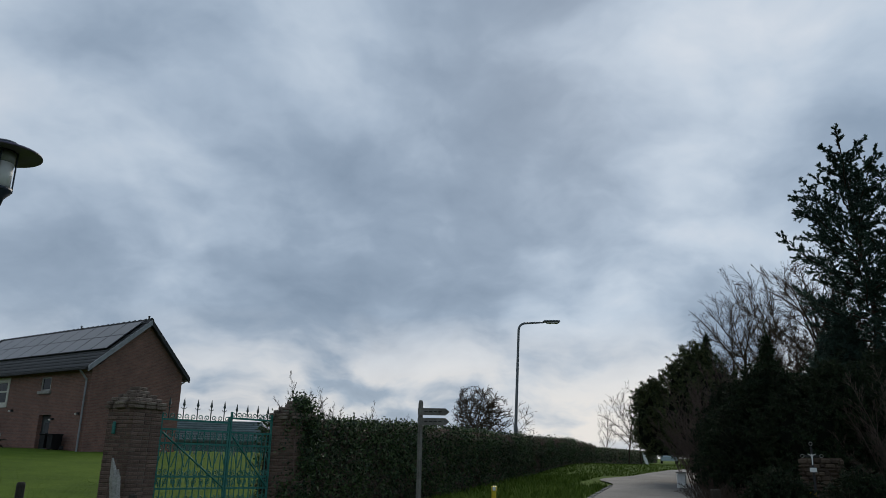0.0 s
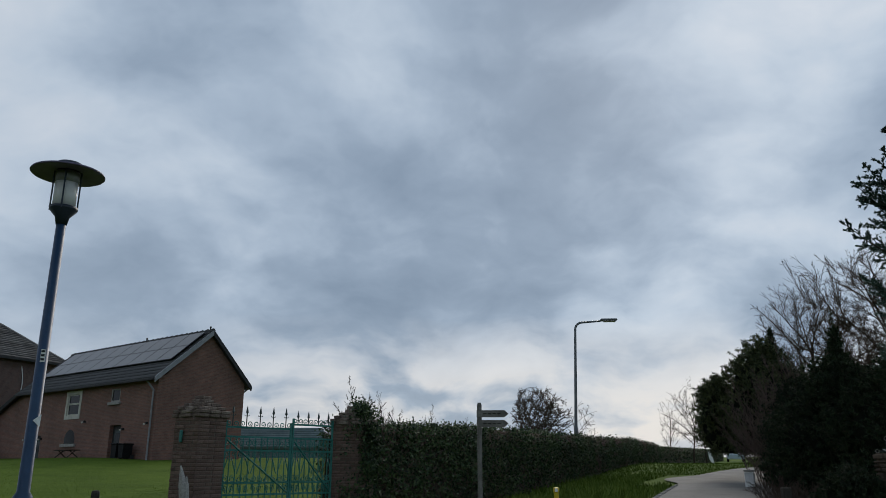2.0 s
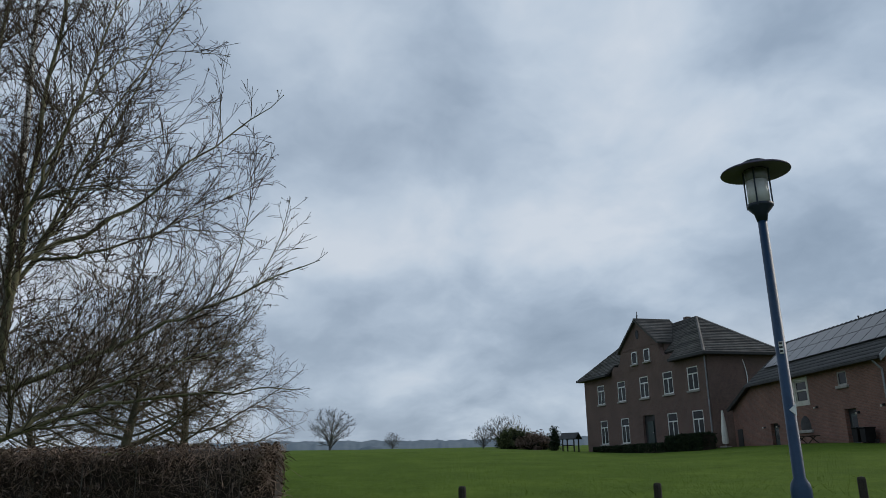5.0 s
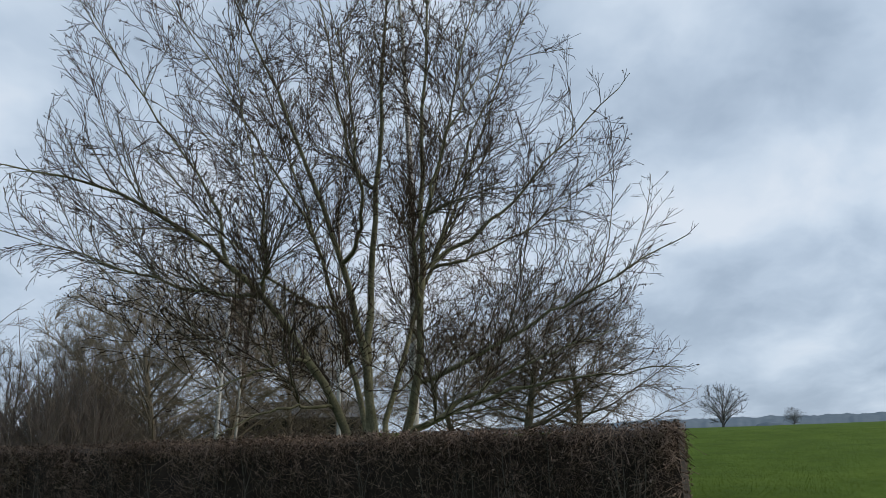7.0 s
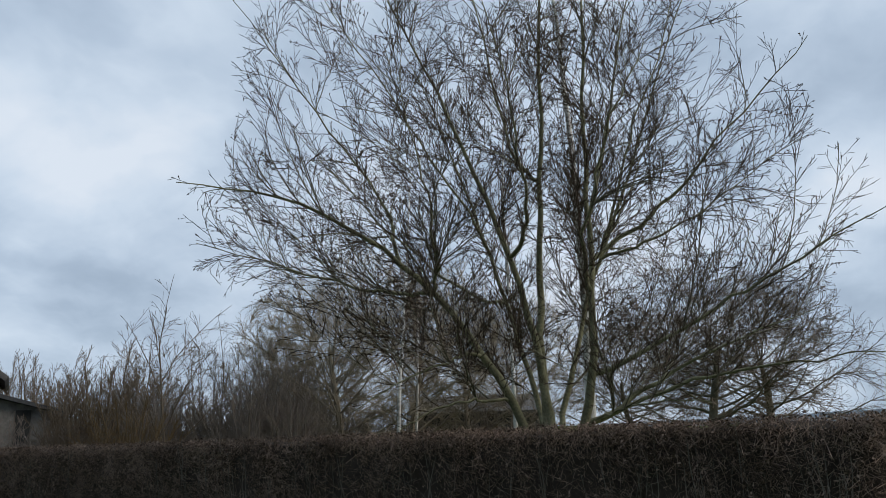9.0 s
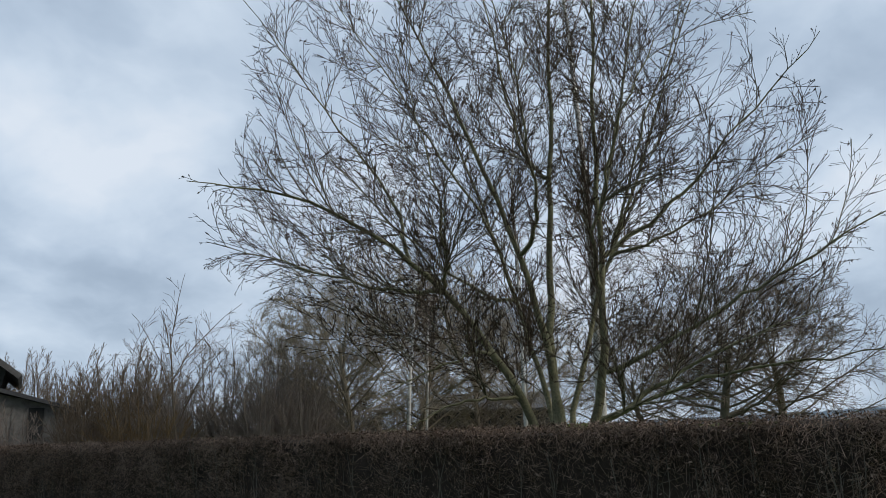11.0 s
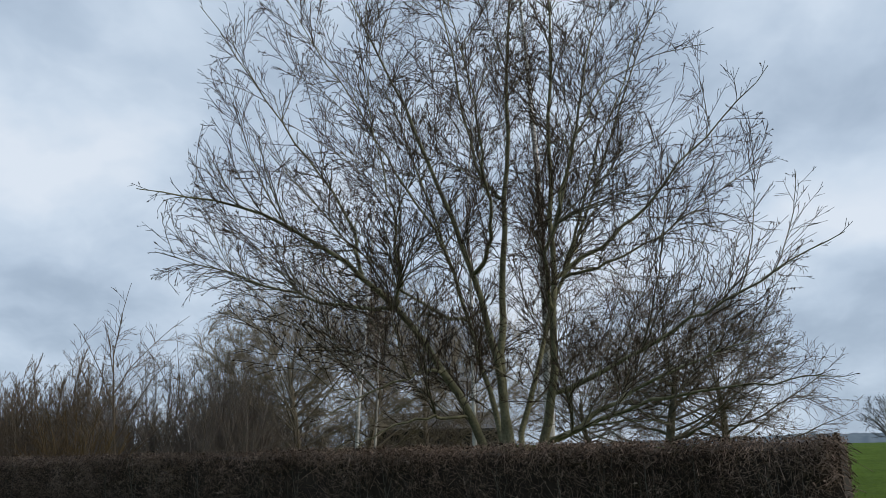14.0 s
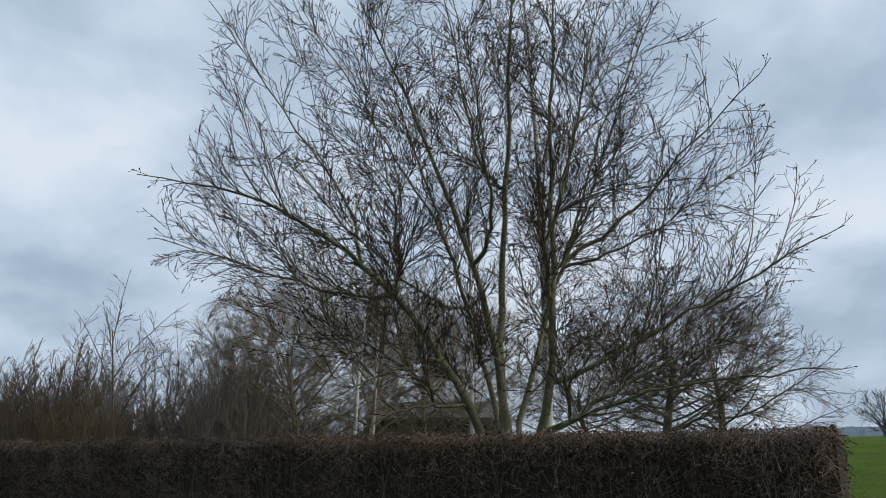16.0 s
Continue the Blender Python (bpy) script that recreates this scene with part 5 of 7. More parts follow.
    if n_leaves:
        p, out = thinned(*surface(n_leaves))
        if bald:      # growth thins along the hedge and towards its top, in patches
            far = np.linalg.norm(p[:, :2] - P[0], axis=1) / S[-1]
            rise = p[:, 2] - np.interp(np.linalg.norm(p[:, :2] - P[0], axis=1), S, tops)
            lump = np.array([noise.noise((a * 0.9, b * 0.9, c * 1.4)) for a, b, c in p])
            keep = bald[0] - bald[1] * far - bald[2] * np.exp(rise / 0.16) + 1.3 * lump
            p = p[rng.uniform(0, 1, len(p)) < np.clip(keep, 0.06, 1)]
        p = p + rng.normal(0, shag * 0.5, p.shape)
        v, f = leaf_cloud(rng, p[::8] if gaps and bald else p, 8 if gaps and bald else 1, (0.06, 0.06, 0.06) if gaps and bald else (0.01, 0.01, 0.01), leaf, 0.9)
        mesh_object("leaf_mass", raw_mesh("leaf_mass", v, f), leaf_mat, root, kind="stuff")
    return root


def hedge_line(y):
    return -2.5 + 0.345 * (y - 15.0)


ys = [14.7, 16, 18.9, 22, 26.5, 32.1, 40.8, 48.3]
hedge("ivy_hedge", [(hedge_line(y) - 0.35, y) for y in ys], 1.3, [2.36, 2.36, 2.5, 2.58, 2.66, 2.76, 2.98, 2.95],
      "dark clipped hedge overgrown with glossy ivy along the lane", M_TWIGRED, M_IVY, 60000, 170000, 11, leaf=0.036, twig_len=0.3, shag=0.10, bald=(1.3, 0.8, 0.7), gaps=0.3)
ys = [48.6, 53.1, 62, 72, 82, 100]
hedge("far_hedge", [(hedge_line(y) - 0.3, y) for y in ys], 1.3, [2.8, 2.9, 3.05, 3.2, 3.4, 3.7],
      "brown clipped hedge farther along the lane", M_HEDGETWIG, M_IVY, 12000, 9000, 12, step=1.0, leaf=0.07, twig_len=0.35)
hc = bearing(65.9, 8.3)
hdir = Vector((-0.5, -0.866, 0))
pts = [hc + hdir * t for t in (0.10, 4, 8, 12, 18, 26)]
hedge("beech_hedge", [(p.x, p.y) for p in pts], 1.0, [1.80, 1.80, 1.80, 1.81, 1.83, 1.85],
      "leafless brown clipped hedge with dense fine twigs", M_HEDGETWIG, M_HEDGETWIG, 150000, 40000, 13, step=0.4, leaf=0.018, twig_len=0.17, side=-1, twig_r=(0.0018, 0.0046), gaps=0.52, stems=420, shag=0.03)

# hedge round the house front
p0, p1 = HOUSE @ Vector((-0.5, -3.2, 0)), HOUSE @ Vector((4.0, -3.2, 0))
p2 = HOUSE @ Vector((-13.0, -3.2, 0))
hedge("garden_hedge", [(p0.x, p0.y), (p1.x, p1.y)], 1.2, [2.85, 2.95], "dark evergreen garden hedge before the house", M_TWIG, M_YEW, 0, 9000, 14, leaf=0.09, side=1)
hedge("garden_hedge", [(p2.x, p2.y), (p0.x, p0.y)], 0.9, [2.3, 2.45], "low dark garden hedge before the house", M_TWIG, M_YEW, 1500, 4000, 15, leaf=0.09, side=1)

# ---- large multi-stemmed tree ----
def big_tree():
    rng = np.random.default_rng(21)
    root = thing("willow_tree", Matrix.Identity(4), "leafless many-stemmed tree with grey-green bark behind the hedge", "tree")

    def at(az, el, d):
        return np.array(bearing(az, d, 1.6 + d * math.tan(radians(el))))

    def limb(s, m, e, r0, n, through_m=1.0):
        c = m + (m - 0.5 * (s + e)) * through_m
        f = np.linspace(0, 1, n + 1)[:, None]
        pts = (1 - f) ** 2 * s + 2 * f * (1 - f) * c + f * f * e
        bend = np.cumsum(rng.normal(0, 0.03, (n + 1, 3)), axis=0)
        pts += (bend - f * bend[-1] - (1 - f) * bend[0]) * np.array([1, 1, 0.8])
        pts[1:-1] += rng.normal(0, 0.010, (n - 1, 3))
        return pts, r0 * (1 - f[:, 0]) ** 1.05 + 0.006

    # stems from the stool: foot bearing, bearing and height angle half way up and at the tip, distance of the tip, foot radius
    stems = [(86.8, 98.0, 12.2, 115.6, 18.8, 11.0, 0.085), (87.7, 91.0, 13.7, 102.0, 35.0, 11.5, 0.09), (88.2, 87.9, 17.0, 85.4, 41.0, 12.2, 0.09), (88.7, 84.7, 13.0, 83.8, 39.0, 11.5, 0.095),
             (87.7, 91.8, 12.0, 99.0, 30.0, 15.0, 0.065), (88.4, 84.0, 11.0, 74.0, 33.0, 13.6, 0.065)]
    # limbs that fork from them: bearing and height angle half way and at the tip, distance of the tip, radius
    forks = [(101.4, 11.6, 114.0, 14.6, 12.6, 0.035), (99.0, 17.0, 112.3, 31.8, 12.5, 0.045), (96.0, 21.0, 106.5, 34.0, 13.5, 0.045), (95.4, 14.0, 98.6, 26.0, 10.6, 0.035),
             (95.1, 6.6, 102.5, 2.6, 11.0, 0.022), (96.6, 12.0, 107.0, 23.0, 14.8, 0.045), (91.2, 23.0, 93.8, 39.0, 13.4, 0.05), (83.2, 20.0, 77.5, 37.0, 12.4, 0.045)]
    forks += [(78.6, 16.6, 67.4, 26.2, 12.0, 0.065), (80.4, 4.6, 69.6, 8.2, 12.4, 0.05), (88.8, 18.0, 92.0, 33.0, 9.9, 0.04), (84.5, 16.0, 79.0, 28.0, 9.8, 0.04), (80.6, 20.5, 75.2, 33.0, 13.2, 0.045), (78.0, 14.4, 70.6, 19.0, 13.6, 0.04),
              (75.0, 9.4, 64.2, 14.4, 11.6, 0.04), (75.8, 5.2, 65.6, 5.0, 11.4, 0.035), (82.0, 16.0, 77.0, 25.0, 15.2, 0.045), (83.0, 2.6, 77.0, 2.4, 10.9, 0.022), (95.4, 3.6, 99.5, 0.6, 10.8, 0.022)]
    heavy = [limb(at(a0, -7.0, 12.2 + rng.normal(0, 0.12)), at(am, em, 12.2 + (d1 - 12.2) * 0.5), at(a1, e1, d1), r0 * 0.92, 22) for a0, am, em, a1, e1, d1, r0 in stems]
    for am, em, a1, e1, d1, r0 in forks:
        m, best = at(am, em, 12.2 + (d1 - 12.2) * 0.6), None
        for pts, rad in heavy[:len(stems)]:
            for k in range(3, 13):
                to, go = m - pts[k], pts[k + 1] - pts[k]
                cost = np.linalg.norm(to) * (2.2 - 1.2 * float(to @ go) / (np.linalg.norm(to) * np.linalg.norm(go)))
                if to[2] > -0.2 and (best is None or cost < best[0]):
                    best = (cost, pts[k], rad[k])
        heavy.append(limb(best[1], m, at(a1, e1, d1), min(r0, best[2] * 0.8), 18, 0.25))
    P = [(h[0][None], h[1][None]) for h in heavy]

    def crown(n, reach):
        """Places inside the crown: uneven at its edge, open low on the far side."""
        out = []
        while len(out) < n:
            az, f = rng.uniform(62, 118), rng.uniform(0, 1) ** 0.85
            q = (az - 89.0) / (28.5 if az > 89 else 25.5)
            lo = 2.0 + (0.42 * (az - 90) if az > 90 else 0.12 * (90 - az)) + 3.5 * math.exp(-((az - 86) / 6.0) ** 2)
            hi = 44 - (22 if az > 89 else 30) * abs(q) ** 2.0
            el = lo + (hi - lo) * f
            a = math.atan2((el - 18) * 1.1, az - 89.0)
            edge = math.sqrt(q * q + ((el - 18) / 29) ** 2)
            if edge > reach * (1 + 0.22 * noise.noise((3 * math.cos(a), 3 * math.sin(a), 3.0)) + 0.14 * noise.noise((9 * math.cos(a), 9 * math.sin(a), 7.0))):
                continue
            if rng.uniform() < (edge - 0.30) * 1.25:
                continue
            sparse = 0.62 if az > 100 and el > 22 else (0.6 if az < 76 and el > 21 else (0.6 if az < 70 and el > 17 else 0.0))
            if rng.uniform() < sparse:
                continue
            out.append(at(az, el, 12.3 + 3.0 * rng.uniform(-1, 1) * math.sqrt(max(0.05, 1 - q * q))))
        return np.array(out)

    foot = at(88.0, -8.0, 12.2)
    one = fill(rng, P, crown(420, 0.88), 9, 0.006, 0.0062, 0.0050, base=foot, outward=2.0, bend=0.14)
    two = fill(rng, P + [one], np.concatenate([crown(1500, 0.86), crown(900, 0.5)]), 5, 0.007, 0.0050, 0.0032, base=foot, outward=1.3, bend=0.14)
    tips = sprouts(rng, P, 0.22, 5, 0.14, 0.8, 34, 0.04, 0.015, 0.5, 0.0048, 0.5, 0.2)
    three = sprouts(rng, [one, two], 0.19, 4, 0.50, 0.95, 31, 0.035, 0.010, 0.12, 0.0044, 0.6, 0.20)
    four = sprouts(rng, [three, tips], 0.15, 2, 0.45, 0.40, 36, 0.05, 0.012, 0.15, 0.0040, 0.7, 0.07)
    for pts, rad in heavy:
        tubes("limb", [(pts, rad)], M_BARK, root)
    tubes("branchwork", [one], M_BRANCH, root, "", "stuff")
    tubes("twig_mass", [two, tips, three, four], M_TWIGDARK, root, "fine dark leafless twigs", "stuff")
    buds(rng, [three, tips, four], 15000, 0.042, "bud_mass", M_TWIGDARK, root)


big_tree()


# ---- thicket behind the hedge and other bare trees ----
def bare_tree(name, height, spread, limbs, seed, label, mat_trunk=None, mat_twig=None, trunk_r=0.1, fork=0.25, rmin=0.006, gnarl=0.06, lift=0.0, low=None, counts=(90, 600), dense=1.0, top=0.55, angle=44, flat=0.0):
    """A leafless tree: trunk, limbs that reach the crown's uneven outline, and three orders of shoots. low: where the crown begins; top: how far the trunk runs."""
    rng = np.random.default_rng(seed)
    root = thing(name, Matrix.Identity(4), label, "tree")
    tr = curve_line(rng, (0, 0, -0.2), (rng.normal(0, 0.06), rng.normal(0, 0.06), 1), height * top, trunk_r, trunk_r * 0.35, 9, 0.05, 0.05)
    low = height * fork * 0.7 if low is None else low
    arms = []
    n = 9
    t = np.linspace(0, 1, n + 1)[:, None]
    for k in range(limbs):
        g = (k + 0.5) / limbs
        i = (fork / top + (1 - fork / top) * g ** 1.1) * 8.8
        j = min(int(i), 8)
        s = tr[0][j] + (tr[0][j + 1] - tr[0][j]) * (i - j)
        a = k * 2.4 + rng.uniform(-0.5, 0.5)
        v = -0.55 + 1.52 * g * rng.uniform(0.85, 1.12)
        h = math.sqrt(max(0.05, 1 - min(1.0, v * v)))
        lump = 0.95 + 0.45 * noise.noise((math.cos(a) * h * 1.6, math.sin(a) * h * 1.6, v * 1.6 + seed))
        e = np.array([math.cos(a) * h * spread * lump, math.sin(a) * h * spread * lump, (height + low) / 2 + v * lump * (height - low) / 2])
        c = s + (e - s) * 0.45 + np.array([0, 0, (0.16 - 0.3 * flat) * np.linalg.norm(e - s)])
        pts = (1 - t) ** 2 * s + 2 * t * (1 - t) * c + t * t * e
        jig = np.cumsum(rng.normal(0, gnarl * 0.9, (n + 1, 3)), axis=0) * np.linalg.norm(e - s) / n
        pts = pts + jig - jig[0] * (1 - t) - jig[-1] * t
        arms.append((pts, trunk_r * (0.34 - 0.14 * flat) * (1 - 0.45 * g) * (1 - t[:, 0]) ** 1.1 + rmin))
    A = (np.array([x[0] for x in arms]), np.array([x[1] for x in arms]))
    tubes("trunk", [tr, A], mat_trunk or M_TWIG, root)

    def inside(n):
        v = rng.normal(0, 1, (n, 3))
        v *= (rng.uniform(0.05, 1, n) ** 0.4 / np.linalg.norm(v, axis=1))[:, None]
        lump = 0.95 + 0.45 * np.array([noise.noise((p[0] * 1.6, p[1] * 1.6, p[2] * 1.6 + seed)) for p in v])
        return v * lump[:, None] * np.array([spread, spread, (height - low) / 2]) + np.array([0, 0, (height + low) / 2])

    q = rmin / 0.006 / dense
    hub = (0, 0, low + (height - low) * 0.45 * flat)
    one = fill(rng, [A], inside(counts[0]), 6, gnarl * 0.12, rmin * 1.15, 0.007, base=hub, outward=0.8, bend=0.2)
    two = fill(rng, [A, one], inside(counts[1]), 4, gnarl * 0.2, rmin, 0.004, base=hub, outward=0.8, bend=0.2)
    three = sprouts(rng, [one, two], 0.12 * q, 2, 0.45, 0.5 * q, angle, gnarl * 1.2, lift, 0.12, rmin * 0.85, 0.7, 0.09 * q)
    tubes("crown", [one, two, three], mat_twig or M_TWIG, root, "", "stuff")
    return root


def shrub(name, height, spread, stems, seed, label, mat, rmin=0.006, dense=1.0, arch=0.0):
    """Many stems fanning up from one stool, with shoots that strive upward."""
    rng = np.random.default_rng(seed)
    root = thing(name, Matrix.Identity(4), label, "shrub")
    arms = []
    n = 8
    t = np.linspace(0, 1, n + 1)[:, None]
    for k in range(stems):
        a = k * 2.4 + rng.uniform(-0.3, 0.3)
        f = math.sqrt((k + 0.5) / stems)
        lump = 0.9 + 0.4 * noise.noise((math.cos(a) * f * 1.4, math.sin(a) * f * 1.4, seed))
        s = np.array([math.cos(a) * f * spread * 0.35, math.sin(a) * f * spread * 0.35, -0.1])
        e = np.array([math.cos(a) * f * spread * lump, math.sin(a) * f * spread * lump, height * lump * rng.uniform(0.72, 1.05) * math.sqrt(1.08 - 0.75 * f * f)])
        c = (s + e) / 2 + np.array([-0.10 * (e - s)[0], -0.10 * (e - s)[1], (0.10 + arch) * height])
        pts = (1 - t) ** 2 * s + 2 * t * (1 - t) * c + t * t * e
        jig = np.cumsum(rng.normal(0, 0.05, (n + 1, 3)), axis=0) * height / n
        pts = pts + jig - jig[0] * (1 - t) - jig[-1] * t
        arms.append((pts, np.linspace(0.02 * min(1.0, height / 3), rmin * 0.85, n + 1)))
    A = (np.array([x[0] for x in arms]), np.array([x[1] for x in arms]))
    q = rmin / 0.006 / dense * min(1.0, height / 3)
    one = sprouts(rng, [A], 0.17 * q, 4, 0.34, 0.36 * height, 30, 0.05, 0.03, 0.12, rmin, 0.6, 0.10 * q)
    two = sprouts(rng, [one], 0.11 * q, 2, 0.42, 0.12 * height, 34, 0.06, 0.03, 0.10, rmin * 0.85, 0.7, 0.06 * q)
    tubes("woody_base", [A], mat, root, "", "stuff")
    tubes("twig_mass", [one, two], mat, root, "", "stuff")
    return root


def put(az, d, turn=0.0, scale=1.0):
    q = bearing(az, d)
    return Matrix.Translation((q.x, q.y, ground_z(q.x, q.y))) @ Matrix.Rotation(radians(turn), 4, "Z"), (scale, scale, scale)


def plant(ob, places):
    """The first place takes the plant itself, the others copies."""
    for k, (az, d, turn, sc) in enumerate(places):
        m, s = put(az, d, turn, sc)
        o = ob if k == 0 else copy_thing(ob, m)
        if k == 0:
            o.matrix_world = m
        o.scale = s


oak = bare_tree("thicket_tree", 6.6, 3.0, 26, 31, "leafless grey-brown tree in the thicket behind the hedge", trunk_r=0.12, fork=0.12, rmin=0.0056, lift=-0.015, low=0.4, flat=0.7, counts=(200, 2000), dense=0.85)
plant(oak, [(103.2, 20.5, 0, 1.0), (98.4, 21.5, 140, 0.98), (94.0, 23.5, 250, 0.92), (106.2, 22.5, 70, 0.86), (90.0, 24.5, 320, 0.9)])
orchard = bare_tree("apple_tree", 5.5, 2.9, 24, 33, "leafless spreading fruit tree with a dense net of fine twigs", M_BRANCH, M_TWIGMID, trunk_r=0.15, fork=0.22, rmin=0.0048, gnarl=0.11, lift=0.0, low=0.4, flat=0.9, counts=(160, 1700), dense=0.85)
plant(orchard, [(77.2, 18.0, 20, 1.0), (73.4, 19.5, 140, 0.96), (82.0, 21.5, 260, 0.82)])
slim = bare_tree("slim_tree", 5.0, 1.5, 9, 34, "thin leafless young tree standing above the thicket", M_TWIGMID, M_TWIGMID, trunk_r=0.035, fork=0.12, rmin=0.005, low=1.6, counts=(26, 130), dense=0.7, top=0.8, angle=30, lift=0.02)
plant(slim, [(115.0, 19, 0, 0.98), (117.6, 20, 120, 0.8), (112.0, 21, 220, 0.86)])
tan_ = shrub("brown_shrub", 3.5, 1.9, 34, 41, "leafless red-brown shrub in the thicket behind the hedge", M_TWIGTAN, 0.0054, 1.1)
plant(tan_, [(109.6, 19.5, 0, 1.12), (112.6, 21, 70, 1.1), (106.3, 19.2, 150, 0.95), (103.4, 23.5, 200, 1.0), (108.0, 22.0, 300, 1.15), (115.0, 21.0, 120, 0.95)])
wil = shrub("grey_shrub", 4.0, 2.0, 44, 43, "leafless grey-green shrub in the thicket behind the hedge", M_TWIGMID, 0.0052, 1.1)
plant(wil, [(119.8, 23, 0, 1.08), (123.0, 26, 50, 1.14), (126.0, 29, 90, 1.2), (129.0, 31, 180, 1.15), (107.8, 25, 10, 1.1), (116.4, 24, 100, 0.95), (120.6, 21, 200, 0.8), (118.0, 27, 310, 1.1)])
rust = shrub("rust_willow", 2.7, 1.5, 40, 44, "dense rust-orange leafless willow bush behind the hedge", M_RUST, 0.0062)
plant(rust, [(117.3, 17.6, 0, 0.95)])
und = shrub("undergrowth", 1.7, 2.0, 60, 45, "low tangle of leafless undergrowth behind the hedge", M_TWIGTAN, 0.006, 0.7)
plant(und, [(az, 21 + (k % 3) * 1.6, 37 * k, 1.15 + 0.15 * (k % 2)) for k, az in enumerate((104, 99.5, 95.5, 108, 112, 116, 120.5, 124.5, 91.5))])


def birch(az, d, height, lean, seed, r0):
    rng = np.random.default_rng(seed)
    q = bearing(az, d)
    root = thing("birch_tree", pose(q.x, q.y, ground_z(q.x, q.y)), "slim white-barked birch with drooping fine twigs", "tree", "birches")
    tr = curve_line(rng, (0, 0, -0.2), (lean, 0.02, 1), height, r0, 0.012, 14, 0.02, 0.03)
    tubes("trunk", [tr], M_BIRCH, root, "white birch bark with dark marks")
    one = sprouts(rng, [(tr[0][None], tr[1][None])], height * 0.028, 7, 0.22, 2.6, 36, 0.05, 0.0, 0.3, 0.0052, 0.35, 0.35)
    two = sprouts(rng, [one], 0.15, 4, 0.42, 0.9, 36, 0.06, -0.05, 0.15, 0.0040, 0.5, 0.1)
    three = sprouts(rng, [two], 0.11, 3, 0.5, 0.5, 34, 0.06, -0.10, 0.15, 0.0034, 0.6, 0.1)
    tubes("crown", [one, two, three], M_TWIGRED, root, "", "stuff")


birch(85.4, 15.5, 13.0, 0.03, 52, 0.125)
birch(99.2, 19, 8.0, 0.03, 51, 0.06)
birch(97.9, 20, 7.4, -0.02, 54, 0.045)
birch(90.6, 18, 10.5, 0.02, 53, 0.06)

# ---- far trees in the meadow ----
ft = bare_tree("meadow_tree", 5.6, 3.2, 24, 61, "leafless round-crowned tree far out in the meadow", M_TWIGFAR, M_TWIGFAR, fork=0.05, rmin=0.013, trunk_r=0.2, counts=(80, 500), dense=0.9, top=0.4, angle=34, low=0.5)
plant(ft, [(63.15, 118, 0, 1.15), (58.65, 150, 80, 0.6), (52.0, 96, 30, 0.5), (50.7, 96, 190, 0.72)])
pear = bare_tree("orchard_tree", 3.65, 1.55, 26, 62, "gnarled leafless fruit tree behind the hedge", M_TWIGDARK, M_TWIGDARK, fork=0.3, rmin=0.0115, trunk_r=0.13, gnarl=0.13, counts=(130, 1300), dense=1.1, flat=0.9, lift=-0.03, low=0.9)
plant(pear, [(-2.5, 38, 0, 1.0)])
yt = bare_tree("young_tree", 5.0, 1.0, 9, 63, "slim young leafless tree beside the lane", M_TWIGDARK, M_TWIGDARK, fork=0.2, rmin=0.0075, trunk_r=0.05, counts=(20, 90), dense=1.0, angle=32, top=0.8)
plant(yt, [(-11.75, 66, 0, 0.95), (-5.8, 33.5, 90, 0.62), (10.1, 15.5, 60, 0.5)])
yt2 = bare_tree("verge_tree", 6.5, 2.2, 9, 64, "leaning leafless verge tree beside the lane", M_TWIGDARK, M_TWIGDARK, fork=0.25, rmin=0.008, trunk_r=0.08, counts=(40, 220), dense=1.0, angle=36)
plant(yt2, [(-14.1, 58, 0, 0.72), (-13.2, 46, 120, 0.7)])
wh = shrub("hedge_shoots", 1.05, 0.7, 6, 65, "thin bare shoots standing above the clipped hedge", M_TWIGDARK, 0.0035, 0.6)
for k, (y, s) in enumerate(((15.2, 1.0), (16.3, 0.8), (18.2, 0.7), (20.0, 0.55))):
    m = Matrix.Translation((hedge_line(y) - 0.4, y, 2.2)) @ Matrix.Rotation(k * 1.3, 4, "Z")
    o = wh if k == 0 else copy_thing(wh, m)
    if k == 0:
        o.matrix_world = m
    o.scale = (s, s, s)


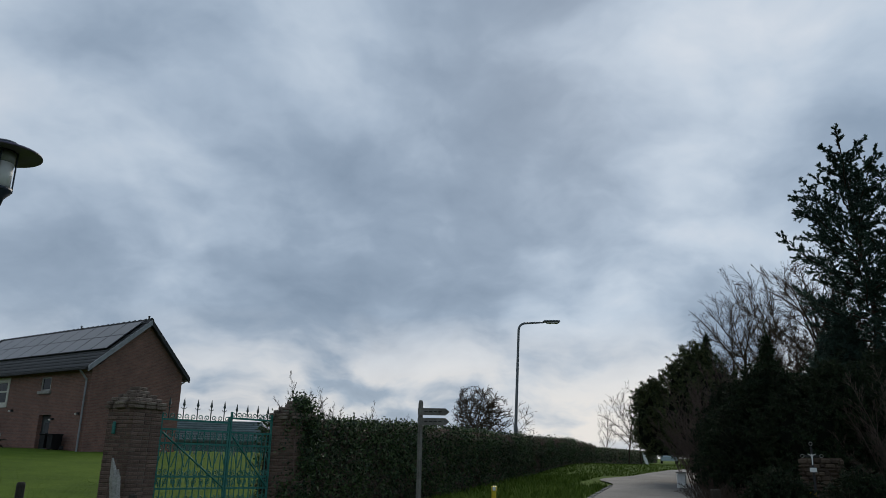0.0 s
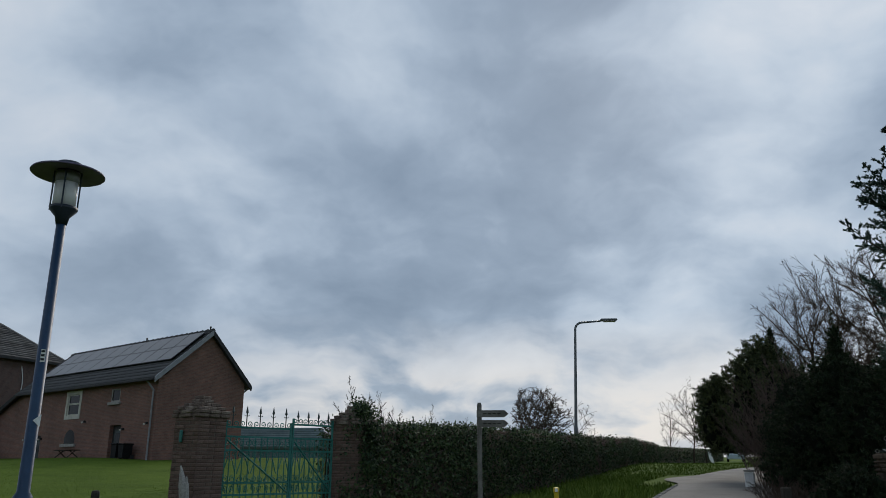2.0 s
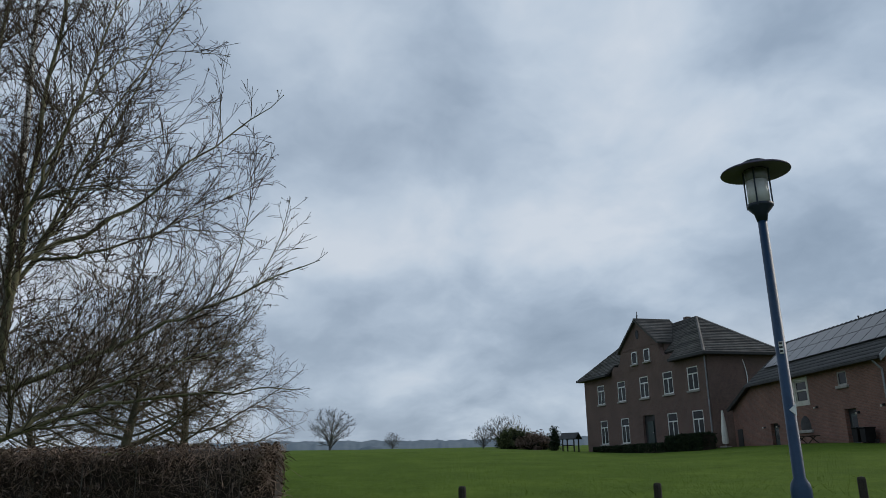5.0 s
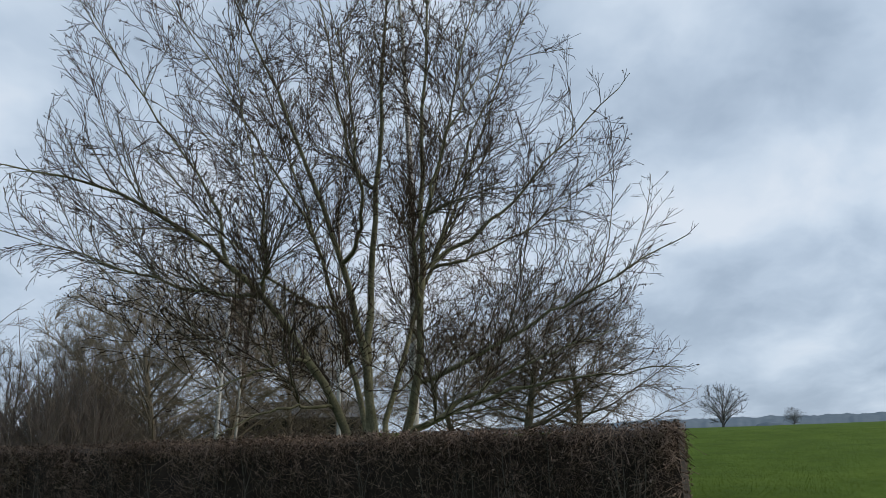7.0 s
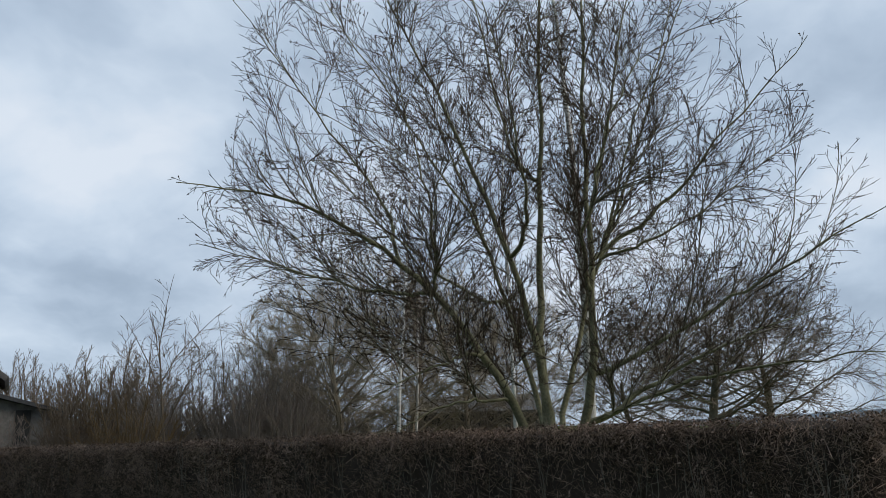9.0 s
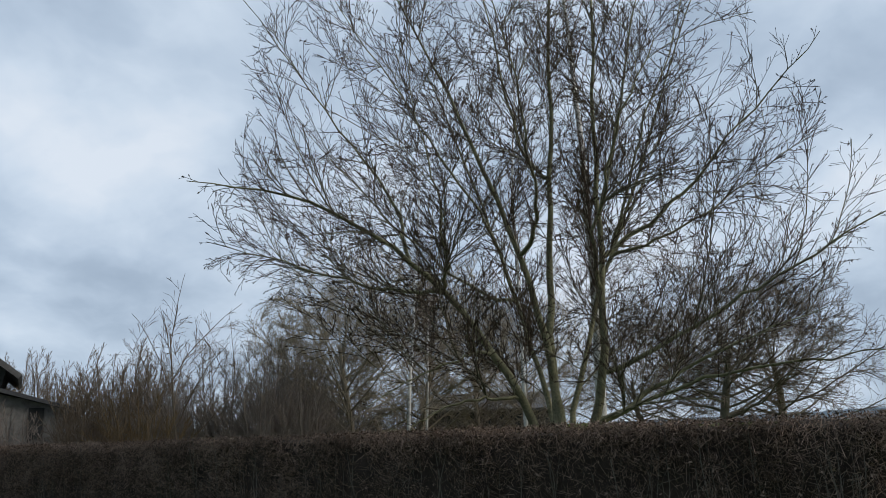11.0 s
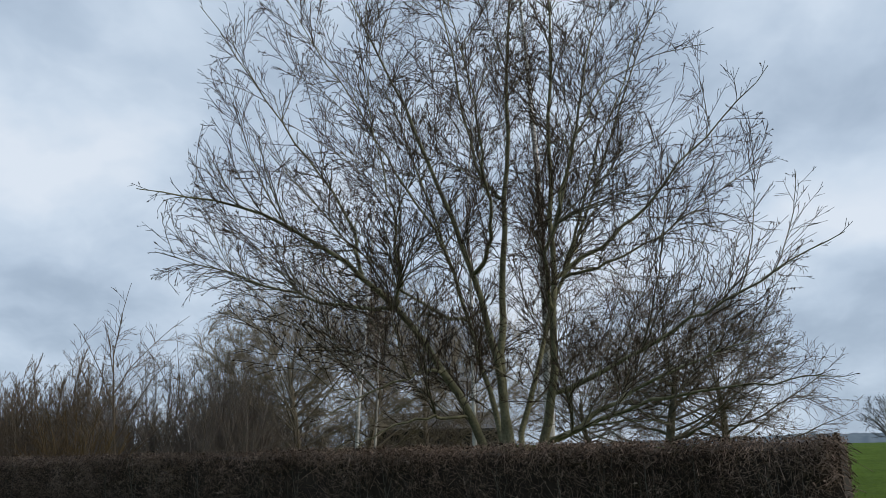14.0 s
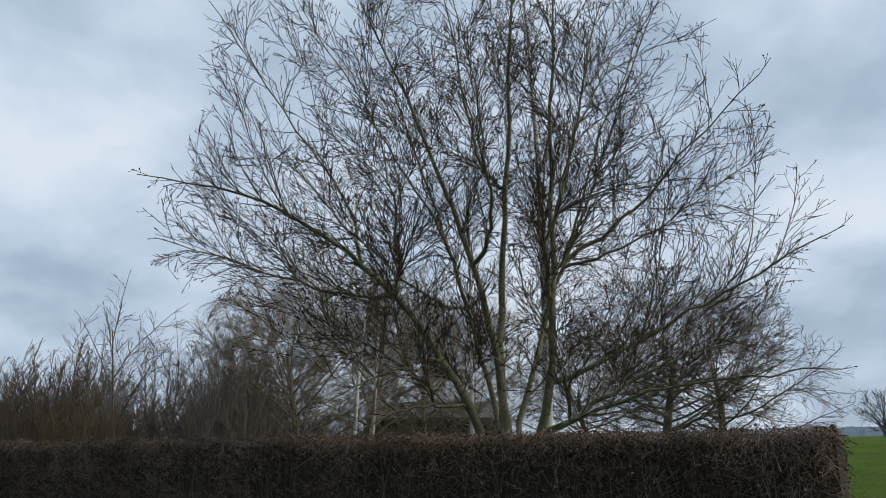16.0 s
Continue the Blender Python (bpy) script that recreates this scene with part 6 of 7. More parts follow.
# ---- evergreens on the right of the lane ----
def conifer_mass(name, az, d, radius, height, n, seed, label, mat, leaf=0.09, z0=0.0, squash=1.0, lean=(0, 0), pointed=0.0, per=26):
    """Evergreen shrub or tree: stems with clumps of small leaves on an uneven shell."""
    rng = np.random.default_rng(seed)
    q = bearing(az, d)
    g = ground_z(q.x, q.y)
    root = thing(name, pose(q.x, q.y, g), label, "shrub" if height < 5 else "tree")
    # added inner body, coloured near-black for the shade deep among the leaves
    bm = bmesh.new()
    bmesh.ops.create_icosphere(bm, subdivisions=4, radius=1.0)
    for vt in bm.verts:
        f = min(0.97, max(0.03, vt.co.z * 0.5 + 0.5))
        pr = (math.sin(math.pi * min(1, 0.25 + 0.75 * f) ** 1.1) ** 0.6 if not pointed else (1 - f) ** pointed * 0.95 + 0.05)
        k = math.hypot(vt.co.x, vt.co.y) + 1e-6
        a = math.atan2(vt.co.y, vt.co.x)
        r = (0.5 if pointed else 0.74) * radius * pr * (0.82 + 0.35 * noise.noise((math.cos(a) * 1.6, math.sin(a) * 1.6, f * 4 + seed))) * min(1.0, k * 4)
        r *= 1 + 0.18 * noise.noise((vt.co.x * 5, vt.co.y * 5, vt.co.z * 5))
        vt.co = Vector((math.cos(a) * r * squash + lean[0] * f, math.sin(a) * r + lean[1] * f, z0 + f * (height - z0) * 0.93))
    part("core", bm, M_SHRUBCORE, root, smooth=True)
    cent = []
    for k in range(n):
        a = rng.uniform(0, 2 * math.pi)
        f = rng.uniform(0.02, 1)
        prof = (math.sin(math.pi * min(1, 0.25 + 0.75 * f) ** 1.1) ** 0.6 if not pointed else (1 - f) ** pointed * 0.95 + 0.05)
        r = radius * prof * (0.82 + 0.35 * noise.noise((math.cos(a) * 1.6, math.sin(a) * 1.6, f * 4 + seed))) * rng.uniform(0.62, 1.06)
        cent.append((math.cos(a) * r * squash + lean[0] * f, math.sin(a) * r + lean[1] * f, z0 + f * (height - z0) * (1 + 0.05 * rng.normal())))
    cent = np.array(cent)
    # short sprays, each a stem with leaves along it, leaning outward and up
    d = cent * np.array([1, 1, 0]) / (np.linalg.norm(cent[:, :2], axis=1)[:, None] + 0.1) + rng.normal(0, 0.5, cent.shape) + np.array([0, 0, 0.5])
    d /= np.linalg.norm(d, axis=1)[:, None]
    ln = leaf * 5.0 * rng.uniform(0.5, 1.5, len(cent))[:, None]
    stem = (np.stack([cent - d * ln * 0.4, cent + d * ln * 0.6], 1), np.tile(np.array([0.006, 0.003]), (len(cent), 1)))
    tubes("branchwork", [stem], M_TWIGDARK, root, "", "stuff")
    tt = rng.uniform(-0.4, 0.65, (len(cent), per))[..., None]
    c = (cent[:, None] + d[:, None] * ln[:, None] * tt).reshape(-1, 3)
    v, f = leaf_cloud(rng, c, 1, (leaf * 0.45,) * 3, leaf, 0.45)
    mesh_object("foliage", raw_mesh("foliage", v, f), mat, root, kind="stuff")
    return root


conifer_mass("laurel_tree", *seen(-18.4, 29.0), 1.75, 4.7, 1500, 71, "olive-green evergreen tree beside the lane", M_LAUREL, 0.06, 0.9)
conifer_mass("laurel_tree", *seen(-16.0, 29.5), 1.25, 3.5, 1000, 77, "olive-green evergreen leaning over the lane", M_LAUREL, 0.06, 0.9, lean=(-0.35, 0))
conifer_mass("yew_shrub", *seen(-22.9, 21.8), 1.95, 3.3, 3000, 72, "broad dark yew shrub beside the wayside cross", M_YEW, 0.05, 0.0)
conifer_mass("yew_shrub", *seen(-27.0, 21.0), 2.1, 3.25, 3000, 78, "dark yew shrub behind the stone wall", M_YEW, 0.05, 0.0)
conifer_mass("yew_shrub", *seen(-31.0, 22.0), 2.5, 3.7, 2800, 73, "broad dark yew shrub at the end of the planting", M_YEW, 0.05, 0.0)
conifer_mass("yew_shrub", *seen(-20.5, 23.5), 1.3, 2.9, 1900, 74, "dark bronze-tinged yew shrub at the lane's edge", M_YEW, 0.05, 0.2)
conifer_mass("cypress", *seen(-23.15, 22.0), 0.36, 4.1, 1000, 75, "narrow dark columnar cypress among the shrubs", M_YEW, 0.045, 0.5)
conifer_mass("cypress", *seen(-19.2, 30), 0.22, 5.2, 400, 76, "slim dark conifer tip above the shrubs", M_YEW, 0.05, 2.5, pointed=0.7)
conifer_mass("fir_tree", *seen(-27.9, 25.5), 1.4, 4.9, 2300, 79, "dark young fir in front of the cedar", M_CEDAR, 0.055, 0.6)


def cedar(az, d, height, seed, boughs, label):
    """boughs: (height on the trunk, sideways reach, reach towards the lane's far side, rise)."""
    rng = np.random.default_rng(seed)
    q = bearing(az, d)
    root = thing("cedar_tree", pose(q.x, q.y, ground_z(q.x, q.y), 0, 0, az), label, "tree")
    lean = np.array([-0.25, 0.0, 0.0])
    tr = (np.array([[0.2, 0, -0.2], [0.1, 0, height * 0.5], lean + [0, 0, height]]), np.array([0.17, 0.075, 0.012]))
    tubes("trunk", [tr], M_TWIGDARK, root)
    for k in range(58):      # the fuller growth all round
        f = 0.16 + 0.80 * k / 58
        a = k * 2.4 + rng.uniform(-0.4, 0.4)
        ln = (1 - f) ** 0.7 * 3.0 * rng.uniform(0.6, 1.1) + 0.2
        boughs = boughs + [(height * f, math.cos(a) * ln, math.sin(a) * ln, ln * (0.15 + 0.75 * f))]
    arms = []
    n = 9
    t = np.linspace(0, 1, n + 1)[:, None]
    for z, sx, sy, up in boughs:
        s = np.array([0.1, 0, 0]) * (1 - z / height) + lean * z / height + np.array([0, 0, z])
        e = s + np.array([sx, sy, up])
        c = (s + e) / 2 + np.array([0, 0, -0.12 * math.hypot(sx, sy)])
        pts = (1 - t) ** 2 * s + 2 * t * (1 - t) * c + t * t * e
        pts[1:] += np.cumsum(rng.normal(0, 0.015, (n, 3)), axis=0)
        arms.append((pts, np.linspace(0.03, 0.006, n + 1)))
    A = (np.array([x[0] for x in arms]), np.array([x[1] for x in arms]))
    tubes("boughwork", [A], M_TWIGDARK, root, "", "stuff")
    one = sprouts(rng, [A], 0.10, 5, 0.34, 0.9, 46, 0.04, 0.03, 0.10, 0.004, 0.5, 0.08)
    two = sprouts(rng, [one], 0.075, 3, 0.42, 0.34, 40, 0.04, 0.02, 0.10, 0.003, 0.5, 0.05)
    V, F, base = [], [], 0
    for (pts, rad), per in ((A, 150), (one, 50), (two, 22)):
        k, m = rad.shape
        tt = rng.uniform(0.05, 1, (k, per)) * (m - 1)
        j = np.minimum(tt.astype(int), m - 2)
        row = np.arange(k)[:, None]
        a, c = pts[row, j], pts[row, j + 1]
        p = (a + (c - a) * (tt - j)[..., None]).reshape(-1, 3)
        dr = (c - a).reshape(-1, 3)
        dr /= np.linalg.norm(dr, axis=1)[:, None] + 1e-9
        k = len(p)
        side = np.cross(dr, rng.normal(0, 1, (k, 3)))
        side /= np.linalg.norm(side, axis=1)[:, None] + 1e-9
        l = (0.078 * rng.uniform(0.5, 1.4, k))[:, None]
        tip = p + (dr * 0.82 + side * 0.55) * l
        w = np.cross(dr, side) * 0.013
        V.append(np.stack([p - w * 0.5, (p + tip) / 2 + w, tip, (p + tip) / 2 - w], 1).reshape(-1, 3))
        F.append(np.arange(4 * k).reshape(k, 4) + base)
        base += 4 * k
    mesh_object("foliage", raw_mesh("foliage", np.concatenate(V), np.concatenate(F)), M_CEDAR, root, kind="stuff")


# sideways is negative to the left as seen from the lane
cedar(*seen(-29.8, 25), 11.0, 81, [(5.9, -2.1, -0.3, 1.9), (6.6, -1.75, 0.2, 2.5), (7.2, -1.35, 0.3, 2.45), (7.0, -1.5, -0.5, 2.0), (8.0, 0.9, 0.2, 2.3), (7.2, 1.2, -0.3, 2.2), (9.0, -0.2, 0.3, 1.4), (8.6, 0.3, 0.2, 1.6), (5.0, -1.7, 0.6, 1.2)],
      "tall dark blue-green cedar with upswept feathery boughs")
cedar(*seen(-33.2, 25), 9.8, 88, [(5.0, -1.6, 0.3, 1.6), (6.0, -1.4, -0.4, 1.8)], "dark blue-green cedar crowding its taller neighbour")
bt = bare_tree("bare_tree", 8.9, 3.0, 16, 82, "dark leafless tree rising behind the evergreens", M_TWIGDARK, M_TWIGDARK, fork=0.2, rmin=0.0072, trunk_r=0.15, lift=0.02, angle=34, top=0.7, counts=(130, 1300), dense=1.1)
plant(bt, [(*seen(-25.4, 31), 0, 1.0), (*seen(-21.9, 32), 100, 0.84), (*seen(-28.5, 32), 210, 0.9)])
rs = shrub("brown_shrub", 3.9, 2.2, 26, 83, "tangled leafless brown shrub among the evergreens", M_TWIGRUSSET, 0.005, 1.2)
plant(rs, [(*seen(-20.9, 23.5), 0, 0.92), (*seen(-21.6, 25.5), 60, 1.15), (*seen(-31.5, 19.8), 100, 0.85), (*seen(-18.9, 26.0), 30, 0.95), (*seen(-30.0, 20.2), 10, 0.7), (*seen(-19.6, 24.0), 200, 0.8)])
lb = shrub("bramble", 0.9, 1.2, 36, 84, "low tangle of dry brown bramble stems", M_TWIGBROWN, 0.004, 0.7, 0.2)
plant(lb, [(*seen(-18.6, 20.5), 0, 0.8), (*seen(-20.1, 18.8), 50, 0.75), (*seen(-21.2, 18.4), 10, 0.65)])
conifer_mass("box_bush", *seen(-23.0, 15.4), 0.75, 1.02, 700, 85, "low rounded dark box bush", M_YEW, 0.035, 0.0)
conifer_mass("box_bush", *seen(-27.8, 15.4), 0.75, 1.06, 700, 86, "low rounded green bush beside the cross", M_YEW, 0.035, 0.0)

# ---- wayside cross ----
cp = bearing(*seen(-25.28, 16.4))
cg = drop(cp.x, cp.y)
cross = thing("wayside_cross", pose(cp.x, cp.y, cg, 0, 0, -25), "slim black iron wayside cross with white ornaments", "cross")
CT = 1.6 + 16.4 * math.tan(radians(2.0)) - cg
part("post", boxed(-0.022, 0.022, -0.018, 0.018, 0, CT - 0.1, bevel=0.005), M_DARK, cross)
part("plinth", boxed(-0.2, 0.2, -0.15, 0.15, -0.1, 0.62, bevel=0.03), M_STONE, cross, "rough ochre stone plinth")
part("crossbar", boxed(-0.13, 0.13, -0.014, 0.014, CT - 0.285, CT - 0.255, bevel=0.004), M_DARK, cross)
for x, z, r in ((-0.155, CT - 0.265, 90), (0.155, CT - 0.265, -90), (0.0, CT - 0.05, 0)):
    bm = bmesh.new()
    pts2 = [(0.0, -0.055), (0.05, 0.0), (0.04, 0.04), (0.0, 0.075), (-0.04, 0.04), (-0.05, 0.0)]
    for a, b in zip(pts2, pts2[1:] + pts2[:1]):
        rod(bm, (a[0] * 0.62, 0, a[1] * 0.62), (b[0] * 0.62, 0, b[1] * 0.62), 0.0045, sides=5)
    o = part("end_ornament", bm, M_SILL, cross, "open white leaf-shaped ornament")
    o.matrix_parent_inverse = Matrix.Translation((x, 0, z)) @ Matrix.Rotation(radians(-r), 4, "Y")
part("name_plate", boxed(-0.06, 0.06, -0.045, -0.028, CT - 0.56, CT - 0.48, bevel=0.004), M_WHITE, cross, "small white plate")
bm = bmesh.new()
rod(bm, (0, -0.04, CT - 0.43), (0, -0.045, CT - 0.265), 0.007, 0.014, 8)
rod(bm, (0, -0.045, CT - 0.265), (-0.075, -0.045, CT - 0.225), 0.008, 0.005, 6)
rod(bm, (0, -0.045, CT - 0.265), (0.075, -0.045, CT - 0.225), 0.008, 0.005, 6)
bmesh.ops.create_uvsphere(bm, u_segments=8, v_segments=6, radius=0.014, matrix=Matrix.Translation((0, -0.05, CT - 0.238)))
fm = bpy.data.meshes.new("statue")
bm.to_mesh(fm)
bm.free()
fm.materials.append(M_WHITE)
fig = new("crucifix_statue", fm)
fig.matrix_world = pose(cp.x, cp.y, cg, 0, 0, -25)
tagged(fig, "small plain white cast statue on the iron cross", "statue")
bpt = bearing(*seen(-25.75, 17.0))
bg_ = drop(bpt.x, bpt.y)
swall = thing("stone_wall", pose(bpt.x, bpt.y, bg_, 0, 0, -26), "low rough ochre stone wall behind the cross", "wall")
WT = 1.6 + 17 * math.tan(radians(1.1)) - bg_
part("backing", boxed(-0.35, 0.38, 0.04, 0.3, -0.1, WT - 0.04), M_STONE, swall)
rs_ = random.Random(5)
z = -0.05
while z < WT - 0.06:
    h = rs_.uniform(0.055, 0.11)
    x = -0.39 - rs_.uniform(0.0, 0.02)
    while x < 0.38:
        w = rs_.uniform(0.08, 0.2)
        part("stone", boxed(x, min(x + w - 0.008, 0.41), -rs_.uniform(0.0, 0.035), 0.2, z + rs_.uniform(-0.018, 0.018), min(z + h - 0.006 + rs_.uniform(-0.02, 0.02), WT + 0.02), bevel=0.02), M_STONE, swall)
        x += w
    z += h

# white box and stone post at the lane's edge
wp = bearing(*seen(-16.85, 26.0))
wb = thing("white_box", pose(wp.x, wp.y, drop(wp.x, wp.y), 0, 0, -20), "worn white plastic box at the lane's edge", "box")
part("body", boxed(-0.12, 0.16, -0.2, 0.2, 0.0, 0.5, bevel=0.03), M_WHITE, wb)
part("lid", boxed(-0.15, 0.19, -0.23, 0.23, 0.503, 0.55, bevel=0.015), M_SILL, wb)
wp = bearing(*seen(-19.04, 17.5))
kp = thing("stone_post", pose(wp.x, wp.y, drop(wp.x, wp.y), 0, 0, 10), "short grey stone post among dry stems", "post")
part("shaft", boxed(-0.09, 0.09, -0.07, 0.07, -0.1, 0.60, bevel=0.02), M_POST, kp)
# yellow flowers at the cross
fp = bearing(*seen(-25.1, 15.9))
fl = thing("flower_pot", pose(fp.x, fp.y, drop(fp.x, fp.y)), "small pot of yellow spring flowers", "flower pot")
part("pot", lathe([(0.0, 0.0), (0.1, 0.0), (0.15, 0.5), (0.0, 0.5)], 12), M_DARK, fl)
v, f = leaf_cloud(np.random.default_rng(3), [(0, 0, 0.6)], 60, (0.09, 0.09, 0.05), 0.03, 0.8)
mesh_object("blooms", raw_mesh("blooms", v, f), M_YELLOW, fl, kind="stuff")

# ---- far end of the lane ----
wp = polar(-14.75, 70)
wpz = drop(wp.x, wp.y)
wpst = thing("white_board", pose(wp.x, wp.y, wpz, 0, 0, 10), "white marker board leaning at the far verge", "board")
ZT = 1.6 + 70 * math.tan(radians(1.15)) - wpz
part("panel", prism([(-0.2, ZT), (0.0, ZT - 0.05), (0.28, 0.1), (0.1, 0.0), (-0.12, 0.4)], -0.03, 0.03), M_WHITE, wpst)
cpz = polar(-16.4, 92)
car = thing("parked_car", pose(cpz.x, cpz.y, drop(cpz.x, cpz.y) + 0.0, 0, 0, 75), "pale blue car parked at the far end of the lane", "car")
part("body", prism([(-2.0, 0.3), (2.0, 0.3), (2.05, 0.75), (1.7, 0.9), (1.0, 0.95), (0.5, 1.4), (-1.2, 1.45), (-1.9, 1.0), (-2.05, 0.7)], -0.85, 0.85), M_CARBODY, car)
part("window", prism([(0.85, 0.97), (0.45, 1.34), (-1.15, 1.38), (-1.65, 1.02)], -0.865, 0.865), M_PANE, car)
for x in (-1.3, 1.3):
    for y in (-0.8, 0.8):
        wh = new("wheel")
        wh.parent = car
        part("tyre", rod(bmesh.new(), (x, y - 0.1, 0.32), (x, y + 0.1, 0.32), 0.32, sides=18), M_BIN, wh)
        part("rim", rod(bmesh.new(), (x, y - 0.11, 0.32), (x, y + 0.11, 0.32), 0.18, sides=12), M_ZINC, wh)

# ---- far things at the meadow's edge ----
wp = bearing(45.7, 74)
well = thing("roofed_well", pose(wp.x, wp.y, drop(wp.x, wp.y), 0, 0, 15) @ Matrix.Diagonal((0.6, 0.6, 0.7, 1)), "small dark timber shelter with a pitched roof", "shelter")
for x in (-1.0, 1.0):
    for y in (-0.7, 0.7):
        part("post", boxed(x - 0.08, x + 0.08, y - 0.08, y + 0.08, -0.1, 1.8), M_POST, well)
part("roof", slab([(-1.5, -1.1, 1.65), (1.5, -1.1, 1.65), (1.5, 0, 2.45), (-1.5, 0, 2.45)], 0.1), M_TILE_D, well)
part("roof", slab([(1.5, 1.1, 1.65), (-1.5, 1.1, 1.65), (-1.5, 0, 2.45), (1.5, 0, 2.45)], 0.1), M_TILE_D, well)
part("railing", boxed(-1.0, 1.0, -0.74, -0.66, 0.7, 0.85), M_POST, well)
conifer_mass("garden_bush", 49.7, 90, 2.0, 2.0, 320, 91, "rounded dark green and brown garden bush at the meadow's edge", M_LAUREL, 0.2, 0.0, squash=1.3, per=14)
conifer_mass("garden_bush", 48.2, 86, 1.7, 1.4, 220, 92, "low rust-brown garden bush at the meadow's edge", M_TWIGRED, 0.2, 0.0, squash=1.5, per=14)
conifer_mass("small_conifer", 46.8, 80, 0.6, 2.0, 120, 93, "small pointed dark conifer beside the shelter", M_YEW, 0.15, 0.0, pointed=0.8, per=14)
gs = shrub("garden_shrub", 3.6, 2.2, 26, 94, "upright leafless pale shrub at the meadow's edge", M_TWIG, 0.013)
plant(gs, [(49.8, 92, 0, 1.05)])


def wooded(name, az0, az1, d0, d1, height, lump, label):
    """Unbroken canopy of a distant wood: a lumpy sheet over the slope, with sides to the ground."""
    na, nd = int((az1 - az0) / 0.12) + 2, 9
    verts, faces = [], []
    for i in range(na):
        az = az0 + (az1 - az0) * i / (na - 1)
        for j in range(nd):
            q = bearing(az, d0 + (d1 - d0) * j / (nd - 1))
            edge = min(1.0, 3.0 * min(i, na - 1 - i) / na + 0.15)
            h = height * edge * (1 + 0.45 * noise.noise((q.x / lump, q.y / lump, 1.0)) + 0.25 * noise.noise((q.x / lump * 2.7, q.y / lump * 2.7, 4.0)))
            verts.append((q.x, q.y, ground_z(q.x, q.y) + (h if 0 < j < nd - 1 else -1.0)))
    for i in range(na - 1):
        for j in range(nd - 1):
            a = i * nd + j
            faces.append((a, a + 1, a + nd + 1, a + nd))
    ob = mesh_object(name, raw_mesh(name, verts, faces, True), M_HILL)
    tagged(ob, label, "woodland", kind="stuff")


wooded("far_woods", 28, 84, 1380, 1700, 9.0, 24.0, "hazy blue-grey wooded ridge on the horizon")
wooded("far_copse", 58.2, 62.0, 385, 425, 8.5, 16.0, "hazy blue-grey copse in the valley")

# ---- shed beyond the hedge ----
sp = bearing(125, 24)
sg = drop(sp.x, sp.y)
sd = thing("timber_shed", pose(sp.x, sp.y, sg, 0, 0, 125), "dark weathered timber shed with a lean-to roof", "shed")
part("wall", prism([(-3.5, 0), (1.0, 0), (1.0, 2.85 - sg), (-0.7, 3.25 - sg), (-3.5, 3.25 - sg)], 0, 4), M_OAK, sd)
part("gable", prism([(-3.5, 3.252 - sg), (-0.62, 3.252 - sg), (-0.5, 3.85 - sg), (-2.0, 5.0 - sg), (-3.5, 3.85 - sg)], 0.1, 3.9), M_SHED, sd)
part("lean_roof", slab([(1.35, -0.35, 2.82 - sg), (1.35, 4.2, 2.82 - sg), (-0.75, 4.2, 3.4 - sg), (-0.75, -0.35, 3.4 - sg)], 0.1), M_TILE_D, sd)
part("lean_eaves", boxed(-3.5, -0.75, -0.35, -0.02, 3.28 - sg, 3.42 - sg), M_TILE_D, sd)
part("roof", slab([(-0.1, -0.3, 3.72 - sg), (-0.1, 4.2, 3.72 - sg), (-2.0, 4.2, 5.15 - sg), (-2.0, -0.3, 5.15 - sg)], 0.14), M_TILE, sd)
part("roof", slab([(-3.9, -0.3, 3.72 - sg), (-3.9, 4.2, 3.72 - sg), (-2.0, 4.2, 5.15 - sg), (-2.0, -0.3, 5.15 - sg)], 0.14), M_TILE, sd)
for k in range(11):
    part("board", boxed(-3.45 + 0.4 * k, -3.08 + 0.4 * k, -0.03, -0.002, 0.1, min(3.1, 2.85) - sg), M_OAK if k % 3 else M_SHED, sd)


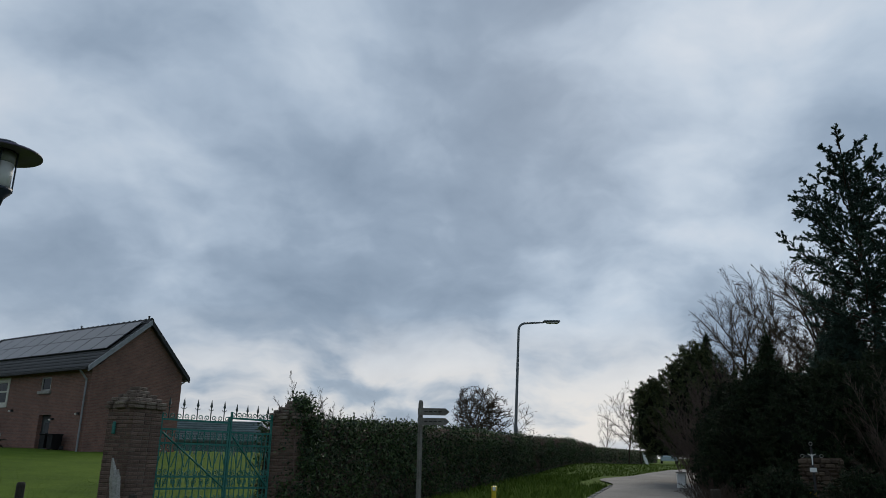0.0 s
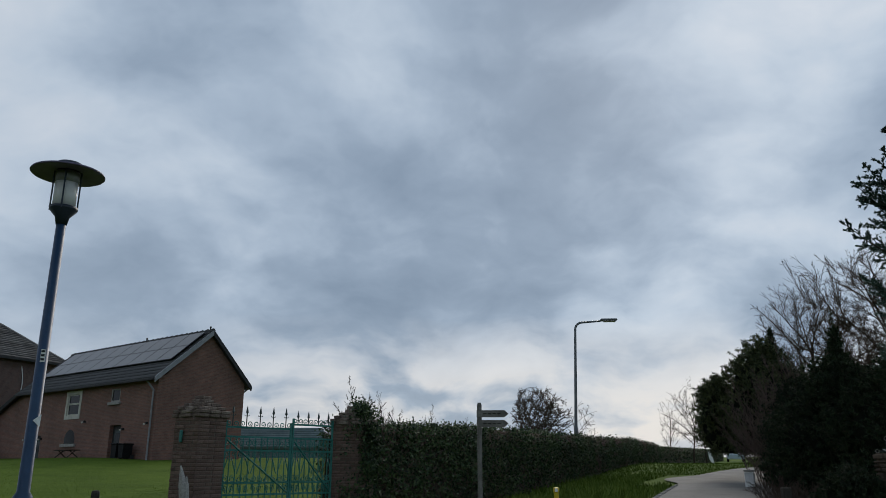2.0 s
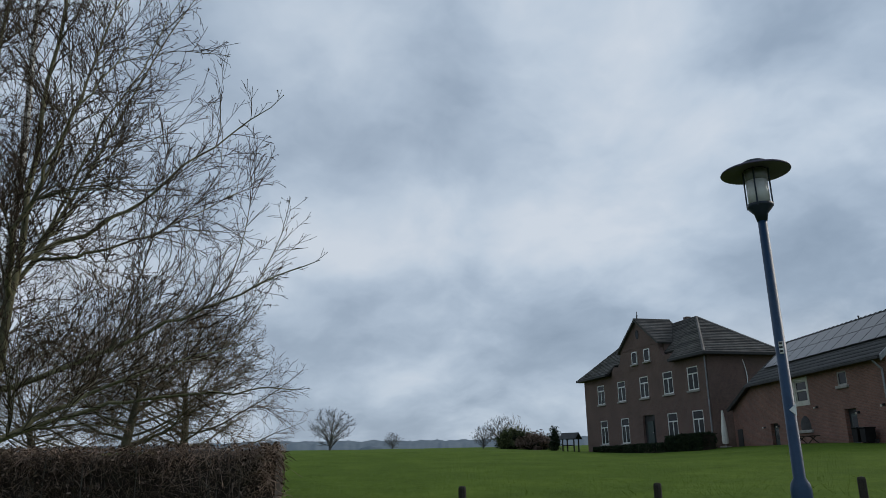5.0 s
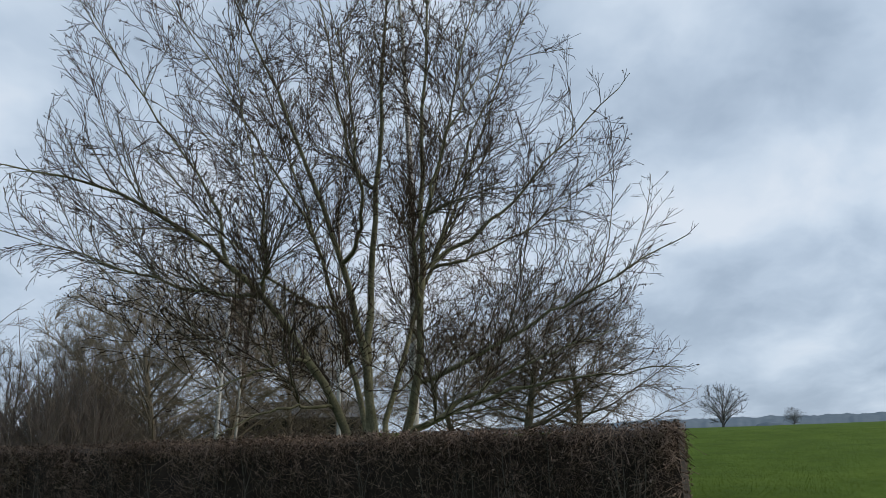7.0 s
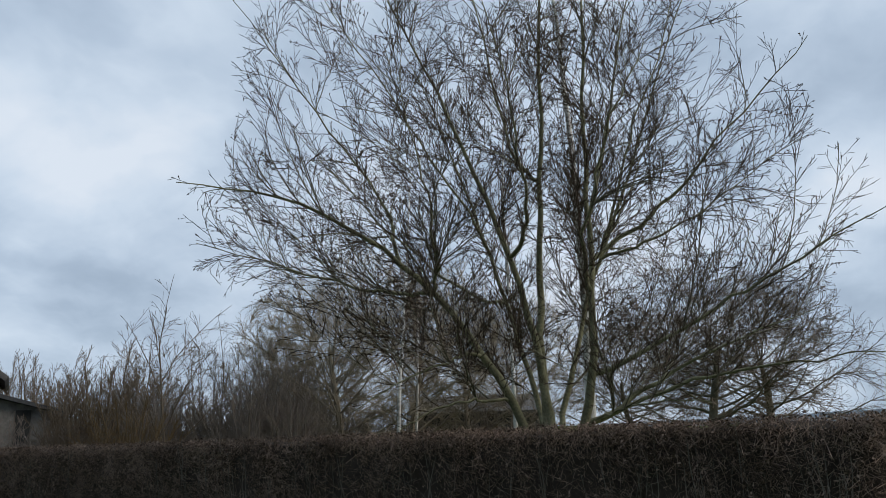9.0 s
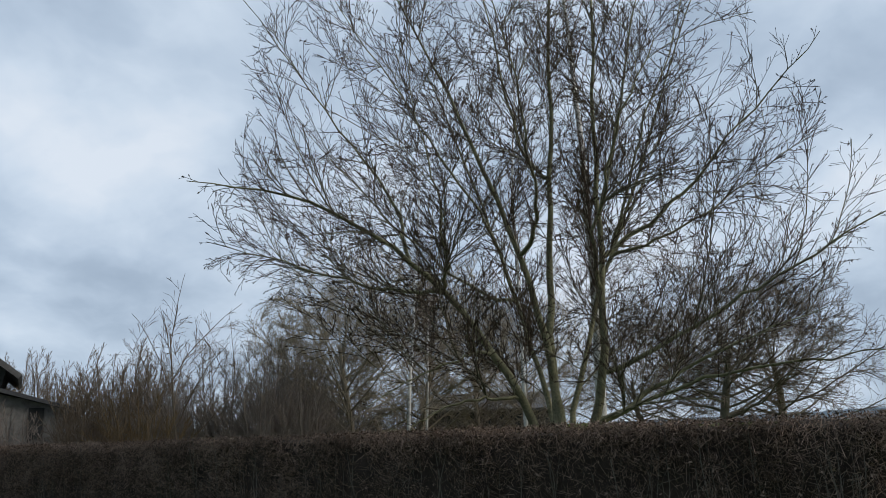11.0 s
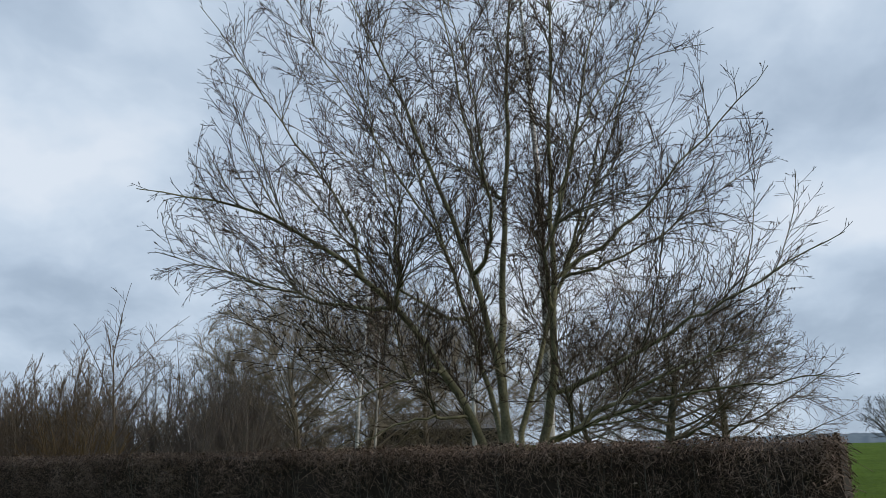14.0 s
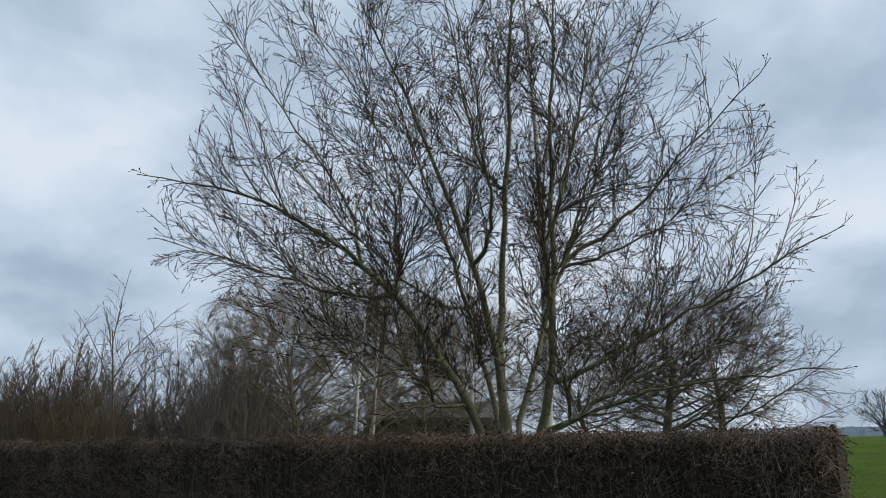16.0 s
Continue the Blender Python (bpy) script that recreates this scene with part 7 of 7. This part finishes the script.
fs_p = bearing(93.2, 31)
fsg = drop(fs_p.x, fs_p.y)
fsh = thing("low_grey_shed", pose(fs_p.x, fs_p.y, fsg, 0, 0, 93), "low dark grey shed half hidden behind the thicket", "shed")
part("wall", boxed(-2.6, 2.6, 0, 4, -0.3, 2.85 - fsg), M_SHED, fsh)
part("roof", slab([(-2.8, -0.3, 2.85 - fsg), (2.8, -0.3, 2.85 - fsg), (2.8, 4.3, 3.75 - fsg), (-2.8, 4.3, 3.75 - fsg)], 0.12), M_TILE, fsh)

# ---- grass ----
def grass(name, n, sample, size, label, fade=1.0, lie=0.45):
    rng = np.random.default_rng(99)
    p = np.array([sample(rng) for _ in range(n)])
    z = np.array([ground_z(a, b) for a, b in p])
    c = np.column_stack([p, z])
    a = rng.uniform(0, 2 * np.pi, n)
    w = np.stack([np.cos(a), np.sin(a), 0 * a], 1) * (size * 0.10 * rng.uniform(0.6, 1.6, n))[:, None]
    h = size * rng.uniform(0.4, 1.2, n) * np.where(p[:, 1] > 30, fade, 1.0)
    bend = rng.normal(0, lie, (n, 2)) * h[:, None]
    tip = c + np.column_stack([bend, h])
    v = np.stack([c - w, c + w, tip], 1).reshape(-1, 3)
    f = np.arange(3 * n).reshape(n, 3)
    ob = mesh_object(name, raw_mesh(name, v, f), M_BLADE)
    tagged(ob, label, "grass", kind="stuff")


def in_meadow(rng):
    while True:
        az, d = rng.uniform(11, 70), 8.5 * (5.2 ** rng.uniform(0, 1))
        q = polar(az, d)
        if d * math.cos(radians(49 - az)) > 9.6:
            return q.x, q.y


def in_verge(rng):
    y = rng.uniform(13, 62)
    a, b = hedge_line(y) + 0.3, (lane_at(y) - 1.75 if y < 26 or y > 31.5 else lane_at(y) - 3.0)
    if y < 16:
        b = min(b, 1.0)
    return rng.uniform(a, b), y


grass("meadow_grass", 80000, in_meadow, 0.042, "short green meadow grass blades", lie=1.3)
grass("verge_grass", 26000, in_verge, 0.2, "longer green verge grass along the lane", 0.4)
# kerb stones at the bend of the verge
ks0 = None
for k in range(14):
    y = 19.0 + 0.52 * k
    x = lane_at(y) - 1.62
    m = pose(x, y, ground_z(x, y) + 0.02, 0, 0, -18 + 2 * math.sin(k * 5))
    if ks0 is None:
        ks0 = part("kerb_stone", boxed(-0.05, 0.05, -0.22, 0.22, -0.1, 0.06, bevel=0.015), M_KERB)
        tagged(ks0, "pale worn kerb stone edging the lane", "kerb stone", "kerb stones")
        ks0.matrix_world = m
    else:
        copy_thing(ks0, m)
